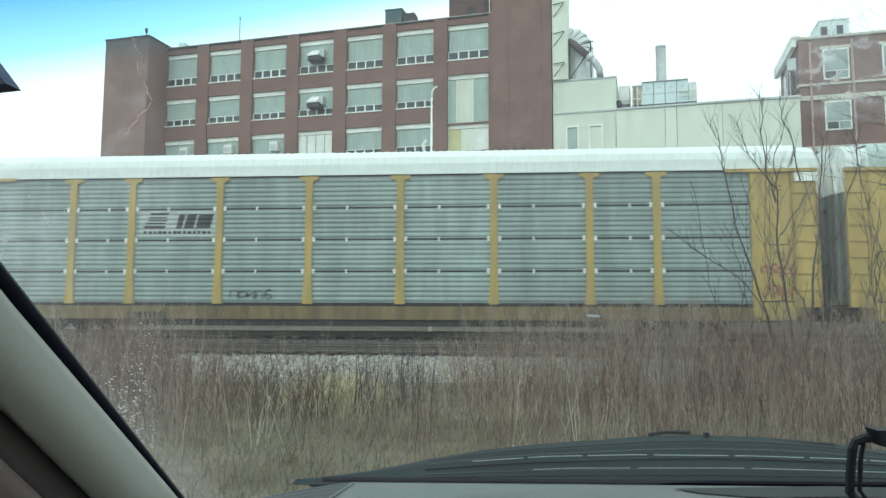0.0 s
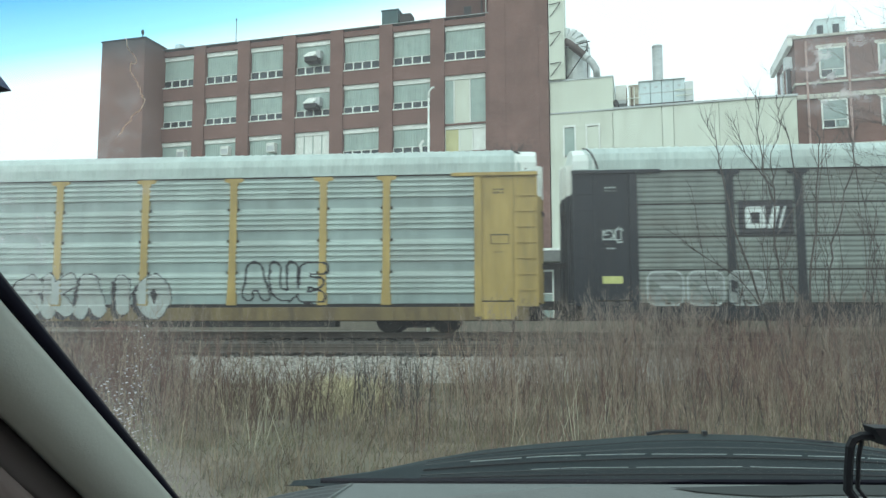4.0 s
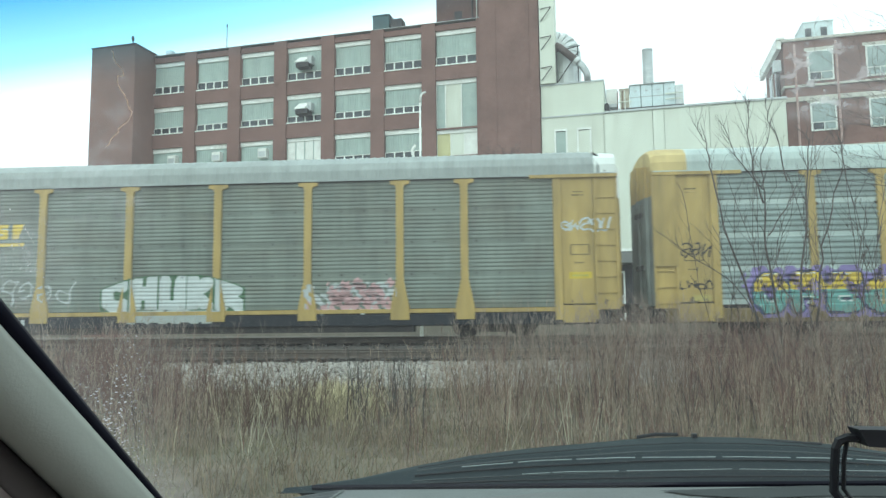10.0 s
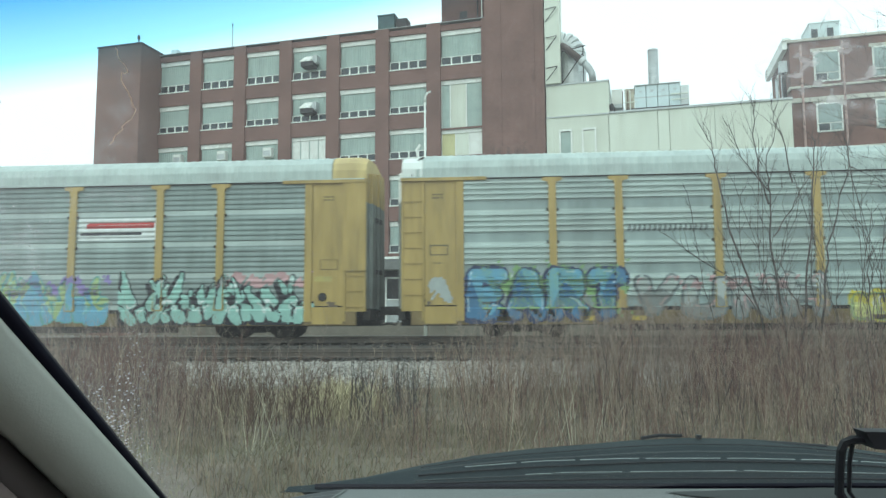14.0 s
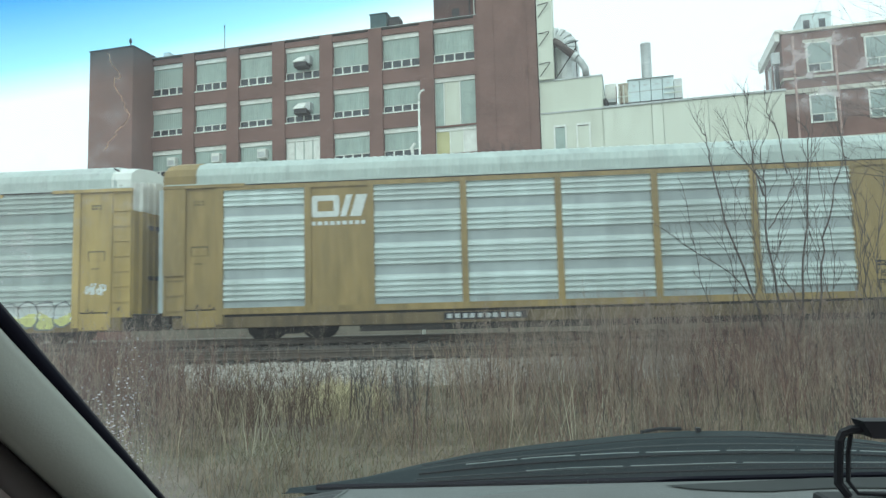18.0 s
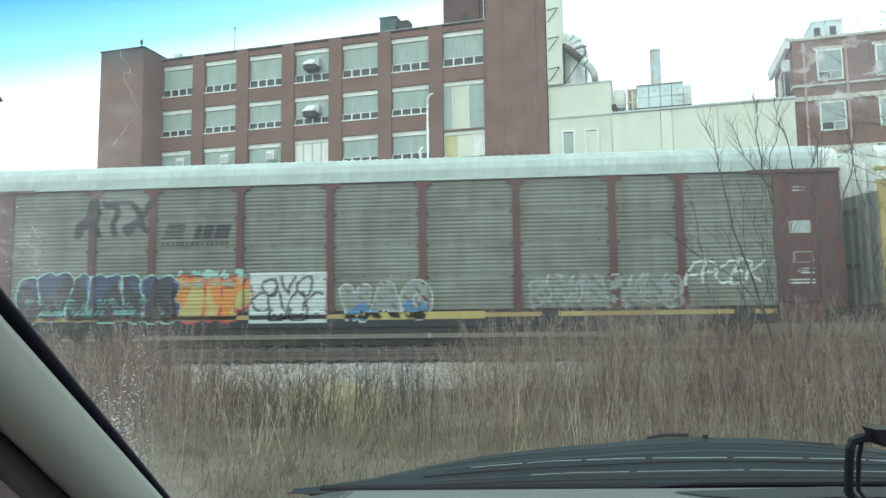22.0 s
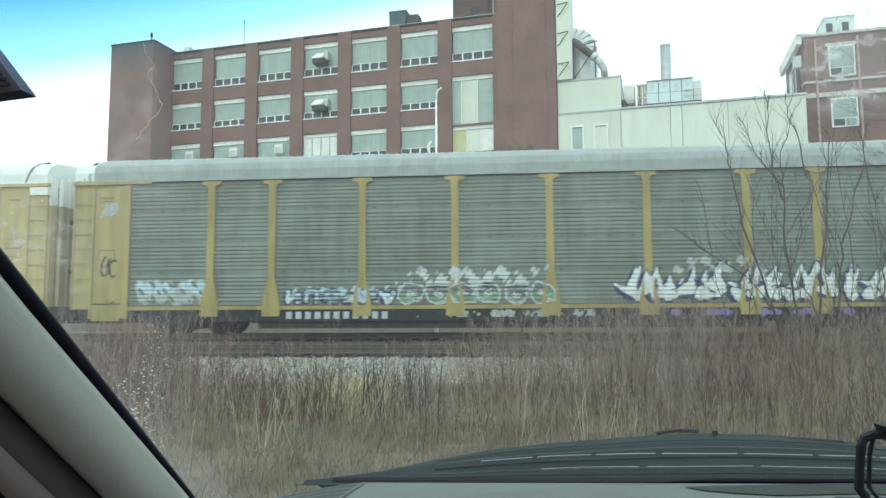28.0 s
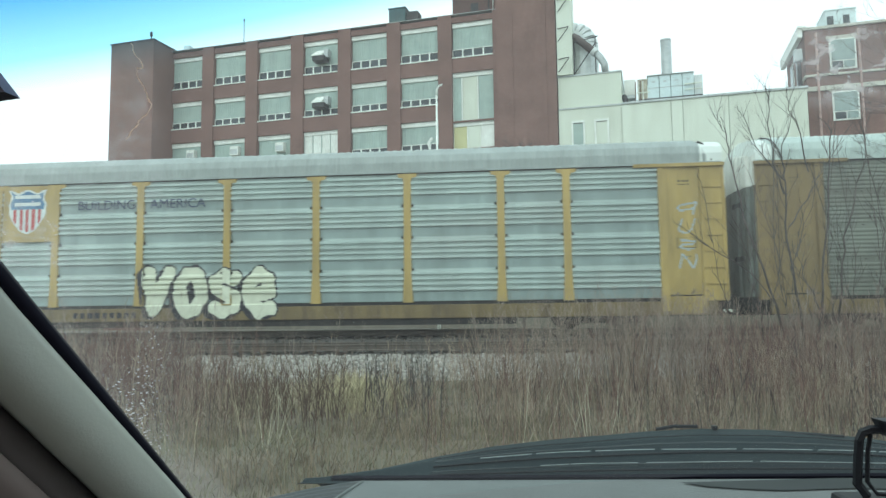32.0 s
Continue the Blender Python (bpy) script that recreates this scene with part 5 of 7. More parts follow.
for z, ln, dz in ((3.9, 3.2, 0.12), (4.3, 3.0, 0.2), (4.6, 3.4, 0.1), (5.4, 3.2, 0.12), (5.7, 3.1, 0.2), (6.2, 3.5, 0.1), (6.8, 3.4, 0.0), (7.4, 3.0, -0.1), (5.0, 3.0, 0.0), (6.5, 3.2, -0.1)):
    gg = Geo()
    limb(gg, (0, 0, z), (-1, rnd.uniform(-0.25, 0.25), dz), ln * (0.92 if z < 5.2 else 0.74), 0.016, 3, rnd, 0.55, 0.05)
    part("limb", gg, BARK, bt2)
    gg = Geo()
    limb(gg, (0, 0, z), (1, rnd.uniform(-0.5, 0.5), dz + 0.3), ln, 0.035, 2, rnd, 0.55, 0.1)
    part("limb", gg, BARK, bt2)

for k in range(14):
    gg = Geo()
    limb(gg, (0, 0, 3.4 + 0.33 * k), (-1, rnd.uniform(-0.4, 0.3), rnd.uniform(-0.05, 0.3)), rnd.uniform(2.6, 3.8) * (0.72 if k > 6 else 1), 0.02, 3, rnd, 0.6, 0.06)
    part("limb", gg, BARK, bt2)

far_tree = tagged(new("slender_tree"), "slender leafless tree behind the train", "tree")
far_tree.matrix_basis = pose(0.35, 31.0, 0.4)
part("trunk", Geo().tube([(0, 0, 0), (0.06, 0, 2.5), (-0.03, 0, 5.0), (0.02, 0, 8.1)], [0.06, 0.05, 0.04, 0.02], 7), BARK, far_tree)
for k in range(22):
    gg = Geo()
    a = k * 2.4
    limb(gg, (0, 0, 7.3 + 0.035 * k), (1.3 * math.cos(a), 0.5 * math.sin(a), 0.6), 0.85, 0.02, 2, rnd, 0.6, 0.05)
    part("limb", gg, BARK, far_tree)

# ---------------------------------------------------------------- the parked car we look out of
EYE_Z = 1.4
CAR = tagged(new("parked_car"), "grey car interior with dusty cracked windscreen and black cowl", "car")
CAR.matrix_basis = pose(0, 0, EYE_Z)
TRIM = mat("grey_pillar_trim", (0.42, 0.44, 0.385), 0.75, var=0.04, scale=6, bump=0.05, bscale=300)
SEAL = mat("black_rubber", (0.006, 0.006, 0.012), 0.7, var=0.2, spec=0.12)
DASHM = mat("grey_dash_vinyl", (0.12, 0.13, 0.127), 0.6, var=0.06, scale=20, bump=0.12, bscale=260)
BROWN = mat("brown_door_trim", (0.28, 0.235, 0.22), 0.8, var=0.1)
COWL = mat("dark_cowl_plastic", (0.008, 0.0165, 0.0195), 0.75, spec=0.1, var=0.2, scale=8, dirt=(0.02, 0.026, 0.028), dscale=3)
COWL_E = mat("lighter_cowl_rim", (0.019, 0.029, 0.031), 0.75, spec=0.1, var=0.2, scale=8)
COWL_L = mat("lighter_cowl_rib", (0.028, 0.034, 0.036), 0.6, var=0.2)
SHINE_AND_RIM = mat("pale_shine_and_rim", (0.33, 0.35, 0.345), 0.35, var=0.1)
BLACKP = mat("black_plastic", (0.01, 0.011, 0.014), 0.5, var=0.2, scale=30, spec=0.25)
E1, E2 = Vector((-0.301, 0.638, -0.153)), Vector((-0.336, 0.473, 0.0115))
axis = (E2 - E1).normalized()
across = Vector((-0.72, -0.42, -0.55))
across = (across - axis * across.dot(axis)).normalized()
front = axis.cross(across).normalized()
if front.y > 0:
    front = -front


def ribbon(name, offs, m, label="", low=None, thick=0.02):
    """A strip that runs along the pillar; offs: distance across, height towards the eye; low: the same at its foot."""
    gg = Geo()
    a, b = E1 - axis * 0.5, E2 + axis * 0.5
    n = len(offs)
    for at, of in ((E1 - axis * 0.5, low or offs), (E1, low or offs), (E2, offs), (E2 + axis * 0.5, offs)):
        ring = [across * o + front * h for o, h in of] + [across * o + front * (h - thick) for o, h in reversed(of)]
        gg.v += [tuple(at + q) for q in ring]
    k = 2 * n
    for j in range(3):
        gg.f += [(j * k + i, j * k + (i + 1) % k, (j + 1) * k + (i + 1) % k, (j + 1) * k + i) for i in range(k)]
    gg.f += [tuple(range(k - 1, -1, -1)), tuple(range(3 * k, 4 * k))]
    gg.m = [0] * len(gg.f)
    return part(name, gg, m, CAR, label, smooth=True)


ribbon("windscreen_seal", [(0.0, 0.0), (0.004, 0.002), (0.0098, 0.001)], SEAL, "black rubber seal", low=[(0.0, 0.0), (0.0015, 0.001), (0.004, 0.001)])


def trim_height(f):
    """Section of the padded pillar trim: a low arch that rolls away at its far edge."""
    return 0.006 + 0.011 * math.sin(math.pi * min(f, 1)) - 0.006 * f * f - 0.22 * max(0.0, f - 0.72) ** 2


TRIM_TOP = [(0.0088, 0.002)] + [(0.0095 + 0.0515 * f / 16, trim_height(f / 16)) for f in range(20)]
TRIM_LOW = [(0.003, 0.002)] + [(0.0035 + 0.0505 * f / 16, trim_height(f / 16)) for f in range(20)]
ribbon("pillar_trim", TRIM_TOP, TRIM, "smooth grey pillar trim", low=TRIM_LOW)
ribbon("door_seal", [(0.067, -0.03), (0.075, -0.016), (0.085, -0.012)], mat("door_rubber", (0.15, 0.135, 0.13), 0.8, spec=0.2), "black door seal", low=[(0.06, -0.03), (0.068, -0.016), (0.08, -0.012)])
ribbon("door_frame_trim", [(0.084, -0.010), (0.093, -0.007), (0.104, -0.012)], BROWN, "brown door frame trim", low=[(0.079, -0.010), (0.084, -0.007), (0.104, -0.012)])
ribbon("door_mirror_base", [(0.103, -0.014), (0.16, -0.014), (0.30, -0.02)], BLACKP, "black mirror base")


def shield_y(x, z):
    return 0.487 + (0.016 - z) / 0.97 + 0.26 * max(0.0, 1 - ((x - 0.45) / 0.80) ** 2)


def dash_edge(x):
    return 0.93 + 0.045 * min(1.0, max(0.0, (x + 0.23) / 0.7))


def dash_z(x, y):
    d = dash_edge(x) - y
    return -0.2085 - 0.03 * d - 0.25 * d * d - (0.35 * (-0.2 - x) ** 1.3 if x < -0.2 else 0)


gg = Geo()
cols = [-0.36 + 0.02 * i for i in range(68)]
prof = [0.0, 0.004, 0.012, 0.03, 0.06, 0.1, 0.16, 0.26, 0.4]
for x in cols:
    for d in prof:
        z = -0.2085 - 0.03 * d - 0.25 * d * d - (0.006 if d == 0 else 0.0015 if d == 0.004 else 0)
        if x < -0.2:
            z -= 0.35 * (-0.2 - x) ** 1.3 + 0.0
        gg.v.append((x, dash_edge(x) - d, z))
n = len(prof)
for i in range(len(cols) - 1):
    gg.f += [(i * n + j, i * n + j + 1, (i + 1) * n + j + 1, (i + 1) * n + j) for j in range(n - 1)]
gg.m = [0] * len(gg.f)
part("dashboard", gg, DASHM, CAR, "pale grey vinyl dashboard top", smooth=True)
part("dash_edge_gap", Geo().tube([(x, dash_edge(x) + 0.002, -0.2085) for x in cols[6:]], 0.0035, 5), SEAL, CAR, "black gap behind the dashboard")
# defroster slot with a pointed end
gg = Geo()
top, bot = [], []
for i in range(16):
    f = i / 15
    x = 0.2 + 0.42 * f
    w = 0.045 * min(1.0, (f * 4) ** 0.6)
    ty = 0.928 + 0.03 * min(1.0, f * 2.2)
    top.append((x, ty, dash_z(x, ty) + 0.0015))
    bot.append((x - 0.004, ty - w, dash_z(x, ty - w) + 0.0015))
gg.v = top + bot
gg.f = [(i, i + 16, i + 17, i + 1) for i in range(15)]
gg.m = [0] * 15
part("defroster_slot", gg, mat("slot_grey", (0.045, 0.05, 0.05), 0.8, spec=0.2), CAR, "dark defroster slot")
# dark ribbed speaker grille in the corner of the dashboard


gg = Geo()
for i in range(17):
    y = 0.78 + 0.135 * i / 16
    for x in [-0.34 + (0.34 - 0.196 - 0.24 * (0.915 - y)) * k / 8 for k in range(9)]:
        gg.v.append((x, y, dash_z(x, y) + 0.0012 + 0.0012 * (i % 2)))
gg.f = [(j * 9 + k, j * 9 + k + 1, j * 9 + k + 10, j * 9 + k + 9) for j in range(16) for k in range(8)]
gg.m = [0] * len(gg.f)
part("speaker_grille", gg, mat("grille_grey", (0.032, 0.036, 0.038), 0.7), CAR, "dark ribbed speaker grille")
part("grille_edge", Geo().tube([(-0.196 - 0.24 * (0.915 - y), y, dash_z(-0.2, y) + 0.001) for y in (0.78, 0.82, 0.87, 0.915)], 0.0016, 5), DASHM, CAR)
# cowl, its slats and the wipers beyond the glass
CTOP = [(-0.29, 1.0, -0.224), (-0.266, 1.0, -0.2215), (-0.197, 1.05, -0.2205), (-0.12, 1.09, -0.2105), (-0.045, 1.12, -0.202), (0.03, 1.15, -0.1975), (0.104, 1.17, -0.1945), (0.2, 1.19, -0.1885), (0.286, 1.2, -0.1855), (0.38, 1.2, -0.1865), (0.461, 1.2, -0.191), (0.53, 1.19, -0.197), (0.593, 1.18, -0.205), (0.75, 1.15, -0.22)]
gg = Geo()
for x, y, z in CTOP:
    yb = dash_edge(x) + 0.008
    for f in (0.0, 0.25, 0.5, 0.7, 0.87, 1.0):
        gg.v.append((x, yb + (y - yb) * f, -0.2165 + (z + 0.2165) * (f ** 2.2) - (0.004 if 0.2 < f < 0.6 else 0)))
    gg.v.append((x, y + 0.05, z - 0.02))
    gg.v.append((x, y + 0.3, z - 0.12))
n = 8
for i in range(len(CTOP) - 1):
    gg.f += [(i * n + j, (i + 1) * n + j, (i + 1) * n + j + 1, i * n + j + 1) for j in range(n - 1)]
# the outermost rows of the cowl take the lighter rim colour
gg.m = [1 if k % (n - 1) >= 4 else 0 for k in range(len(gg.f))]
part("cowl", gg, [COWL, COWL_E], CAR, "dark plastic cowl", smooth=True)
L1 = [(-0.062, 1.13, -0.2205), (0.058, 1.15, -0.2142), (0.191, 1.17, -0.2128), (0.366, 1.18, -0.2128), (0.519, 1.18, -0.2145), (0.60, 1.17, -0.217)]
L2 = [(0.03, 1.08, -0.2205), (0.097, 1.1, -0.2208), (0.347, 1.12, -0.2195), (0.561, 1.12, -0.2215), (0.65, 1.11, -0.2225)]


def along(pts, f):
    k = min(len(pts) - 2, int(f * (len(pts) - 1)))
    return Vector(pts[k]).lerp(Vector(pts[k + 1]), f * (len(pts) - 1) - k)


L1 = [tuple(0.945 * c for c in p) for p in L1]
L2 = [tuple(0.95 * c for c in p) for p in L2]
# pale tubes stand in for the reflections along the cowl grille
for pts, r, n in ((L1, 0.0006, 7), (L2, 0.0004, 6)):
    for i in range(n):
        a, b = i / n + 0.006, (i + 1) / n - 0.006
        part("cowl_slat", Geo().tube([along(pts, a + (b - a) * k / 4) for k in range(5)], r, 4), SHINE_AND_RIM, CAR, "pale line put in for a reflection along the slat")
for name, pts, r in (("wiper_blade", [(-0.05, 1.13, -0.2075), (0.05, 1.16, -0.2005), (0.12, 1.18, -0.1975), (0.19, 1.19, -0.1985)], 0.0035),
                     ("wiper_arm", [(0.10, 1.17, -0.1985), (0.25, 1.19, -0.1945), (0.36, 1.2, -0.1895), (0.5, 1.19, -0.1955)], 0.003),
                     ("wiper_blade", [(0.22, 1.2, -0.1865), (0.25, 1.205, -0.1825), (0.285, 1.205, -0.183)], 0.0028),
                     ("wiper_arm", [(0.2, 1.16, -0.2055), (0.34, 1.17, -0.2), (0.46, 1.17, -0.2015), (0.62, 1.15, -0.209)], 0.0025)):
    part(name, Geo().tube(pts, r, 6), BLACKP, CAR)
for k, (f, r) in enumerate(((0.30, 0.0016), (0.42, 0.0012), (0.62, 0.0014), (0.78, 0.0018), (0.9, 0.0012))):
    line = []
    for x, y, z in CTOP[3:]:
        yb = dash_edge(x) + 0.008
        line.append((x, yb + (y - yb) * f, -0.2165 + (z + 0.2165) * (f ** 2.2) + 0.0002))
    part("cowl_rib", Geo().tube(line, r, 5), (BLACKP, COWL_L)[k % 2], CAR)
part("washer_jet", boxg(0.305, 0.312, 1.19, 1.2, -0.186, -0.180), BLACKP, CAR)
# phone mount on the dashboard
mount = tagged(new("phone_mount"), "black plastic phone mount on the dashboard", "phone mount")
mount.matrix_basis = pose(0, 0, EYE_Z)


part("arm", Geo().tube([(0.343, 0.77, -0.185), (0.334, 0.77, -0.172), (0.3335, 0.765, -0.15), (0.334, 0.76, -0.128), (0.337, 0.76, -0.1215), (0.345, 0.76, -0.118), (0.36, 0.758, -0.1175)], [0.004, 0.0045, 0.0042, 0.0042, 0.0045, 0.0045, 0.004], 6), BLACKP, mount)
part("brace", Geo().tube([(0.345, 0.76, -0.122), (0.3435, 0.765, -0.14), (0.3435, 0.77, -0.17), (0.352, 0.77, -0.182), (0.40, 0.77, -0.185)], 0.0022, 6), BLACKP, mount)
part("head", Geo().prism([(0.3495, -0.1075), (0.358, -0.124), (0.46, -0.129), (0.46, -0.109)][::1], 0.742, 0.768), BLACKP, mount)
part("foot", Geo().box(0.318, 0.42, 0.76, 0.80, -0.214, -0.186, ch=0.005), BLACKP, mount)
# sun visor corner
vis = tagged(new("sun_visor"), "blue-grey sun visor with a printed label", "sun visor")
vis.matrix_basis = pose(0, 0, EYE_Z)
T, A, B = (0.7 * Vector(q) + Vector((-0.0058, 0, 0)) for q in ((-0.2995, 0.4, 0.1385), (-0.322, 0.4, 0.166), (-0.321, 0.4, 0.1365)))
o = [T, T + (A - T) * 6, T + (A - T) * 6 + Vector((-0.2, 0, 0)), T + (B - T) * 12, T + (B - T) * 6]
part("panel", Geo().prism([(p.x, p.z) for p in reversed(o)], 0.28, 0.29), mat("visor_cloth", (0.13, 0.13, 0.165), 0.8, var=0.2, scale=60), vis)
for i in range(3):
    zz = T.z + 0.0065 - i * 0.0024
    part("label_bar", boxg(-0.24, T.x - 0.009 + 0.002 * i, 0.2785, 0.2795, zz, zz + 0.0013), mat("label_ink", (0.03, 0.03, 0.035), 0.8), vis)
# windscreen
glass = bpy.data.materials.new("windscreen_glass")
glass.use_nodes = True
n, l = glass.node_tree.nodes, glass.node_tree.links
n.clear()
out = n.new("ShaderNodeOutputMaterial")
tr, tl, gl = n.new("ShaderNodeBsdfTransparent"), n.new("ShaderNodeBsdfTranslucent"), n.new("ShaderNodeBsdfGlossy")
gl.inputs["Roughness"].default_value = 0.02
tl.inputs[0].default_value = (0.86, 0.92, 0.92, 1)
tc, sep = n.new("ShaderNodeTexCoord"), n.new("ShaderNodeSeparateXYZ")
l.new(tc.outputs["Object"], sep.inputs[0])


def node_math(op, a, b=None, clamp=False):
    q = n.new("ShaderNodeMath")
    q.operation, q.use_clamp = op, clamp
    for i, v in enumerate((a, b)):
        if v is None:
            continue
        if isinstance(v, (int, float)):
            q.inputs[i].default_value = v
        else:
            l.new(v, q.inputs[i])
    return q.outputs[0]


slope = node_math("SUBTRACT", sep.outputs[2], node_math("MULTIPLY", node_math("ADD", sep.outputs[0], 0.22), 0.26))
band = node_math("DIVIDE", node_math("SUBTRACT", slope, 0.1562), 0.042, True)
ramp = n.new("ShaderNodeValToRGB")
ramp.color_ramp.elements[0].color = (0.815, 0.985, 0.968, 1)
ramp.color_ramp.elements[1].color = (0.04, 0.36, 0.76, 1)
e = ramp.color_ramp.elements.new(0.35)
e.color = (0.32, 0.76, 0.97, 1)
l.new(band, ramp.inputs[0])
l.new(ramp.outputs[0], tr.inputs[0])
# dust: a thin layer, specks and streaks, thickest low by the pillar; sky glare is added to it
ns = n.new("ShaderNodeTexNoise")
ns.inputs["Scale"].default_value, ns.inputs["Detail"].default_value, ns.inputs["Roughness"].default_value = 250, 4, 0.7
mp = n.new("ShaderNodeMapping")
mp.inputs["Scale"].default_value = (1, 1, 1.6)
l.new(tc.outputs["Object"], mp.inputs[0])
l.new(mp.outputs[0], ns.inputs["Vector"])
speck = node_math("MULTIPLY", node_math("SUBTRACT", ns.outputs[0], 0.575), 14.0, True)
big = n.new("ShaderNodeTexNoise")
big.inputs["Scale"].default_value = 9
l.new(tc.outputs["Object"], big.inputs["Vector"])
near = node_math("SUBTRACT", 1.0, node_math("DIVIDE", node_math("ADD", sep.outputs[0], 0.37), 0.14), True)
patch = node_math("MULTIPLY", near, node_math("MULTIPLY", node_math("SUBTRACT", big.outputs[0], 0.36), 4.5, True))
lane = node_math("SUBTRACT", 1.0, node_math("DIVIDE", node_math("ABSOLUTE", node_math("ADD", node_math("ADD", sep.outputs[0], 0.285), node_math("MULTIPLY", node_math("MINIMUM", node_math("MULTIPLY", sep.outputs[2], -1.0), 0.1), 0.55))), 0.034), True)
lane = node_math("MULTIPLY", lane, node_math("DIVIDE", node_math("SUBTRACT", 0.03, sep.outputs[2]), 0.06, True))
# single flattened specks, each cell with a size of its own
cell, flat_map = n.new("ShaderNodeTexVoronoi"), n.new("ShaderNodeMapping")
cell.inputs["Scale"].default_value = 560
flat_map.inputs["Scale"].default_value = (0.75, 0.8, 1.35)
l.new(tc.outputs["Object"], flat_map.inputs[0])
l.new(flat_map.outputs[0], cell.inputs["Vector"])
tint = n.new("ShaderNodeSeparateColor")
l.new(cell.outputs["Color"], tint.inputs[0])
grain = node_math("MULTIPLY", node_math("POWER", tint.outputs[0], 2.0), node_math("ADD", node_math("MULTIPLY", patch, 0.5), node_math("MULTIPLY", lane, 0.5)))
ragged = node_math("ADD", cell.outputs["Distance"], node_math("MULTIPLY", node_math("SUBTRACT", ns.outputs[0], 0.5), 0.7))
dust = node_math("MULTIPLY", node_math("MULTIPLY", node_math("SUBTRACT", grain, ragged), 7.0, True), node_math("ADD", 0.08, node_math("MULTIPLY", tint.outputs[1], 0.42)))
dust = node_math("ADD", dust, node_math("MULTIPLY", patch, node_math("MULTIPLY", speck, 0.1)))
smear_noise = n.new("ShaderNodeTexNoise")
smear_noise.inputs["Scale"].default_value, smear_noise.inputs["Detail"].default_value, smear_noise.inputs["Distortion"].default_value = 75, 4, 0.25
l.new(mp.outputs[0], smear_noise.inputs["Vector"])
blotch = node_math("MULTIPLY", node_math("SUBTRACT", smear_noise.outputs[0], 0.5), 6.0, True)
# the veil thickens upward to put sky glare into the glass
dust_glare_veil = node_math("ADD", node_math("ADD", 0.026, node_math("MULTIPLY", node_math("DIVIDE", node_math("ADD", sep.outputs[2], 0.03), 0.16, True), 0.045)), node_math("MULTIPLY", near, node_math("MULTIPLY", big.outputs[0], 0.10)))
# a paler wedge low beside the pillar
edge_x = node_math("ADD", sep.outputs[0], node_math("MULTIPLY", sep.outputs[2], 0.207))
low_wedge = node_math("MULTIPLY", node_math("LESS_THAN", edge_x, -0.3295), node_math("MULTIPLY", node_math("DIVIDE", node_math("SUBTRACT", -0.09, sep.outputs[2]), 0.06, True), 0.045))


def grime_glare_oval(x, z, a, b, tilt, strength):
    """An oval pale patch on the glass: smeared grime, and glare put in as haze."""
    dx, dz = node_math("SUBTRACT", sep.outputs[0], x), node_math("SUBTRACT", sep.outputs[2], z)
    dx = node_math("ADD", dx, node_math("MULTIPLY", dz, tilt))
    r = node_math("ADD", node_math("POWER", node_math("DIVIDE", dx, a), 2.0), node_math("POWER", node_math("DIVIDE", dz, b), 2.0))
    inside = node_math("SUBTRACT", 1.0, r, True)
    return node_math("MULTIPLY", inside, node_math("MULTIPLY", node_math("ADD", 0.35, blotch), strength))


amount = node_math("ADD", dust_glare_veil, low_wedge)
# the ovals before the stair tower stand in for a streak of glare
for s in ((-0.2325, 0.152, 0.010, 0.026, -0.3, 0.05), (-0.252, 0.12, 0.024, 0.05, -0.3, 0.075), (0.262, 0.187, 0.08, 0.034, 0.4, 0.26), (-0.275, 0.09, 0.05, 0.045, 0.0, 0.07), (-0.34, 0.06, 0.05, 0.06, 0.0, 0.14)):
    amount = node_math("ADD", amount, grime_glare_oval(*s))
amount = node_math("ADD", amount, dust, True)
mx1, mx2, fr = n.new("ShaderNodeMixShader"), n.new("ShaderNodeMixShader"), n.new("ShaderNodeFresnel")
fr.inputs[0].default_value = 1.25
l.new(amount, mx1.inputs[0])
l.new(tr.outputs[0], mx1.inputs[1])
l.new(tl.outputs[0], mx1.inputs[2])
l.new(node_math("MULTIPLY", fr.outputs[0], 0.35), mx2.inputs[0])
l.new(mx1.outputs[0], mx2.inputs[1])
l.new(gl.outputs[0], mx2.inputs[2])
l.new(mx2.outputs[0], out.inputs[0])
gg = Geo()
zs = [-0.235 + 0.03 * i for i in range(20)]
xs2 = [-0.40 + 0.05 * i for i in range(34)]
for z in zs:
    for x in xs2:
        gg.v.append((x, shield_y(x, z) + 0.004, z))
k = len(xs2)
gg.f = [(j * k + i, j * k + i + 1, (j + 1) * k + i + 1, (j + 1) * k + i) for j in range(len(zs) - 1) for i in range(k - 1)]
gg.m = [0] * len(gg.f)
ws = part("windscreen", gg, glass, CAR, "dusty green-tinted windscreen with a blue shade band", smooth=True)
ws.visible_shadow = False
# crack in the glass
CR = [(-0.2293, 0.1663), (-0.2295, 0.1632), (-0.2279, 0.1592), (-0.2279, 0.1552), (-0.2318, 0.1527), (-0.2317, 0.147), (-0.2315, 0.1434), (-0.2306, 0.1392), (-0.2315, 0.1357), (-0.2379, 0.13), (-0.2461, 0.1228), (-0.2521, 0.117)]
rc = random.Random(8)
fine = []
for (xa, za), (xb, zb) in zip(CR, CR[1:]):
    fine += [(xa + (xb - xa) * f + rc.gauss(0, 0.0007) * (f > 0), za + (zb - za) * f + rc.gauss(0, 0.0005) * (f > 0)) for f in (0, 0.35, 0.7)]
fine.append(CR[-1])
gg = Geo().tube([(x, shield_y(x, z) - 0.001, z) for x, z in fine], [0.0002 + 0.00018 * rc.random() for _ in fine], 4)
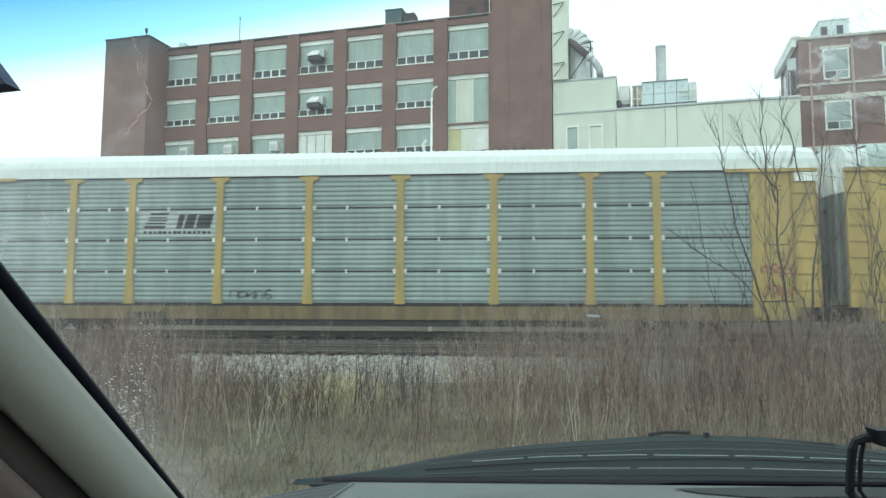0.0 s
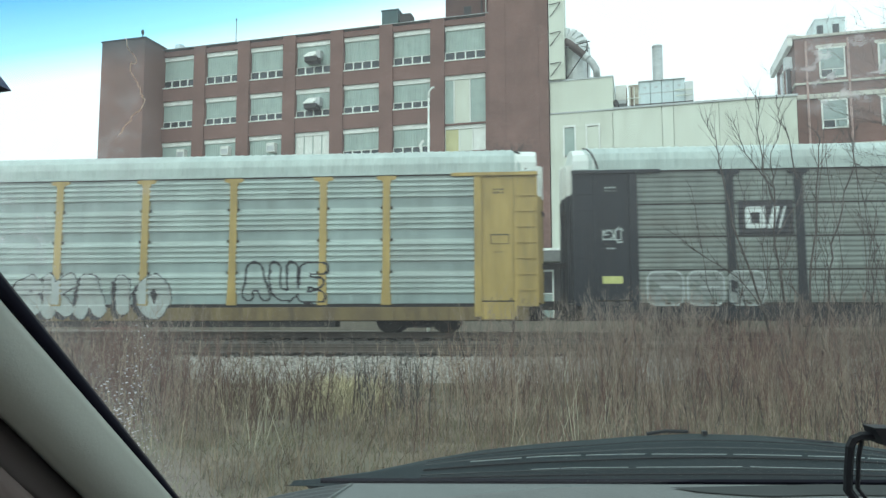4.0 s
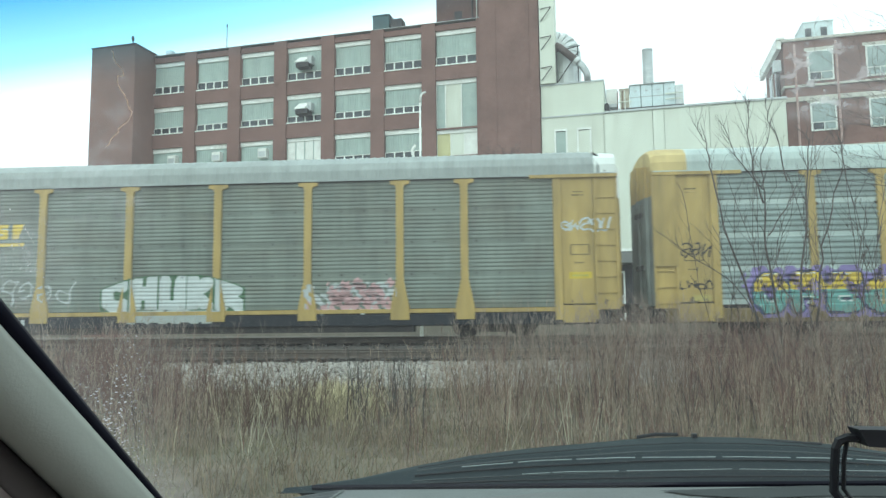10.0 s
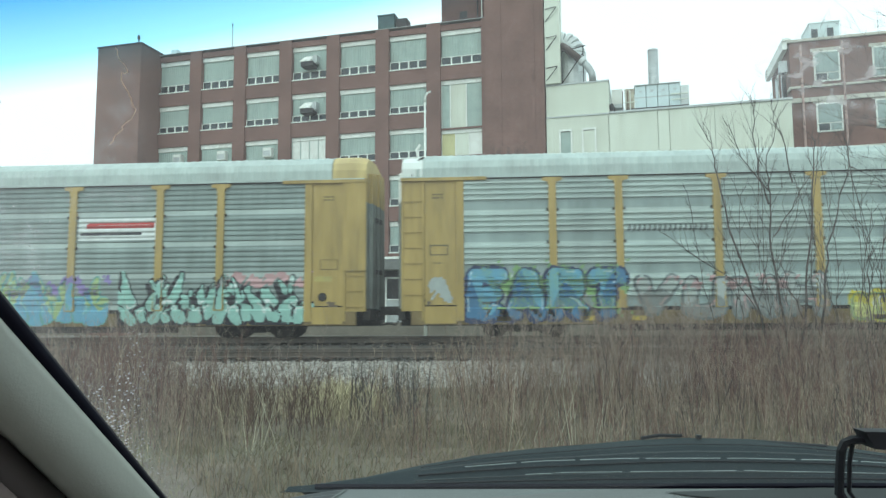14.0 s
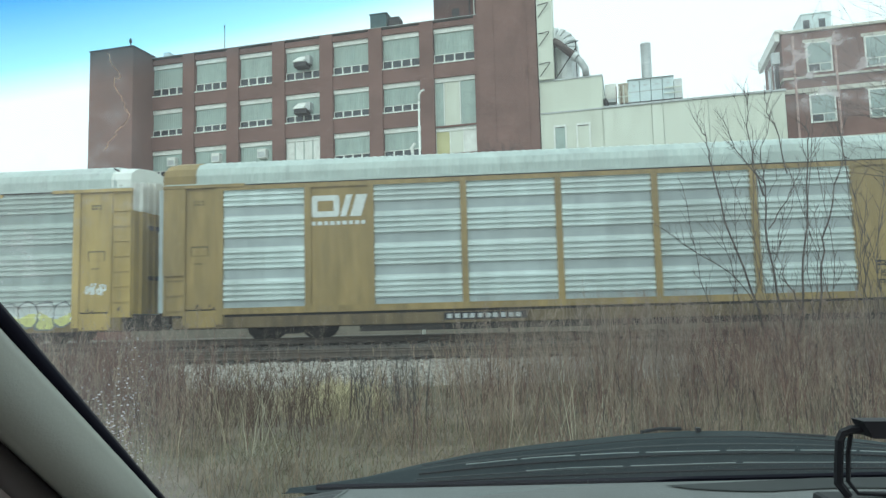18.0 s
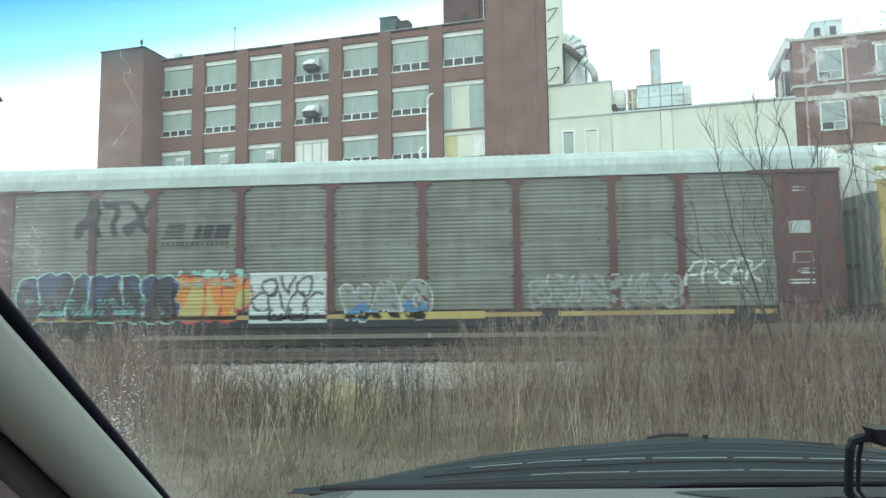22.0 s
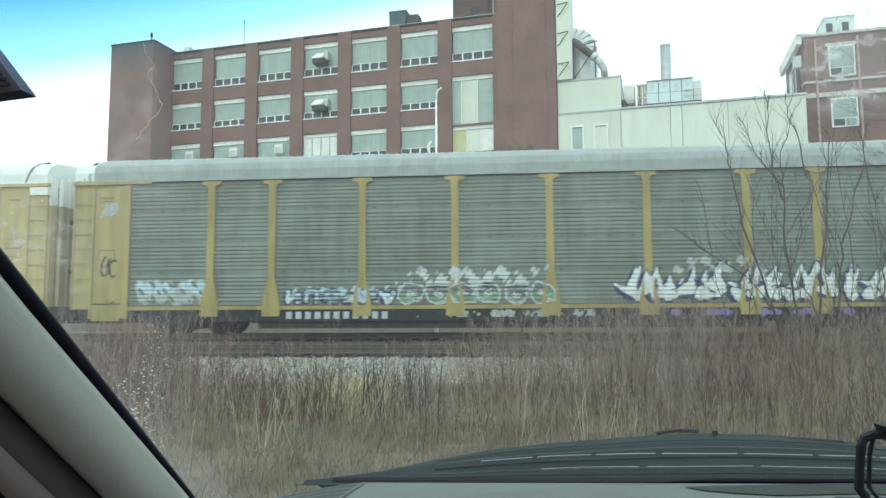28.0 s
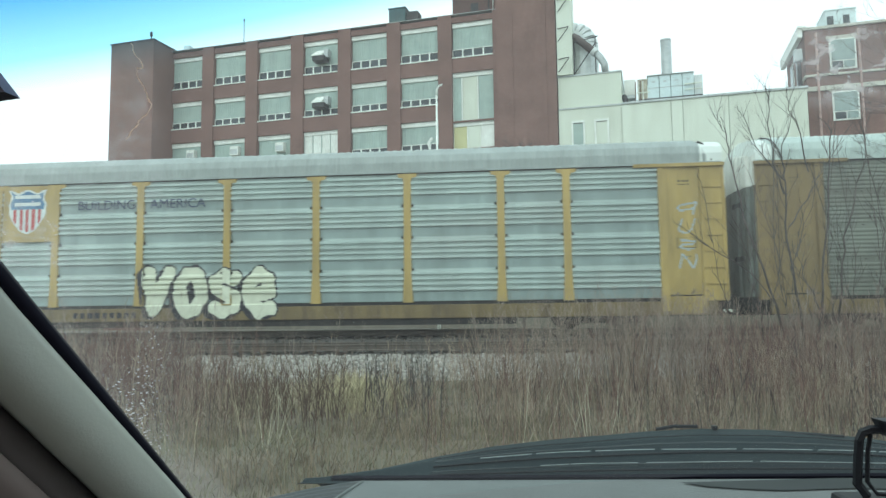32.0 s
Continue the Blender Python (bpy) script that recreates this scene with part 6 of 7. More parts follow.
glint = bpy.data.materials.new("crack_glint")
glint.use_nodes = True
gn, gk = glint.node_tree.nodes, glint.node_tree.links
scatter = gn.new("ShaderNodeBsdfTranslucent")
scatter.inputs[0].default_value = (0.85, 0.7, 0.6, 1)
gk.new(scatter.outputs[0], gn["Material Output"].inputs[0])
part("glass_crack", gg, glint, CAR, "pale crack in the windscreen")
HEAD = mat("headliner", (0.3, 0.3, 0.28), 0.9)
BODY = mat("dark_car_paint", (0.02, 0.024, 0.028), 0.35, var=0.1, dirt=(0.06, 0.055, 0.05), damt=0.4)
SEATC = mat("grey_seat_cloth", (0.09, 0.09, 0.088), 0.95, var=0.15, scale=40)
part("headliner", boxg(-0.60, 1.18, -1.55, 0.10, 0.295, 0.31, ch=0.006), HEAD, CAR, "grey headliner")
part("roof", Geo().sweep([(0.12, 0.312), (0.06, 0.335), (-0.3, 0.365), (-0.9, 0.37), (-1.4, 0.345), (-1.58, 0.312)][::-1], -0.62, 1.2), BODY, CAR)
part("bonnet", Geo().sweep([(1.22, -0.38), (1.22, -0.44), (2.2, -0.7), (2.28, -0.66), (2.1, -0.6), (1.7, -0.5)], -0.55, 1.18), BODY, CAR)
part("front_end", boxg(-0.6, 1.23, 2.12, 2.36, -1.1, -0.68, ch=0.06), BODY, CAR)
part("floor_pan", boxg(-0.6, 1.23, -2.2, 2.1, -1.15, -0.98, ch=0.03), BODY, CAR)
part("boot", Geo().sweep([(-2.35, -1.05), (-2.38, -0.45), (-2.2, -0.32), (-1.75, -0.29), (-1.7, -0.9)][::-1], -0.6, 1.23), BODY, CAR)
part("scuttle", boxg(-0.58, 1.2, 1.0, 1.21, -0.98, -0.36), BODY, CAR)
for x, sx in ((-0.62, 1), (1.25, -1)):
    xa, xb = sorted((x, x + sx * 0.07))
    part("front_wing", Geo().sweep([(1.1, -1.0), (2.2, -1.0), (2.25, -0.7), (1.9, -0.57), (1.1, -0.38)], xa, xb), BODY, CAR)
    part("door", boxg(xa, xb, -0.55, 1.08, -1.02, -0.34, ch=0.025), BODY, CAR)
    part("door", boxg(xa, xb, -1.45, -0.56, -1.02, -0.34, ch=0.025), BODY, CAR)
    part("rear_wing", boxg(xa, xb, -2.3, -1.46, -1.02, -0.31, ch=0.025), BODY, CAR)
    for y0, y1 in ((-0.55, -0.5), (-1.8, -1.5)):
        part("roof_pillar", Geo().tube([(x + sx * 0.035, y0, -0.34), (x + sx * 0.07, y1, 0.31)], 0.035, 8), BODY, CAR)
    for y in (-1.6, 1.5):
        wheel = part("wheel", Geo().tube([(x + sx * 0.02, y, -1.075), (x + sx * 0.2, y, -1.075)], 0.325, 20), SEAL, CAR)
        part("rim", Geo().tube([(x + sx * 0.012, y, -1.075), (x + sx * 0.1, y, -1.075)], 0.2, 16), SHINE_AND_RIM, wheel)
part("roof_pillar", Geo().tube([(1.2, 1.0, -0.33), (1.14, 0.1, 0.31)], 0.035, 8), BODY, CAR)
for x in (-0.24, 0.62):
    part("seat", boxg(x, x + 0.5, -0.42, 0.12, -0.78, -0.62, ch=0.05), SEATC, CAR)
    part("backrest", Geo().prism([(x, -0.65), (x + 0.5, -0.65), (x + 0.46, -0.12), (x + 0.04, -0.12)], -0.52, -0.40), SEATC, CAR)
part("rear_bench", boxg(-0.5, 1.12, -1.45, -0.95, -0.75, -0.6, ch=0.05), SEATC, CAR)
part("rear_backrest", boxg(-0.5, 1.12, -1.62, -1.47, -0.74, -0.2, ch=0.05), SEATC, CAR)

# ---------------------------------------------------------------- paint on the wagons
PAINTS = dict(white=(0.62, 0.65, 0.63), black=(0.02, 0.02, 0.025), grey=(0.42, 0.44, 0.44), red=(0.45, 0.035, 0.03), navy=(0.03, 0.045, 0.1),
              blue=(0.06, 0.17, 0.3), cyan=(0.16, 0.36, 0.40), teal=(0.12, 0.31, 0.28), green=(0.14, 0.34, 0.17), lime=(0.3, 0.4, 0.18),
              yellow=(0.55, 0.47, 0.06), lemon=(0.55, 0.55, 0.2), orange=(0.55, 0.2, 0.04), purple=(0.22, 0.17, 0.38), mauve=(0.36, 0.27, 0.38),
              cream=(0.62, 0.63, 0.5), pink=(0.5, 0.3, 0.3), paleblue=(0.42, 0.55, 0.62), gold=(0.6, 0.42, 0.05), dkgreen=(0.05, 0.12, 0.06), ashgrey=(0.36, 0.39, 0.37), mint=(0.27, 0.47, 0.41), sky=(0.13, 0.33, 0.45), olive=(0.36, 0.38, 0.1), leaf=(0.21, 0.36, 0.15), moss=(0.16, 0.25, 0.165), rust=(0.3, 0.13, 0.07), dimwhite=(0.48, 0.52, 0.51), faint=(0.215, 0.23, 0.22), stencil=(0.13, 0.1, 0.045), slate=(0.13, 0.15, 0.15), grime=(0.13, 0.095, 0.06), ochre=(0.36, 0.25, 0.088), amber=(0.42, 0.34, 0.11))


def ink(c):
    return mat("paint_" + c, PAINTS[c], 0.6, var=0.14, scale=5, dirt=tuple(0.6 * x + 0.05 for x in PAINTS[c]), dscale=2.5, damt=0.4, spec=0.3)


def paint(wi, name, x0, x1, z0, z1, fn, colours, label="", dx=0.045, flat=None):
    """Paint that follows the ribs and posts of a wagon's near side. fn gives a colour number, or -1, over x and z."""
    w, st = WAGONS[wi][0], STYLES[wi]
    pr = rib_profile(st["prof"])
    zz = sorted(set([z0, z1] + [p[0] for p in pr if z0 < p[0] < z1] + list(np.arange(z0, z1, 0.045))))
    zz = np.array([zz[0]] + [b for a, b in zip(zz, zz[1:]) if b - a > 0.004])
    pz = np.array([p[0] for p in pr])
    pd = np.array([min(p[1], 0.0) for p in pr])
    xs = np.arange(x0, x1 + dx * 0.5, dx)
    front = np.interp(zz, pz, pd) + PANEL_Y - 0.007
    front = np.where(zz < 0.88, NEAR_FACE + 0.012, front)
    xm, zm = np.meshgrid((xs[1:] + xs[:-1]) / 2, (zz[1:] + zz[:-1]) / 2)
    idx = fn(xm, zm)
    gg = Geo()
    pc = np.array(POSTS)
    for j, i in zip(*np.nonzero(idx >= 0)):
        a, b, c, d = xs[i], xs[i + 1], zz[j], zz[j + 1]
        m = (a + b) / 2
        if np.abs(pc - m).min() < 0.13 and c > 0.86:
            ya = yb = NEAR_FACE - 0.027
        elif st.get("solid") and (POSTS[0] < m < POSTS[1] or POSTS[6] < m < POSTS[7]):
            ya = yb = PANEL_Y - 0.044
        elif abs(m) > HALF - END_W:
            ya = yb = PANEL_Y - 0.028
        else:
            ya, yb = front[j], front[j + 1]
        if flat is not None:
            ya = yb = flat
        k = len(gg.v)
        gg.v += [(a, ya, c), (b, ya, c), (b, yb, d), (a, yb, d)]
        gg.f.append((k, k + 1, k + 2, k + 3))
        gg.m.append(int(idx[j, i]))
    if gg.f:
        return part(name, gg, [ink(c) for c in colours], w, label)


def seg_dist(x, z, a, b):
    ax, az = a
    bx, bz = b
    vx, vz = bx - ax, bz - az
    t = np.clip(((x - ax) * vx + (z - az) * vz) / (vx * vx + vz * vz + 1e-9), 0, 1)
    return np.hypot(x - ax - t * vx, z - az - t * vz)


GLYPHS = dict(V="-1,1 -.1,-1 1,1", O="-1,.4 -.4,1 .4,1 1,.4 1,-.4 .4,-1 -.4,-1 -1,-.4 -1,.4", S="1,.8 .1,1 -.9,.7 -.7,.2 .8,-.2 .9,-.7 -.2,-1 -1,-.8",
              E="1,1 -1,1 -1,-1 1,-1|-1,0 .6,0", C="1,.8 0,1 -1,.5 -1,-.5 0,-1 1,-.8", H="-1,1 -1,-1|1,1 1,-1|-1,0 1,0", U="-1,1 -1,-.7 -.4,-1 .4,-1 1,-.7 1,1",
              K="-1,1 -1,-1|1,1 -.8,0 1,-1", R="-1,-1 -1,1 .7,.9 .8,.2 -.8,0 1,-1", A="-1,-1 -.2,1 .2,1 1,-1|-.5,-.3 .5,-.3", T="-1,1 1,1|0,1 0,-1",
              P="-1,-1 -1,1 .6,1 1,.5 .6,0 -.9,0", G="1,.7 .2,1 -.9,.6 -1,-.5 -.1,-1 .9,-.7 .9,-.1 .1,-.1", N="-1,-1 -1,1 1,-1 1,1", X="-1,1 1,-1|1,1 -1,-1",
              M="-1,-1 -.8,1 0,-.2 .8,1 1,-1", e="1,-.8 0,-1 -1,-.3 -1,.4 0,1 .9,.6 .8,0 -.8,-.1", L="-1,1 -1,-1 1,-1", W="-1,1 -.6,-1 0,.3 .6,-1 1,1", I="0,1 0,-1", Z="-1,1 1,1 -1,-1 1,-1")


def letter(ch, cx, cz, hw, hh, lean=0.0):
    """The strokes of one letter, as lines of points."""
    out = []
    for stroke in GLYPHS[ch].split("|"):
        pts = [tuple(float(v) for v in q.split(",")) for q in stroke.split()]
        out.append([(cx + hw * u + lean * hh * v, cz + hh * v) for u, v in pts])
    return out


def blobs(x0, x1, z0, z1, n, seed, fat=0.2, wild=0.0, word=""):
    """Distance field of n fat letters side by side, and the number of the nearest one; without a word the letters are jumbled shapes."""
    r = random.Random(seed)
    w, h = (x1 - x0) / n, z1 - z0
    shapes = []
    for i in range(n):
        cx, cz = x0 + w * (i + 0.5), (z0 + z1) / 2 + r.uniform(-0.05, 0.05) * h
        ch = word[i] if word else r.choice("SEKARNUPG")
        hw, hh = w * (0.30 if word else 0.33), h * (0.5 - fat) * r.uniform(0.92, 1.06)
        if not word:
            hw, hh = hw * r.choice((-1, 1, -0.8)), hh * r.choice((-1, -0.9, 1))
        pts = letter(ch, cx, cz, hw, hh, r.uniform(-0.12, 0.12) * (3 if ch == "I" else 1))
        if wild >= 0.1 and not word:
            pts = []
            for _ in range(3):
                a = radians(r.choice((62, 75, 105, 118, 20, 160)) + r.uniform(-9, 9))
                ln, sx, sz = h * r.uniform(0.5, 0.85), cx + r.uniform(-0.4, 0.4) * w, z0 + h * r.uniform(0.12, 0.35)
                pts.append([(sx, sz), (sx + ln * math.cos(a), sz + ln * math.sin(a))])
        elif wild:
            pts = [[(u + r.uniform(-1, 1) * wild * h, v + r.uniform(-1, 1) * wild * h) for u, v in q] for q in pts]
        shapes.append(pts)

    def field(x, z):
        best, who, second = np.full(x.shape, 9.0), np.zeros(x.shape, int), np.full(x.shape, 9.0)
        for i, pts in enumerate(shapes):
            mine = np.full(x.shape, 9.0)
            for line in pts:
                for a, b in zip(line, line[1:]):
                    q = seg_dist(x, z, a, b)
                    if wild >= 0.1 and not word:
                        q = q + 0.75 * fat * h * np.clip(((x - a[0]) * (b[0] - a[0]) + (z - a[1]) * (b[1] - a[1])) / ((b[0] - a[0]) ** 2 + (b[1] - a[1]) ** 2), 0, 1)
                    mine = np.minimum(mine, q)
            second = np.where(mine < best, best, np.minimum(second, mine))
            who = np.where(mine < best, i, who)
            best = np.minimum(best, mine)
        return np.maximum(best - fat * h, -(second - best) * 0.5), who
    return field


def piece(wi, x0, x1, z0, z1, n, seed, fill, line, back=None, fat=0.17, wild=0.0, edge=0.05, fade=0.0, label="spray-painted lettering", word="", shade=0.075, split=0.5, wave=0.16, glint="white", rag=0.07, open_fill=False):
    """A graffiti piece: outlined letters in two tones with glints and a cast shade, on an optional ragged cloud."""
    h = z1 - z0
    n = len(word) or n
    f = blobs(x0, x1, z0, z1, n, seed, fat * 0.86, wild, word)
    cols = [line, fill[0], fill[-1], back or fill[0], glint]
    ph = seed * 1.7
    bold = PAINTS[line] != PAINTS["ashgrey"]

    def fn(x, z):
        d, who = f(x, z)
        d = d + 0.02 * h * np.sin(x * 11 + ph) * np.sin(z * 9 + ph)
        two = (z - z0) / h + wave * np.sin(x * 4.1 + ph) + 0.5 * wave * np.sin(who * 2.3 + ph) > split
        inside = np.where(two, 1, 2)
        o = np.where(d < -edge * 0.45, -1 if open_fill else inside, np.where(d < edge * 0.55, 0, -1))
        if bold and not open_fill:
            o = np.where((d < -edge) & (d > -edge - 0.03) & (np.sin(x * 6 + ph) + np.sin(z * 8) > 0.7), 4, o)
        if shade:
            ds, _ = f(x + shade, z + shade * 0.8)
            o = np.where((o < 0) & (ds < 0) & (d > 0), 0, o)
        if back:
            ragged = edge + rag * h * (1 + np.sin(x * 7 + ph) * np.sin(z * 6 + ph) + 0.5 * np.sin(x * 17))
            o = np.where((o < 0) & (d < ragged), 3, o)
        if fade:
            q = np.sin(x * 9.1 + ph) * np.sin(z * 13.7 + ph) + 0.6 * np.sin(x * 23 + z * 17)
            o = np.where(q < fade * 2 - 1.4, -1, o)
        return o
    return paint(wi, "graffiti", x0 - 0.3, x1 + 0.3, max(0.40, z0 - 0.12), z1 + 0.22, fn, cols, label, 0.03)


def block_piece(wi, x0, x1, z0, z1, word, fill, gap, seed, label="pale block lettering", arch=0.3, round_top=0.0, thin=0.05, counters=True):
    """Letters that fill a solid shape, parted by thin gaps and dark counters."""
    n = len(word)
    w, h, ph = (x1 - x0) / n, z1 - z0, seed * 1.3
    f = blobs(x0, x1, z0, z1, n, seed, 0.155, 0.0, word)

    def fn(x, z):
        u = (x - (x0 + x1) / 2) / ((x1 - x0) / 2)
        top = z1 - arch * h * np.abs(u) ** 2.5 - round_top * h * np.abs(np.mod((x - x0) / w, 1) * 2 - 1) ** 3
        low = z0 + 0.12 * h * (1 - u * u) * (arch > 0)
        d, _ = f(x, z)
        seam = np.abs(np.mod((x - x0) / w + 0.5, 1) - 0.5) * w < thin * 0.5
        o = np.where((np.abs(u) < 1) & (z < top) & (z > low), np.where(((d > 0.03) & counters) | seam, 1, 0), -1)
        rim = (np.abs(u) < 1.02) & (z < top + 0.04) & (z > low - 0.03) & (o < 0)
        return np.where(rim, 1, np.where((o == 0) & (np.sin(x * 3 + ph) * np.sin(z * 7) > 0.82), 2, o))
    return paint(wi, "graffiti", x0 - 0.1, x1 + 0.1, max(0.40, z0 - 0.1), z1 + 0.1, fn, [fill[0], gap, fill[-1]], label, 0.03)


def tile_piece(wi, x0, x1, z0, z1, n, fill, line, label, rim=0.06, seed=1, wear=0.75):
    """Rounded painted boxes with a sprayed outline, worn through in places."""
    w = (x1 - x0) / n

    def fn(x, z):
        k = np.clip(((x - x0) / w).astype(int), 0, n - 1)
        cx, hw, hh, r = x0 + w * (k + 0.5), w * 0.47, (z1 - z0) / 2, 0.28
        qx, qz = np.abs(x - cx) - hw + r, np.abs(z - (z0 + z1) / 2) - hh + r
        d = np.hypot(np.maximum(qx, 0), np.maximum(qz, 0)) + np.minimum(np.maximum(qx, qz), 0) - r
        inner = (np.abs(z - z0 - 0.55 * (z1 - z0)) < 0.04) & (np.abs(x - cx - 0.1 * w) < 0.25 * w)
        worn = np.sin(x * 5.3 + seed) * np.sin(z * 8.1 + seed) + 0.5 * np.sin(x * 19 + z * 23) < -wear
        return np.where(d > 0, -1, np.where((d > -rim) | inner, 1, np.where(worn, -1, 0)))
    return paint(wi, "graffiti", x0, x1, z0, z1, fn, [fill, line], label, 0.03)


def scrawl(wi, x0, x1, z0, z1, n, seed, colour, width=0.035, label="sprayed scrawl", word="", lean=0.15):
    """Loose handwriting in single strokes."""
    r = random.Random(seed)
    n = len(word) or n
    w, h = (x1 - x0) / n, z1 - z0
    lines = []
    for i in range(n):
        ch = word[i] if word else r.choice("SeCUPGMNLO")
        hh = h * r.uniform(0.34, 0.48)
        hw = w * 0.42
        if not word:
            hw, hh = hw * r.choice((-1.15, -0.8, 0.9)), hh * r.choice((-1, -0.7, 1))
        lines += letter(ch, x0 + w * (i + 0.5), z0 + h * 0.5 + r.uniform(-0.06, 0.06) * h, hw, hh, lean + r.uniform(-0.2, 0.2))

    def fn(x, z):
        best = np.full(x.shape, 9.0)
        xx, zz = x + 0.05 * h * np.sin(z * 9 + seed), z + 0.06 * h * np.sin(x * 7 + seed)
        for line in lines:
            for a, b in zip(line, line[1:]):
                best = np.minimum(best, seg_dist(xx, zz, a, b))
        return np.where(best < width, 0, -1)
    return paint(wi, "scrawl", x0 - 0.1, x1 + 0.1, z0, z1, fn, [colour], label, 0.025)


def haze_patch(wi, x0, x1, z0, z1, colour, seed, cover=0.5, label="patch of sprayed paint"):
    """A ragged cloud of thin paint."""
    def fn(x, z):
        u, v = (x - x0) / (x1 - x0) * 2 - 1, (z - z0) / (z1 - z0) * 2 - 1
        q = np.sin(x * 5 + seed) * np.sin(z * 7 + seed * 2) + 0.6 * np.sin(x * 13 + z * 5 + seed) + 0.4 * np.sin(x * 31 - z * 23)
        return np.where(q * 0.35 + cover > np.maximum(np.abs(u) ** 3, np.abs(v) ** 3), 0, -1)
    return paint(wi, "paint_patch", x0, x1, z0, z1, fn, [colour], label, 0.035)


def marks(wi, name, rects, colours, label=""):
    """Plain painted bars and blocks: x0, x1, z0, z1, colour number, slant."""
    def fn(x, z):
        o = np.full(x.shape, -1)
        for a, b, c, d, k, s in rects:
            sx = x - s * (z - c)
            o = np.where((sx > a) & (sx < b) & (z > c) & (z < d), k, o)
        return o
    x0, x1 = min(q[0] + min(0, q[5] * (q[3] - q[2])) for q in rects), max(q[1] + max(0, q[5] * (q[3] - q[2])) for q in rects)
    z0, z1 = min(q[2] for q in rects), max(q[3] for q in rects)
    return paint(wi, name, x0 - 0.03, x1 + 0.03, z0 - 0.01, z1 + 0.01, fn, colours, label, 0.03)


def bars(x0, x1, z0, z1, n, k, gap=0.35):
    w = (x1 - x0) / n
    return [(x0 + i * w, x0 + (i + 1 - gap) * w, z0, z1, k, 0) for i in range(n)]


def swoosh_logo(wi, x, z, dark, pale=None):
    """Slanting stripes beside a dark emblem, on a paler strip."""
    r = [(x - 0.1, x + 2.45, z - 0.1, z + 0.72, 1, 0)] if pale else []
    for i in range(5):
        r.append((x + 0.05 + 0.05 * i, x + 0.75 + 0.02 * i, z + 0.18 + 0.1 * i, z + 0.235 + 0.1 * i, 0, 0.3))
    r += [(x + 1.1, x + 1.3, z + 0.16, z + 0.62, 0, 0.25), (x + 1.36, x + 1.68, z + 0.16, z + 0.62, 0, 0.25), (x + 1.74, x + 2.22, z + 0.16, z + 0.62, 0, 0.25)]
    r += bars(x + 0.05, x + 2.3, z - 0.02, z + 0.07, 14, 0)
    marks(wi, "painted_emblem", r, [dark, pale or dark], "dark painted railway emblem")


def worm_logo(wi, x0, x1, z0, z1, colour, back=None, pad=0.2):
    """A bent band emblem."""
    m, w = (x0 + x1) / 2, 0.085 * (z1 - z0) + 0.025
    line = [(m - 0.1, z1 - w), (x0 + w, z1 - w), (x0 + w, z0 + w), (m - 0.1, z0 + w), (m - 0.1, z1 - w)]

    def fn(x, z):
        best = np.full(x.shape, 9.0)
        for a, b in zip(line, line[1:]):
            best = np.minimum(best, seg_dist(x, z, a, b))
        sl = x - 0.3 * (z - z0)
        best = np.where((z > z0) & (z < z1) & (sl > m + 0.02) & (sl < x1 - 0.2) & (np.abs(sl - m - 0.27) > 0.06), 0, best)
        return np.where(best < w, 0, 1 if back else -1)
    p = pad if back else 0
    paint(wi, "painted_emblem", x0 - p, x1 + p, z0 - p, z1 + p, fn, [colour, back or colour], "bent-band railway emblem", 0.03)


# first wagon
swoosh_logo(0, -6.85, 3.08, "black", "ashgrey")
scrawl(0, -3.9, -2.55, 0.95, 1.35, 5, 3, "black", 0.018)
marks(0, "stencilled_number", bars(-7.15, -5.9, 0.42, 0.6, 8, 0), ["black"])
marks(0, "data_plate", [(7.0, 7.5, 0.45, 0.62, 0, 0), (7.05, 7.45, 0.49, 0.58, 1, 0)], ["black", "grey"])
scrawl(0, 12.15, 13.0, 1.75, 2.1, 4, 4, "rust", 0.035, "faded red scrawl")
scrawl(0, 12.15, 13.0, 1.05, 1.45, 4, 5, "rust", 0.03, "faded red scrawl")
# second
swoosh_logo(1, -6.8, 3.05, "black")
piece(1, -2.9, 2.3, 0.46, 1.85, 5, 21, ("ashgrey", "ashgrey"), "black", fat=0.2, wild=0.03, word="SKAIO", shade=0.13, edge=0.035, glint="dimwhite")
piece(1, 4.6, 7.35, 0.92, 2.15, 3, 22, ("ashgrey", "grey"), "black", fat=0.16, word="AUE", open_fill=True, shade=0, edge=0.06)
marks(1, "stencilled_number", [(-6.6, -4.3, 0.48, 0.72, 0, 0)] + bars(-6.4, -4.5, 0.55, 0.66, 10, 1, 0.5), ["black", "ashgrey"])
# third
worm_logo(2, -8.75, -7.55, 3.08, 3.72, "white", "black")
block_piece(2, -4.1, 0.1, 0.86, 1.86, "SEGUNS", ("dimwhite", "ashgrey"), "faint", 31, "pale grey sprayed block letters", 0.0, 0.2, 0.05)
haze_patch(2, -4.65, -4.1, 0.85, 1.5, "yellow", 3, 0.7)
haze_patch(2, 0.1, 0.75, 0.9, 1.6, "lemon", 5, 0.7)
haze_patch(2, -4.9, -4.3, 1.3, 1.6, "dimwhite", 6, 0.6)
haze_patch(2, 1.2, 1.95, 0.62, 1.75, "blue", 7, 0.9, "blue sprayed cloud")
haze_patch(2, 4.9, 6.1, 0.95, 1.85, "blue", 8, 0.55, "blue sprayed cloud")
piece(2, 1.7, 5.3, 0.78, 1.78, 9, 32, ("olive", "olive"), "dkgreen", "blue", fat=0.3, word="IIUIIIPI", shade=0, edge=0.03, glint="lemon", rag=0.02)
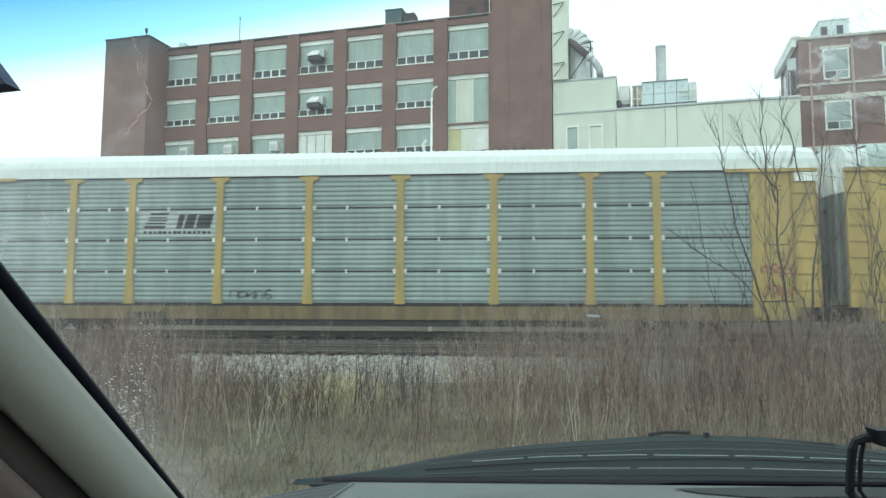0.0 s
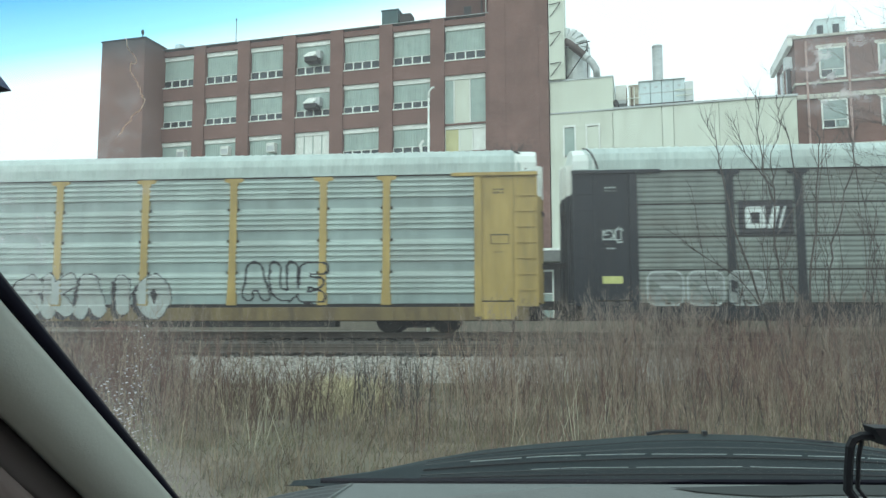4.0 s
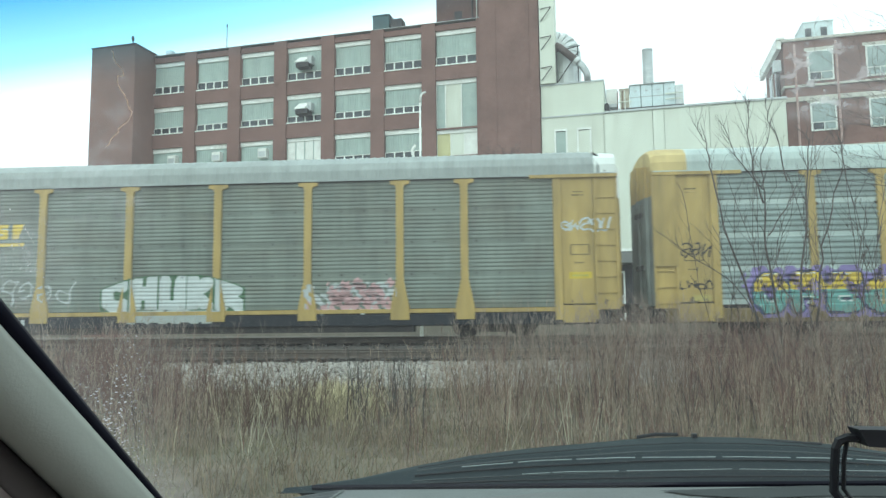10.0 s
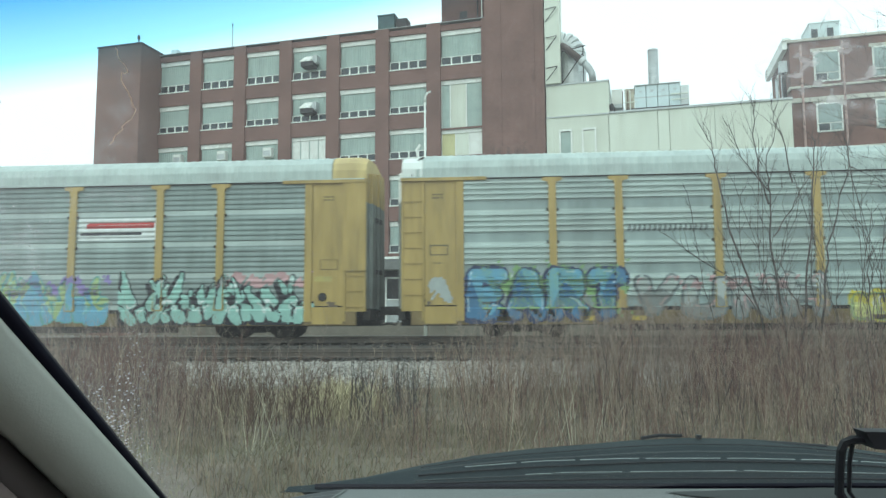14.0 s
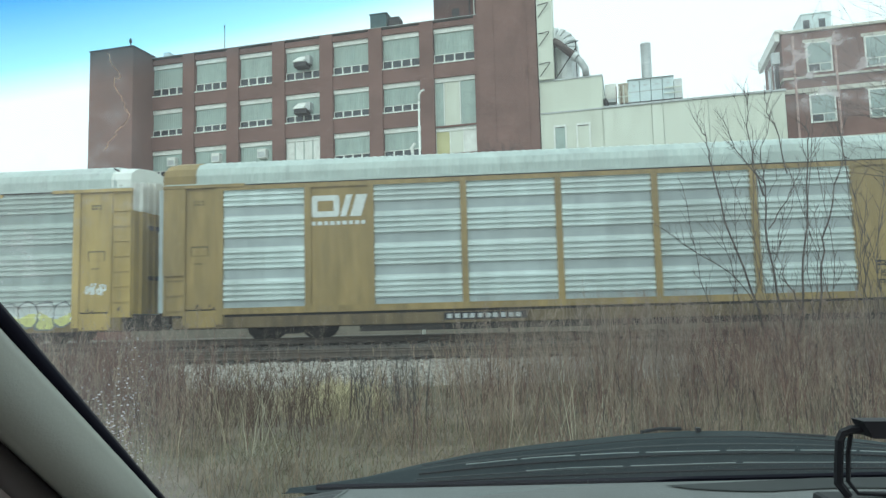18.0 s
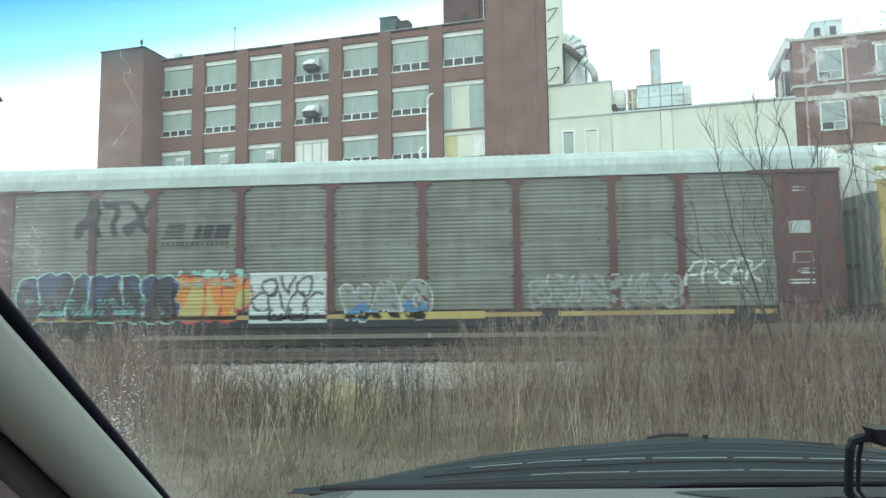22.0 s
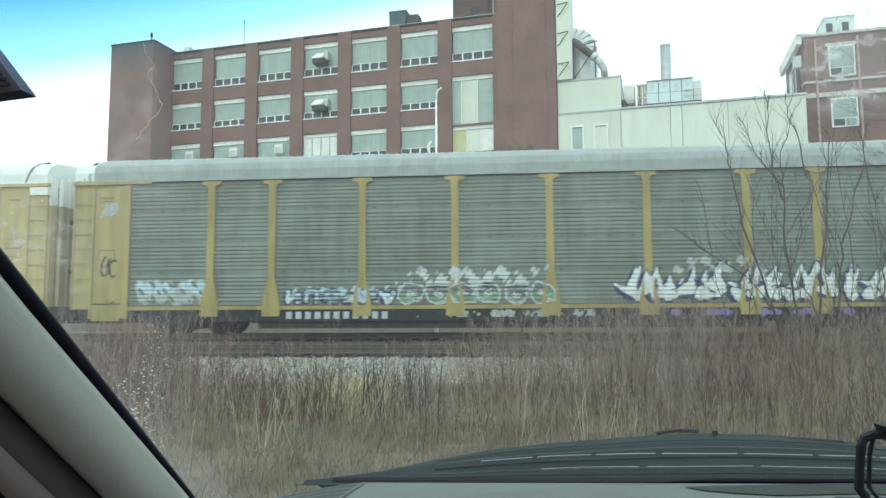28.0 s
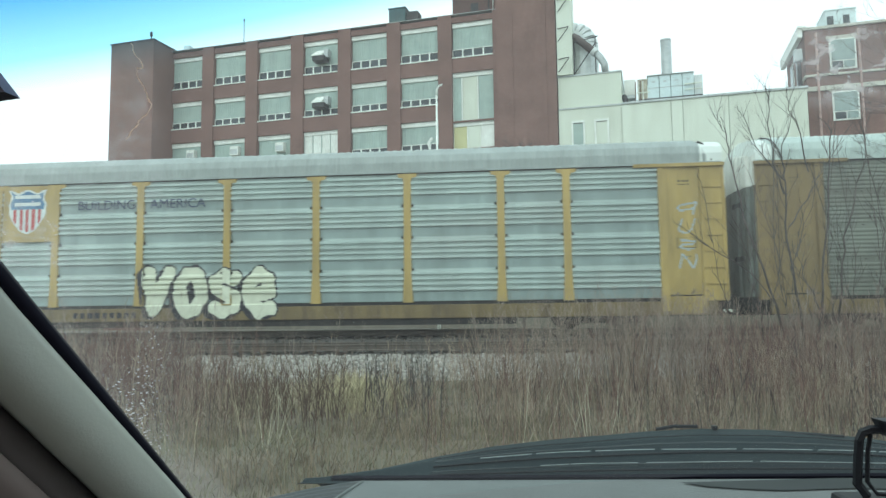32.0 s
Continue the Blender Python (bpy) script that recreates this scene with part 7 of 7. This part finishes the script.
tile_piece(2, 7.25, 11.75, 0.85, 1.98, 2, "moss", "ashgrey", "green sprayed boxes with pale outlines", 0.06, 2, 0.45)
tile_piece(2, -11.7, -8.2, 0.8, 1.85, 3, "faint", "ashgrey", "faded grey sprayed boxes", 0.05, 3, 0.4)
marks(2, "warning_sign", [(-12.95, -12.35, 1.48, 1.68, 0, 0)], ["lemon"])
marks(2, "warning_sign", [(12.28, 12.98, 1.5, 1.74, 0, 0), (12.4, 12.86, 1.58, 1.66, 1, 0)], ["lemon", "olive"])
marks(2, "data_plate", [(11.9, 12.35, 0.68, 0.86, 0, 0), (12.95, 13.4, 0.68, 0.86, 0, 0)], ["amber"])
scrawl(2, -12.9, -12.3, 2.6, 3.2, 2, 36, "ashgrey", 0.022)
# fourth
marks(3, "painted_emblem", [(-6.55, -6.05, 3.25, 3.72, 0, 0), (-6.33, -6.05, 3.4, 3.57, 1, 0), (-5.9, -5.5, 3.25, 3.72, 0, 0), (-5.72, -5.5, 3.55, 3.6, 1, 0), (-5.9, -5.65, 3.38, 3.43, 1, 0), (-5.35, -5.15, 3.25, 3.72, 0, 0.4), (-5.35, -5.15, 3.25, 3.72, 0, 0), (-6.6, -4.95, 3.03, 3.13, 0, 0)], ["gold", "ashgrey"], "yellow painted railway emblem")
block_piece(3, -2.3, 2.3, 0.82, 2.0, "CHUKR", ("dimwhite", "dimwhite"), "dkgreen", 41, "arched white block lettering with dark gaps", 0.36)
haze_patch(3, -1.5, 1.6, 0.5, 0.98, "ashgrey", 9, 0.75, "grey smear over the rail")
scrawl(3, -11.9, -9.4, 1.05, 1.75, 5, 42, "ashgrey", 0.03)
scrawl(3, -9.2, -7.2, 0.95, 1.7, 3, 43, "ashgrey", 0.035)
scrawl(3, -7.0, -3.2, 1.1, 2.0, 6, 44, "ashgrey", 0.03)
piece(3, 4.3, 7.0, 0.75, 1.7, 4, 45, ("grey", "pink"), "ashgrey", fat=0.2, fade=0.5, shade=0)
haze_patch(3, 4.6, 7.2, 0.8, 1.9, "pink", 4, 0.25, "faded pink sprayed patch")
marks(3, "warning_sign", [(-13.0, -12.3, 3.18, 3.8, 0, 0)] + bars(-12.9, -12.4, 3.3, 3.38, 5, 1) + bars(-12.9, -12.4, 3.6, 3.68, 4, 1), ["gold", "black"], "yellow warning sign")
marks(3, "warning_sign", [(-12.98, -12.35, 1.02, 1.2, 0, 0), (12.3, 13.0, 1.72, 1.92, 0, 0)] + bars(12.4, 12.9, 1.79, 1.85, 5, 1), ["gold", "olive"], "small yellow warning sign")
scrawl(3, 12.1, 13.6, 3.1, 3.6, 5, 47, "dimwhite", 0.03)
scrawl(3, -12.95, -12.3, 2.55, 3.0, 3, 48, "ashgrey", 0.03)
marks(3, "stencilled_number", bars(-6.7, -4.7, 0.5, 0.66, 10, 0), ["grey"])
scrawl(3, -12.95, -12.25, 4.0, 4.6, 3, 46, "purple", 0.035)
# fifth
marks(4, "painted_emblem", [(4.5, 7.08, 3.1, 3.8, 0, 0), (4.75, 7.0, 3.5, 3.68, 1, 0.3), (5.1, 6.9, 3.57, 3.61, 0, 0.3), (4.55, 6.6, 3.28, 3.36, 2, 0)], ["white", "red", "black"], "red-lettered emblem on a white strip")
haze_patch(4, 0.9, 6.2, 1.2, 2.1, "purple", 2, 0.1, "purple sprayed cloud")
piece(4, 0.8, 5.3, 0.5, 2.0, 9, 51, ("lime", "sky"), "teal", None, fat=0.25, wild=0.13, shade=0, edge=0.05, wave=0.5, glint="mint")
haze_patch(4, 8.6, 12.4, 1.5, 2.1, "pink", 3, 0.15, "pink sprayed cloud")
piece(4, 6.2, 11.9, 0.5, 1.9, 14, 52, ("mint", "mint"), "black", None, fat=0.22, wild=0.15, shade=0.15, edge=0.04)
piece(4, -11.0, -6.8, 0.62, 1.8, 5, 53, ("gold", "teal"), "navy", "purple", fat=0.2, word="OPEG", wave=0.02, split=0.58, shade=0.06, rag=0.1)
haze_patch(4, -11.9, -6.2, 0.9, 2.0, "purple", 1, 0.0, "purple sprayed cloud")
scrawl(4, -13.0, -12.1, 2.3, 2.75, 3, 55, "black", 0.022)
scrawl(4, -13.1, -12.1, 1.35, 1.65, 4, 56, "black", 0.02)
marks(4, "warning_sign", [(-12.7, -12.2, 1.02, 1.2, 0, 0), (12.2, 12.75, 1.72, 1.9, 0, 0)], ["amber"], "small yellow sign")
# sixth
haze_patch(5, -11.95, -6.6, 0.5, 2.35, "leaf", 5, 0.3, "green sprayed halo")
piece(5, -11.8, -7.0, 0.5, 2.12, 4, 61, ("sky", "blue"), "navy", None, fat=0.19, word="EART", shade=0.1, edge=0.07, wave=0.4, glint="paleblue")
haze_patch(5, -6.9, -1.0, 1.3, 1.9, "pink", 2, -0.05, "pink sprayed cloud")
piece(5, -6.9, -1.2, 0.55, 1.8, 4, 62, ("ashgrey", "faint"), "slate", None, fat=0.2, word="VUNH", shade=0.06, edge=0.06, glint="pink", fade=0.08)
piece(5, -0.5, 1.25, 0.5, 1.25, 3, 63, ("yellow", "lemon"), "lime", "yellow", fat=0.3)
piece(5, 1.85, 4.35, 0.6, 1.35, 4, 64, ("ashgrey", "dimwhite"), "slate", fat=0.2, shade=0, fade=0.1)
piece(5, 4.8, 7.35, 0.55, 1.4, 5, 65, ("dkgreen", "dkgreen"), "olive", fat=0.2, shade=0, fade=0.15, glint="olive")
piece(5, 9.5, 11.9, 0.5, 1.35, 4, 66, ("dimwhite", "lemon"), "slate", fat=0.22, shade=0.05)
marks(5, "painted_emblem", [(q[0], q[1], q[2], q[3], 0, 0.15) for q in bars(-6.95, -4.55, 3.16, 3.36, 16, 0, 0.55)], ["slate"], "dark painted lettering bars")
scrawl(5, 12.3, 13.0, 1.5, 1.9, 4, 67, "white", 0.03)
haze_patch(5, -13.0, -12.2, 1.0, 1.9, "ashgrey", 6, 0.4, "pale worn paint patch")
marks(5, "reflector", [(q, q + 0.42, 0.5, 0.62, 0, 0) for q in (-12.4, -10.9, -8.4, -6.9, -0.1)], ["gold"], "yellow reflector stripe")
marks(5, "data_plate", [(8.0, 8.5, 0.46, 0.64, 0, 0)] + bars(8.05, 8.45, 0.5, 0.6, 3, 1), ["black", "white"])
# seventh
worm_logo(6, -9.05, -7.3, 3.74, 4.42, "white")
marks(6, "lettering_bars", bars(-9.05, -7.3, 3.48, 3.6, 9, 0), ["white"])
for k in range(3):
    scrawl(6, 7.65 + 0.1 * (k == 1), 8.9 - 0.5 * (k == 1), 1.15 + 0.27 * (2 - k), 1.36 + 0.27 * (2 - k), 5 - 2 * (k == 1), 71 + k, "black", 0.018)


def horned(x, z):
    """A mauve bulb with two horns, a dark outline and a curled tail."""
    d = np.minimum.reduce([seg_dist(x, z, a, b) - r for a, b, r in (((9.7, 1.45), (10.6, 1.35), 0.42), ((9.75, 1.75), (10.05, 2.2), 0.16), ((10.9, 1.8), (11.55, 2.2), 0.15), ((10.5, 1.5), (11.2, 1.45), 0.38), ((11.1, 1.3), (10.9, 0.75), 0.34), ((10.3, 0.9), (10.9, 0.8), 0.26))])
    curl = np.minimum.reduce([seg_dist(x, z, a, b) for a, b in (((9.6, 1.2), (10.4, 1.15)), ((10.4, 1.15), (10.8, 1.4)), ((10.3, 1.65), (10.6, 1.75)), ((10.6, 1.75), (10.75, 1.6)), ((10.3, 1.65), (10.5, 1.55)), ((10.6, 0.6), (10.75, 1.0)))])
    return np.where(d > 0.05, -1, np.where((d > -0.02) | (curl < 0.03), 1, 0))


paint(6, "graffiti", 9.0, 12.0, 0.42, 2.45, horned, ["mauve", "black"], "mauve sprayed figure with a black outline", 0.03)
marks(6, "stencilled_number", [(-5.0, -2.5, 0.48, 0.7, 0, 0)] + bars(-4.9, -2.6, 0.52, 0.66, 10, 1), ["black", "grey"])
marks(6, "data_plate", [(8.0, 8.25, 0.5, 0.7, 0, 0), (12.9, 13.15, 2.6, 2.85, 1, 0)], ["black", "ashgrey"])
# eighth
scrawl(7, -9.7, -7.2, 3.3, 4.5, 4, 81, "black", 0.11, "thick black sprayed scrawl", "ATX", 0.25)
swoosh_logo(7, -6.95, 3.05, "black")
haze_patch(7, -12.0, -6.3, 0.55, 1.5, "teal", 4, 0.1, "teal sprayed halo")
piece(7, -11.7, -6.5, 0.62, 2.15, 8, 82, ("navy", "black"), "mint", None, fat=0.31, word="IVIUIX", edge=0.045, shade=0, wave=0.25, split=0.7, glint="purple")
haze_patch(7, -6.6, -3.9, 1.6, 2.3, "mint", 3, 0.3, "mint sprayed halo")
piece(7, -6.3, -4.05, 0.62, 2.05, 4, 83, ("orange", "amber"), "red", None, fat=0.26, word="UIP", shade=0.05, wave=0.4, glint="orange")
marks(7, "painted_panel", [(-4.0, -1.55, 0.55, 2.12, 0, 0)], ["dimwhite"], "white painted panel behind the lettering")
for a, b, c, d, w8, k in ((-3.9, -2.9, 0.75, 1.6, "CO", 1), (-2.75, -1.65, 0.75, 1.6, "OC", 2), (-3.6, -1.95, 1.35, 2.05, "OVO", 3), (-3.4, -2.1, 0.6, 1.0, "UU", 4)):
    scrawl(7, a, b, c, d, 0, 84 + k, "black", 0.042, "looping black lines", w8, 0.0)
piece(7, -1.1, 1.7, 0.6, 1.75, 3, 85, ("faint", "blue"), "ashgrey", fat=0.2, fade=0.35, word="WAO", shade=0, glint="faint", split=0.3)
scrawl(7, 9.3, 11.5, 1.5, 2.3, 0, 86, "dimwhite", 0.034, word="EPCEK", lean=0.25)
scrawl(7, 4.6, 9.2, 0.95, 1.9, 8, 87, "ashgrey", 0.026)
piece(7, 4.6, 9.2, 0.9, 1.8, 6, 88, ("faint", "faint"), "faint", fat=0.2, fade=0.5, shade=0, glint="faint")
marks(7, "sill_band", [(-11.6, 11.8, 0.66, 0.79, 0, 0), (-0.4, 3.3, 0.62, 0.83, 1, 0), (5.6, 6.3, 0.66, 0.8, 1, 0), (-9.0, -8.2, 0.66, 0.8, 1, 0), (8.4, 10.2, 0.66, 0.8, 1, 0), (5.0, 5.5, 0.62, 0.83, 2, 0), (10.6, 11.2, 0.62, 0.83, 2, 0)], ["ochre", "amber", "black"], "worn yellow paint along the sill")
marks(7, "placard", [(12.3, 12.9, 3.0, 3.36, 0, 0), (12.35, 12.85, 3.05, 3.31, 1, 0)] + bars(12.4, 12.8, 3.1, 3.25, 4, 0), ["grey", "ashgrey"])
marks(7, "stencil_lines", [(12.2, 12.95, 1.5, 1.56, 0, 0), (12.2, 12.95, 1.6, 1.64, 0, 0), (12.55, 12.95, 1.8, 1.83, 0, 0), (12.6, 12.95, 1.92, 1.95, 0, 0), (-13.0, -12.3, 1.55, 1.6, 0, 0)], ["dimwhite"])
# ninth
marks(8, "painted_emblem", [(-7.05, -4.45, 2.86, 3.87, 0, 0), (-6.1, -5.55, 3.18, 3.58, 1, 0), (-5.93, -5.72, 3.3, 3.46, 0, 0), (-5.4, -5.2, 3.18, 3.58, 1, 0.2), (-5.1, -4.85, 3.18, 3.58, 1, 0.2)], ["amber", "black"], "yellow block with a dark emblem")
haze_patch(8, -9.4, -0.8, 0.42, 1.15, "leaf", 2, 0.25, "green sprayed base")
piece(8, -9.3, -1.4, 0.62, 1.62, 14, 91, ("mint", "leaf"), "leaf", None, fat=0.16, wild=0.17, shade=0.0, edge=0.06, glint="mint")
piece(8, -9.1, -1.4, 0.62, 1.65, 5, 92, ("leaf", "leaf"), "black", None, fat=0.08, wild=0.12, fade=0.55, shade=0.0, edge=0.04, open_fill=True)
haze_patch(8, -12.45, -12.25, 3.2, 3.9, "rust", 3, 0.2, "rust stain")
marks(8, "reflector", [(-11.95, -11.45, 0.58, 0.77, 0, 0), (-9.0, -8.55, 0.62, 0.74, 0, 0), (-10.1, -9.7, 0.6, 0.74, 1, 0)], ["gold", "ashgrey"], "yellow reflector")
# tenth
piece(9, -11.6, -9.4, 0.95, 1.7, 4, 101, ("paleblue", "ashgrey"), "ashgrey", fat=0.25, fade=0.4, shade=0)
haze_patch(9, -6.8, -3.2, 0.92, 1.5, "paleblue", 3, 0.3, "pale blue sprayed patch")
piece(9, -6.8, -3.2, 0.92, 1.38, 6, 102, ("paleblue", "dimwhite"), "navy", fat=0.22, wild=0.08, fade=0.15, shade=0.06)
haze_patch(9, -3.6, 1.9, 1.1, 2.15, "dimwhite", 5, 0.12, "pale sprayed cloud")
piece(9, -3.2, 1.6, 0.92, 1.5, 6, 103, ("slate", "moss"), "dimwhite", fat=0.24, wild=0.1, word="OOCOGO", shade=0, edge=0.05, glint="dimwhite")
piece(9, 3.6, 11.2, 0.95, 2.05, 15, 104, ("white", "white"), "navy", fat=0.17, wild=0.22, shade=0.1, edge=0.03)
haze_patch(9, 4.4, 8.2, 1.7, 2.35, "ashgrey", 7, 0.0, "faded pale sprayed cloud")
marks(9, "stencilled_number", bars(-6.7, -3.4, 0.48, 0.68, 11, 0), ["grey"])
haze_patch(9, 4.0, 10.9, 0.5, 0.74, "purple", 8, 0.2, "faded purple paint on the sill")
haze_patch(9, -3.0, 3.6, 0.46, 0.76, "ashgrey", 8, 0.1, "faded grey paint on the sill")
scrawl(9, -12.8, -12.35, 3.6, 4.4, 2, 106, "ashgrey", 0.05)
scrawl(9, -12.8, -12.3, 1.8, 2.5, 2, 107, "black", 0.03)
# eleventh


def shield(x, z):
    cx, w = -8.17, 0.66
    f = (z - 3.26) / 1.45
    half = np.where(f > 0.62, w * (0.93 + 0.07 * np.cos((f - 0.62) * 16)), w * np.sqrt(np.clip(f / 0.45, 0, 1)) * np.where(f > 0.45, 0.97, 0.97))
    u = np.abs(x - cx)
    top = 0.96 + 0.035 * np.cos(u * 9.5)
    ins = (u < half) & (f > 0) & (f < top)
    inn = (u < half - 0.06) & (f > 0.04) & (f < top - 0.045)
    stripe = np.mod((x - cx) / 0.105 + 0.5, 2) < 1
    o = np.where(inn, np.where(f > 0.56, 1, np.where(stripe, 2, 3)), np.where(ins, 3, -1))
    lett = (f > 0.62) & (f < 0.88) & (u < 0.45) & ((f < 0.71) | (f > 0.79))
    return np.where(lett & inn, 3, o)


part("emblem_panel", boxg(-9.02, -7.3, PANEL_Y - 0.084, PANEL_Y - 0.02, 2.98, 4.82, ch=0.006), YEL, WAGONS[10][0], "flat yellow emblem panel")
paint(10, "shield_emblem", -8.9, -7.4, 3.2, 4.8, shield, ["ochre", "blue", "red", "white"], "blue and red striped shield", 0.025, PANEL_Y - 0.089)
for txt, x, wd in (("BUILDING", -6.45, 1.92), ("AMERICA", -4.0, 1.85)):
    cu = bpy.data.curves.new("lettering", "FONT")
    cu.body, cu.size = txt, 0.42
    tmp = new("lettering_source", cu)
    bpy.context.view_layer.update()
    me = bpy.data.meshes.new_from_object(tmp.evaluated_get(bpy.context.evaluated_depsgraph_get()))
    bpy.data.objects.remove(tmp)
    vx = [v.co.x for v in me.vertices]
    sc = wd / (max(vx) - min(vx))
    for v in me.vertices:
        v.co = Vector((v.co.x * sc, v.co.y, 0))
    me.materials.clear()
    me.materials.append(ink("navy"))
    part("lettering", me, None, WAGONS[10][0], "dark lettering reading " + txt, pose(x, PANEL_Y - 0.08, 3.98, 90, 0, 0))
piece(10, -4.3, 0.2, 0.45, 2.12, 4, 111, ("cream", "cream"), "black", fat=0.17, edge=0.05, word="VOSe", shade=0.13, glint="cream")
tile_piece(10, -11.75, -8.3, 0.6, 1.85, 1, "dimwhite", "dimwhite", "pale painted-over patch", 0.06, 3, 1.3)
for k in range(4):
    scrawl(10, 12.4, 12.95, 1.75 + 0.52 * k, 2.2 + 0.52 * k, 1, 112 + k, "ashgrey", 0.03)
marks(10, "stencilled_number", bars(-6.5, -4.3, 0.5, 0.68, 9, 0), ["black"])

# stencils and plates on the end bays of every wagon
for wi, (w, _) in enumerate(WAGONS):
    r = random.Random(wi)
    dark = STYLES[wi]["frame"] in (BLK, BRN)
    for s in (-1, 1):
        c = s * (HALF - 1.15)
        rects = bars(c - 0.2, c + 0.2, 4.25, 4.29, 3, 0) + bars(c - 0.18, c + 0.18, 4.35, 4.39, 3, 0)
        z = 2.0 + r.uniform(0, 0.8)
        rects += [(c - 0.28, c + 0.28, z, z + 0.03, 0, 0), (c - 0.28, c + 0.28, z + 0.3, z + 0.33, 0, 0), (c - 0.28, c - 0.25, z, z + 0.3, 0, 0), (c + 0.25, c + 0.28, z, z + 0.3, 0, 0)]
        rects += bars(c - 0.15, c + 0.15, z - 0.25, z - 0.2, 4, 0)
        marks(wi, "stencil", rects, ["ashgrey" if dark else "stencil"])
        if not dark:
            haze_patch(wi, c - 0.75, c + 1.0, 0.42, 1.25, "grime", 3 * wi + s, -0.12, "brown grime splashed on the end bay")
        part("brake_wheel", cached(("brake", s), lambda: Geo().tube([(0, -0.06, 0), (0, 0, 0)], [0.11, 0.14], 12).mesh("brake_wheel", UNDER)), None, w, "", pose(s * (HALF - 1.35), PANEL_Y - 0.02, 1.25)) if s > 0 and wi in (4, 6) else None


# ---------------------------------------------------------------- movement
def motions():
    for w, x0 in WAGONS:
        walk(w, [(t, pose(x0 - run(t), TRACK_Y, RAIL_Z)) for t in range(0, 33)])
    for ws in WHEELS:
        home = ws.matrix_basis.translation.copy()
        rows = []
        for k in range(0, 481):
            t = k / 15
            rows.append((t, pose(home.x, home.y, home.z, 0, -math.degrees(run(t) / 0.42), 0)))
        walk(ws, rows)


motions()
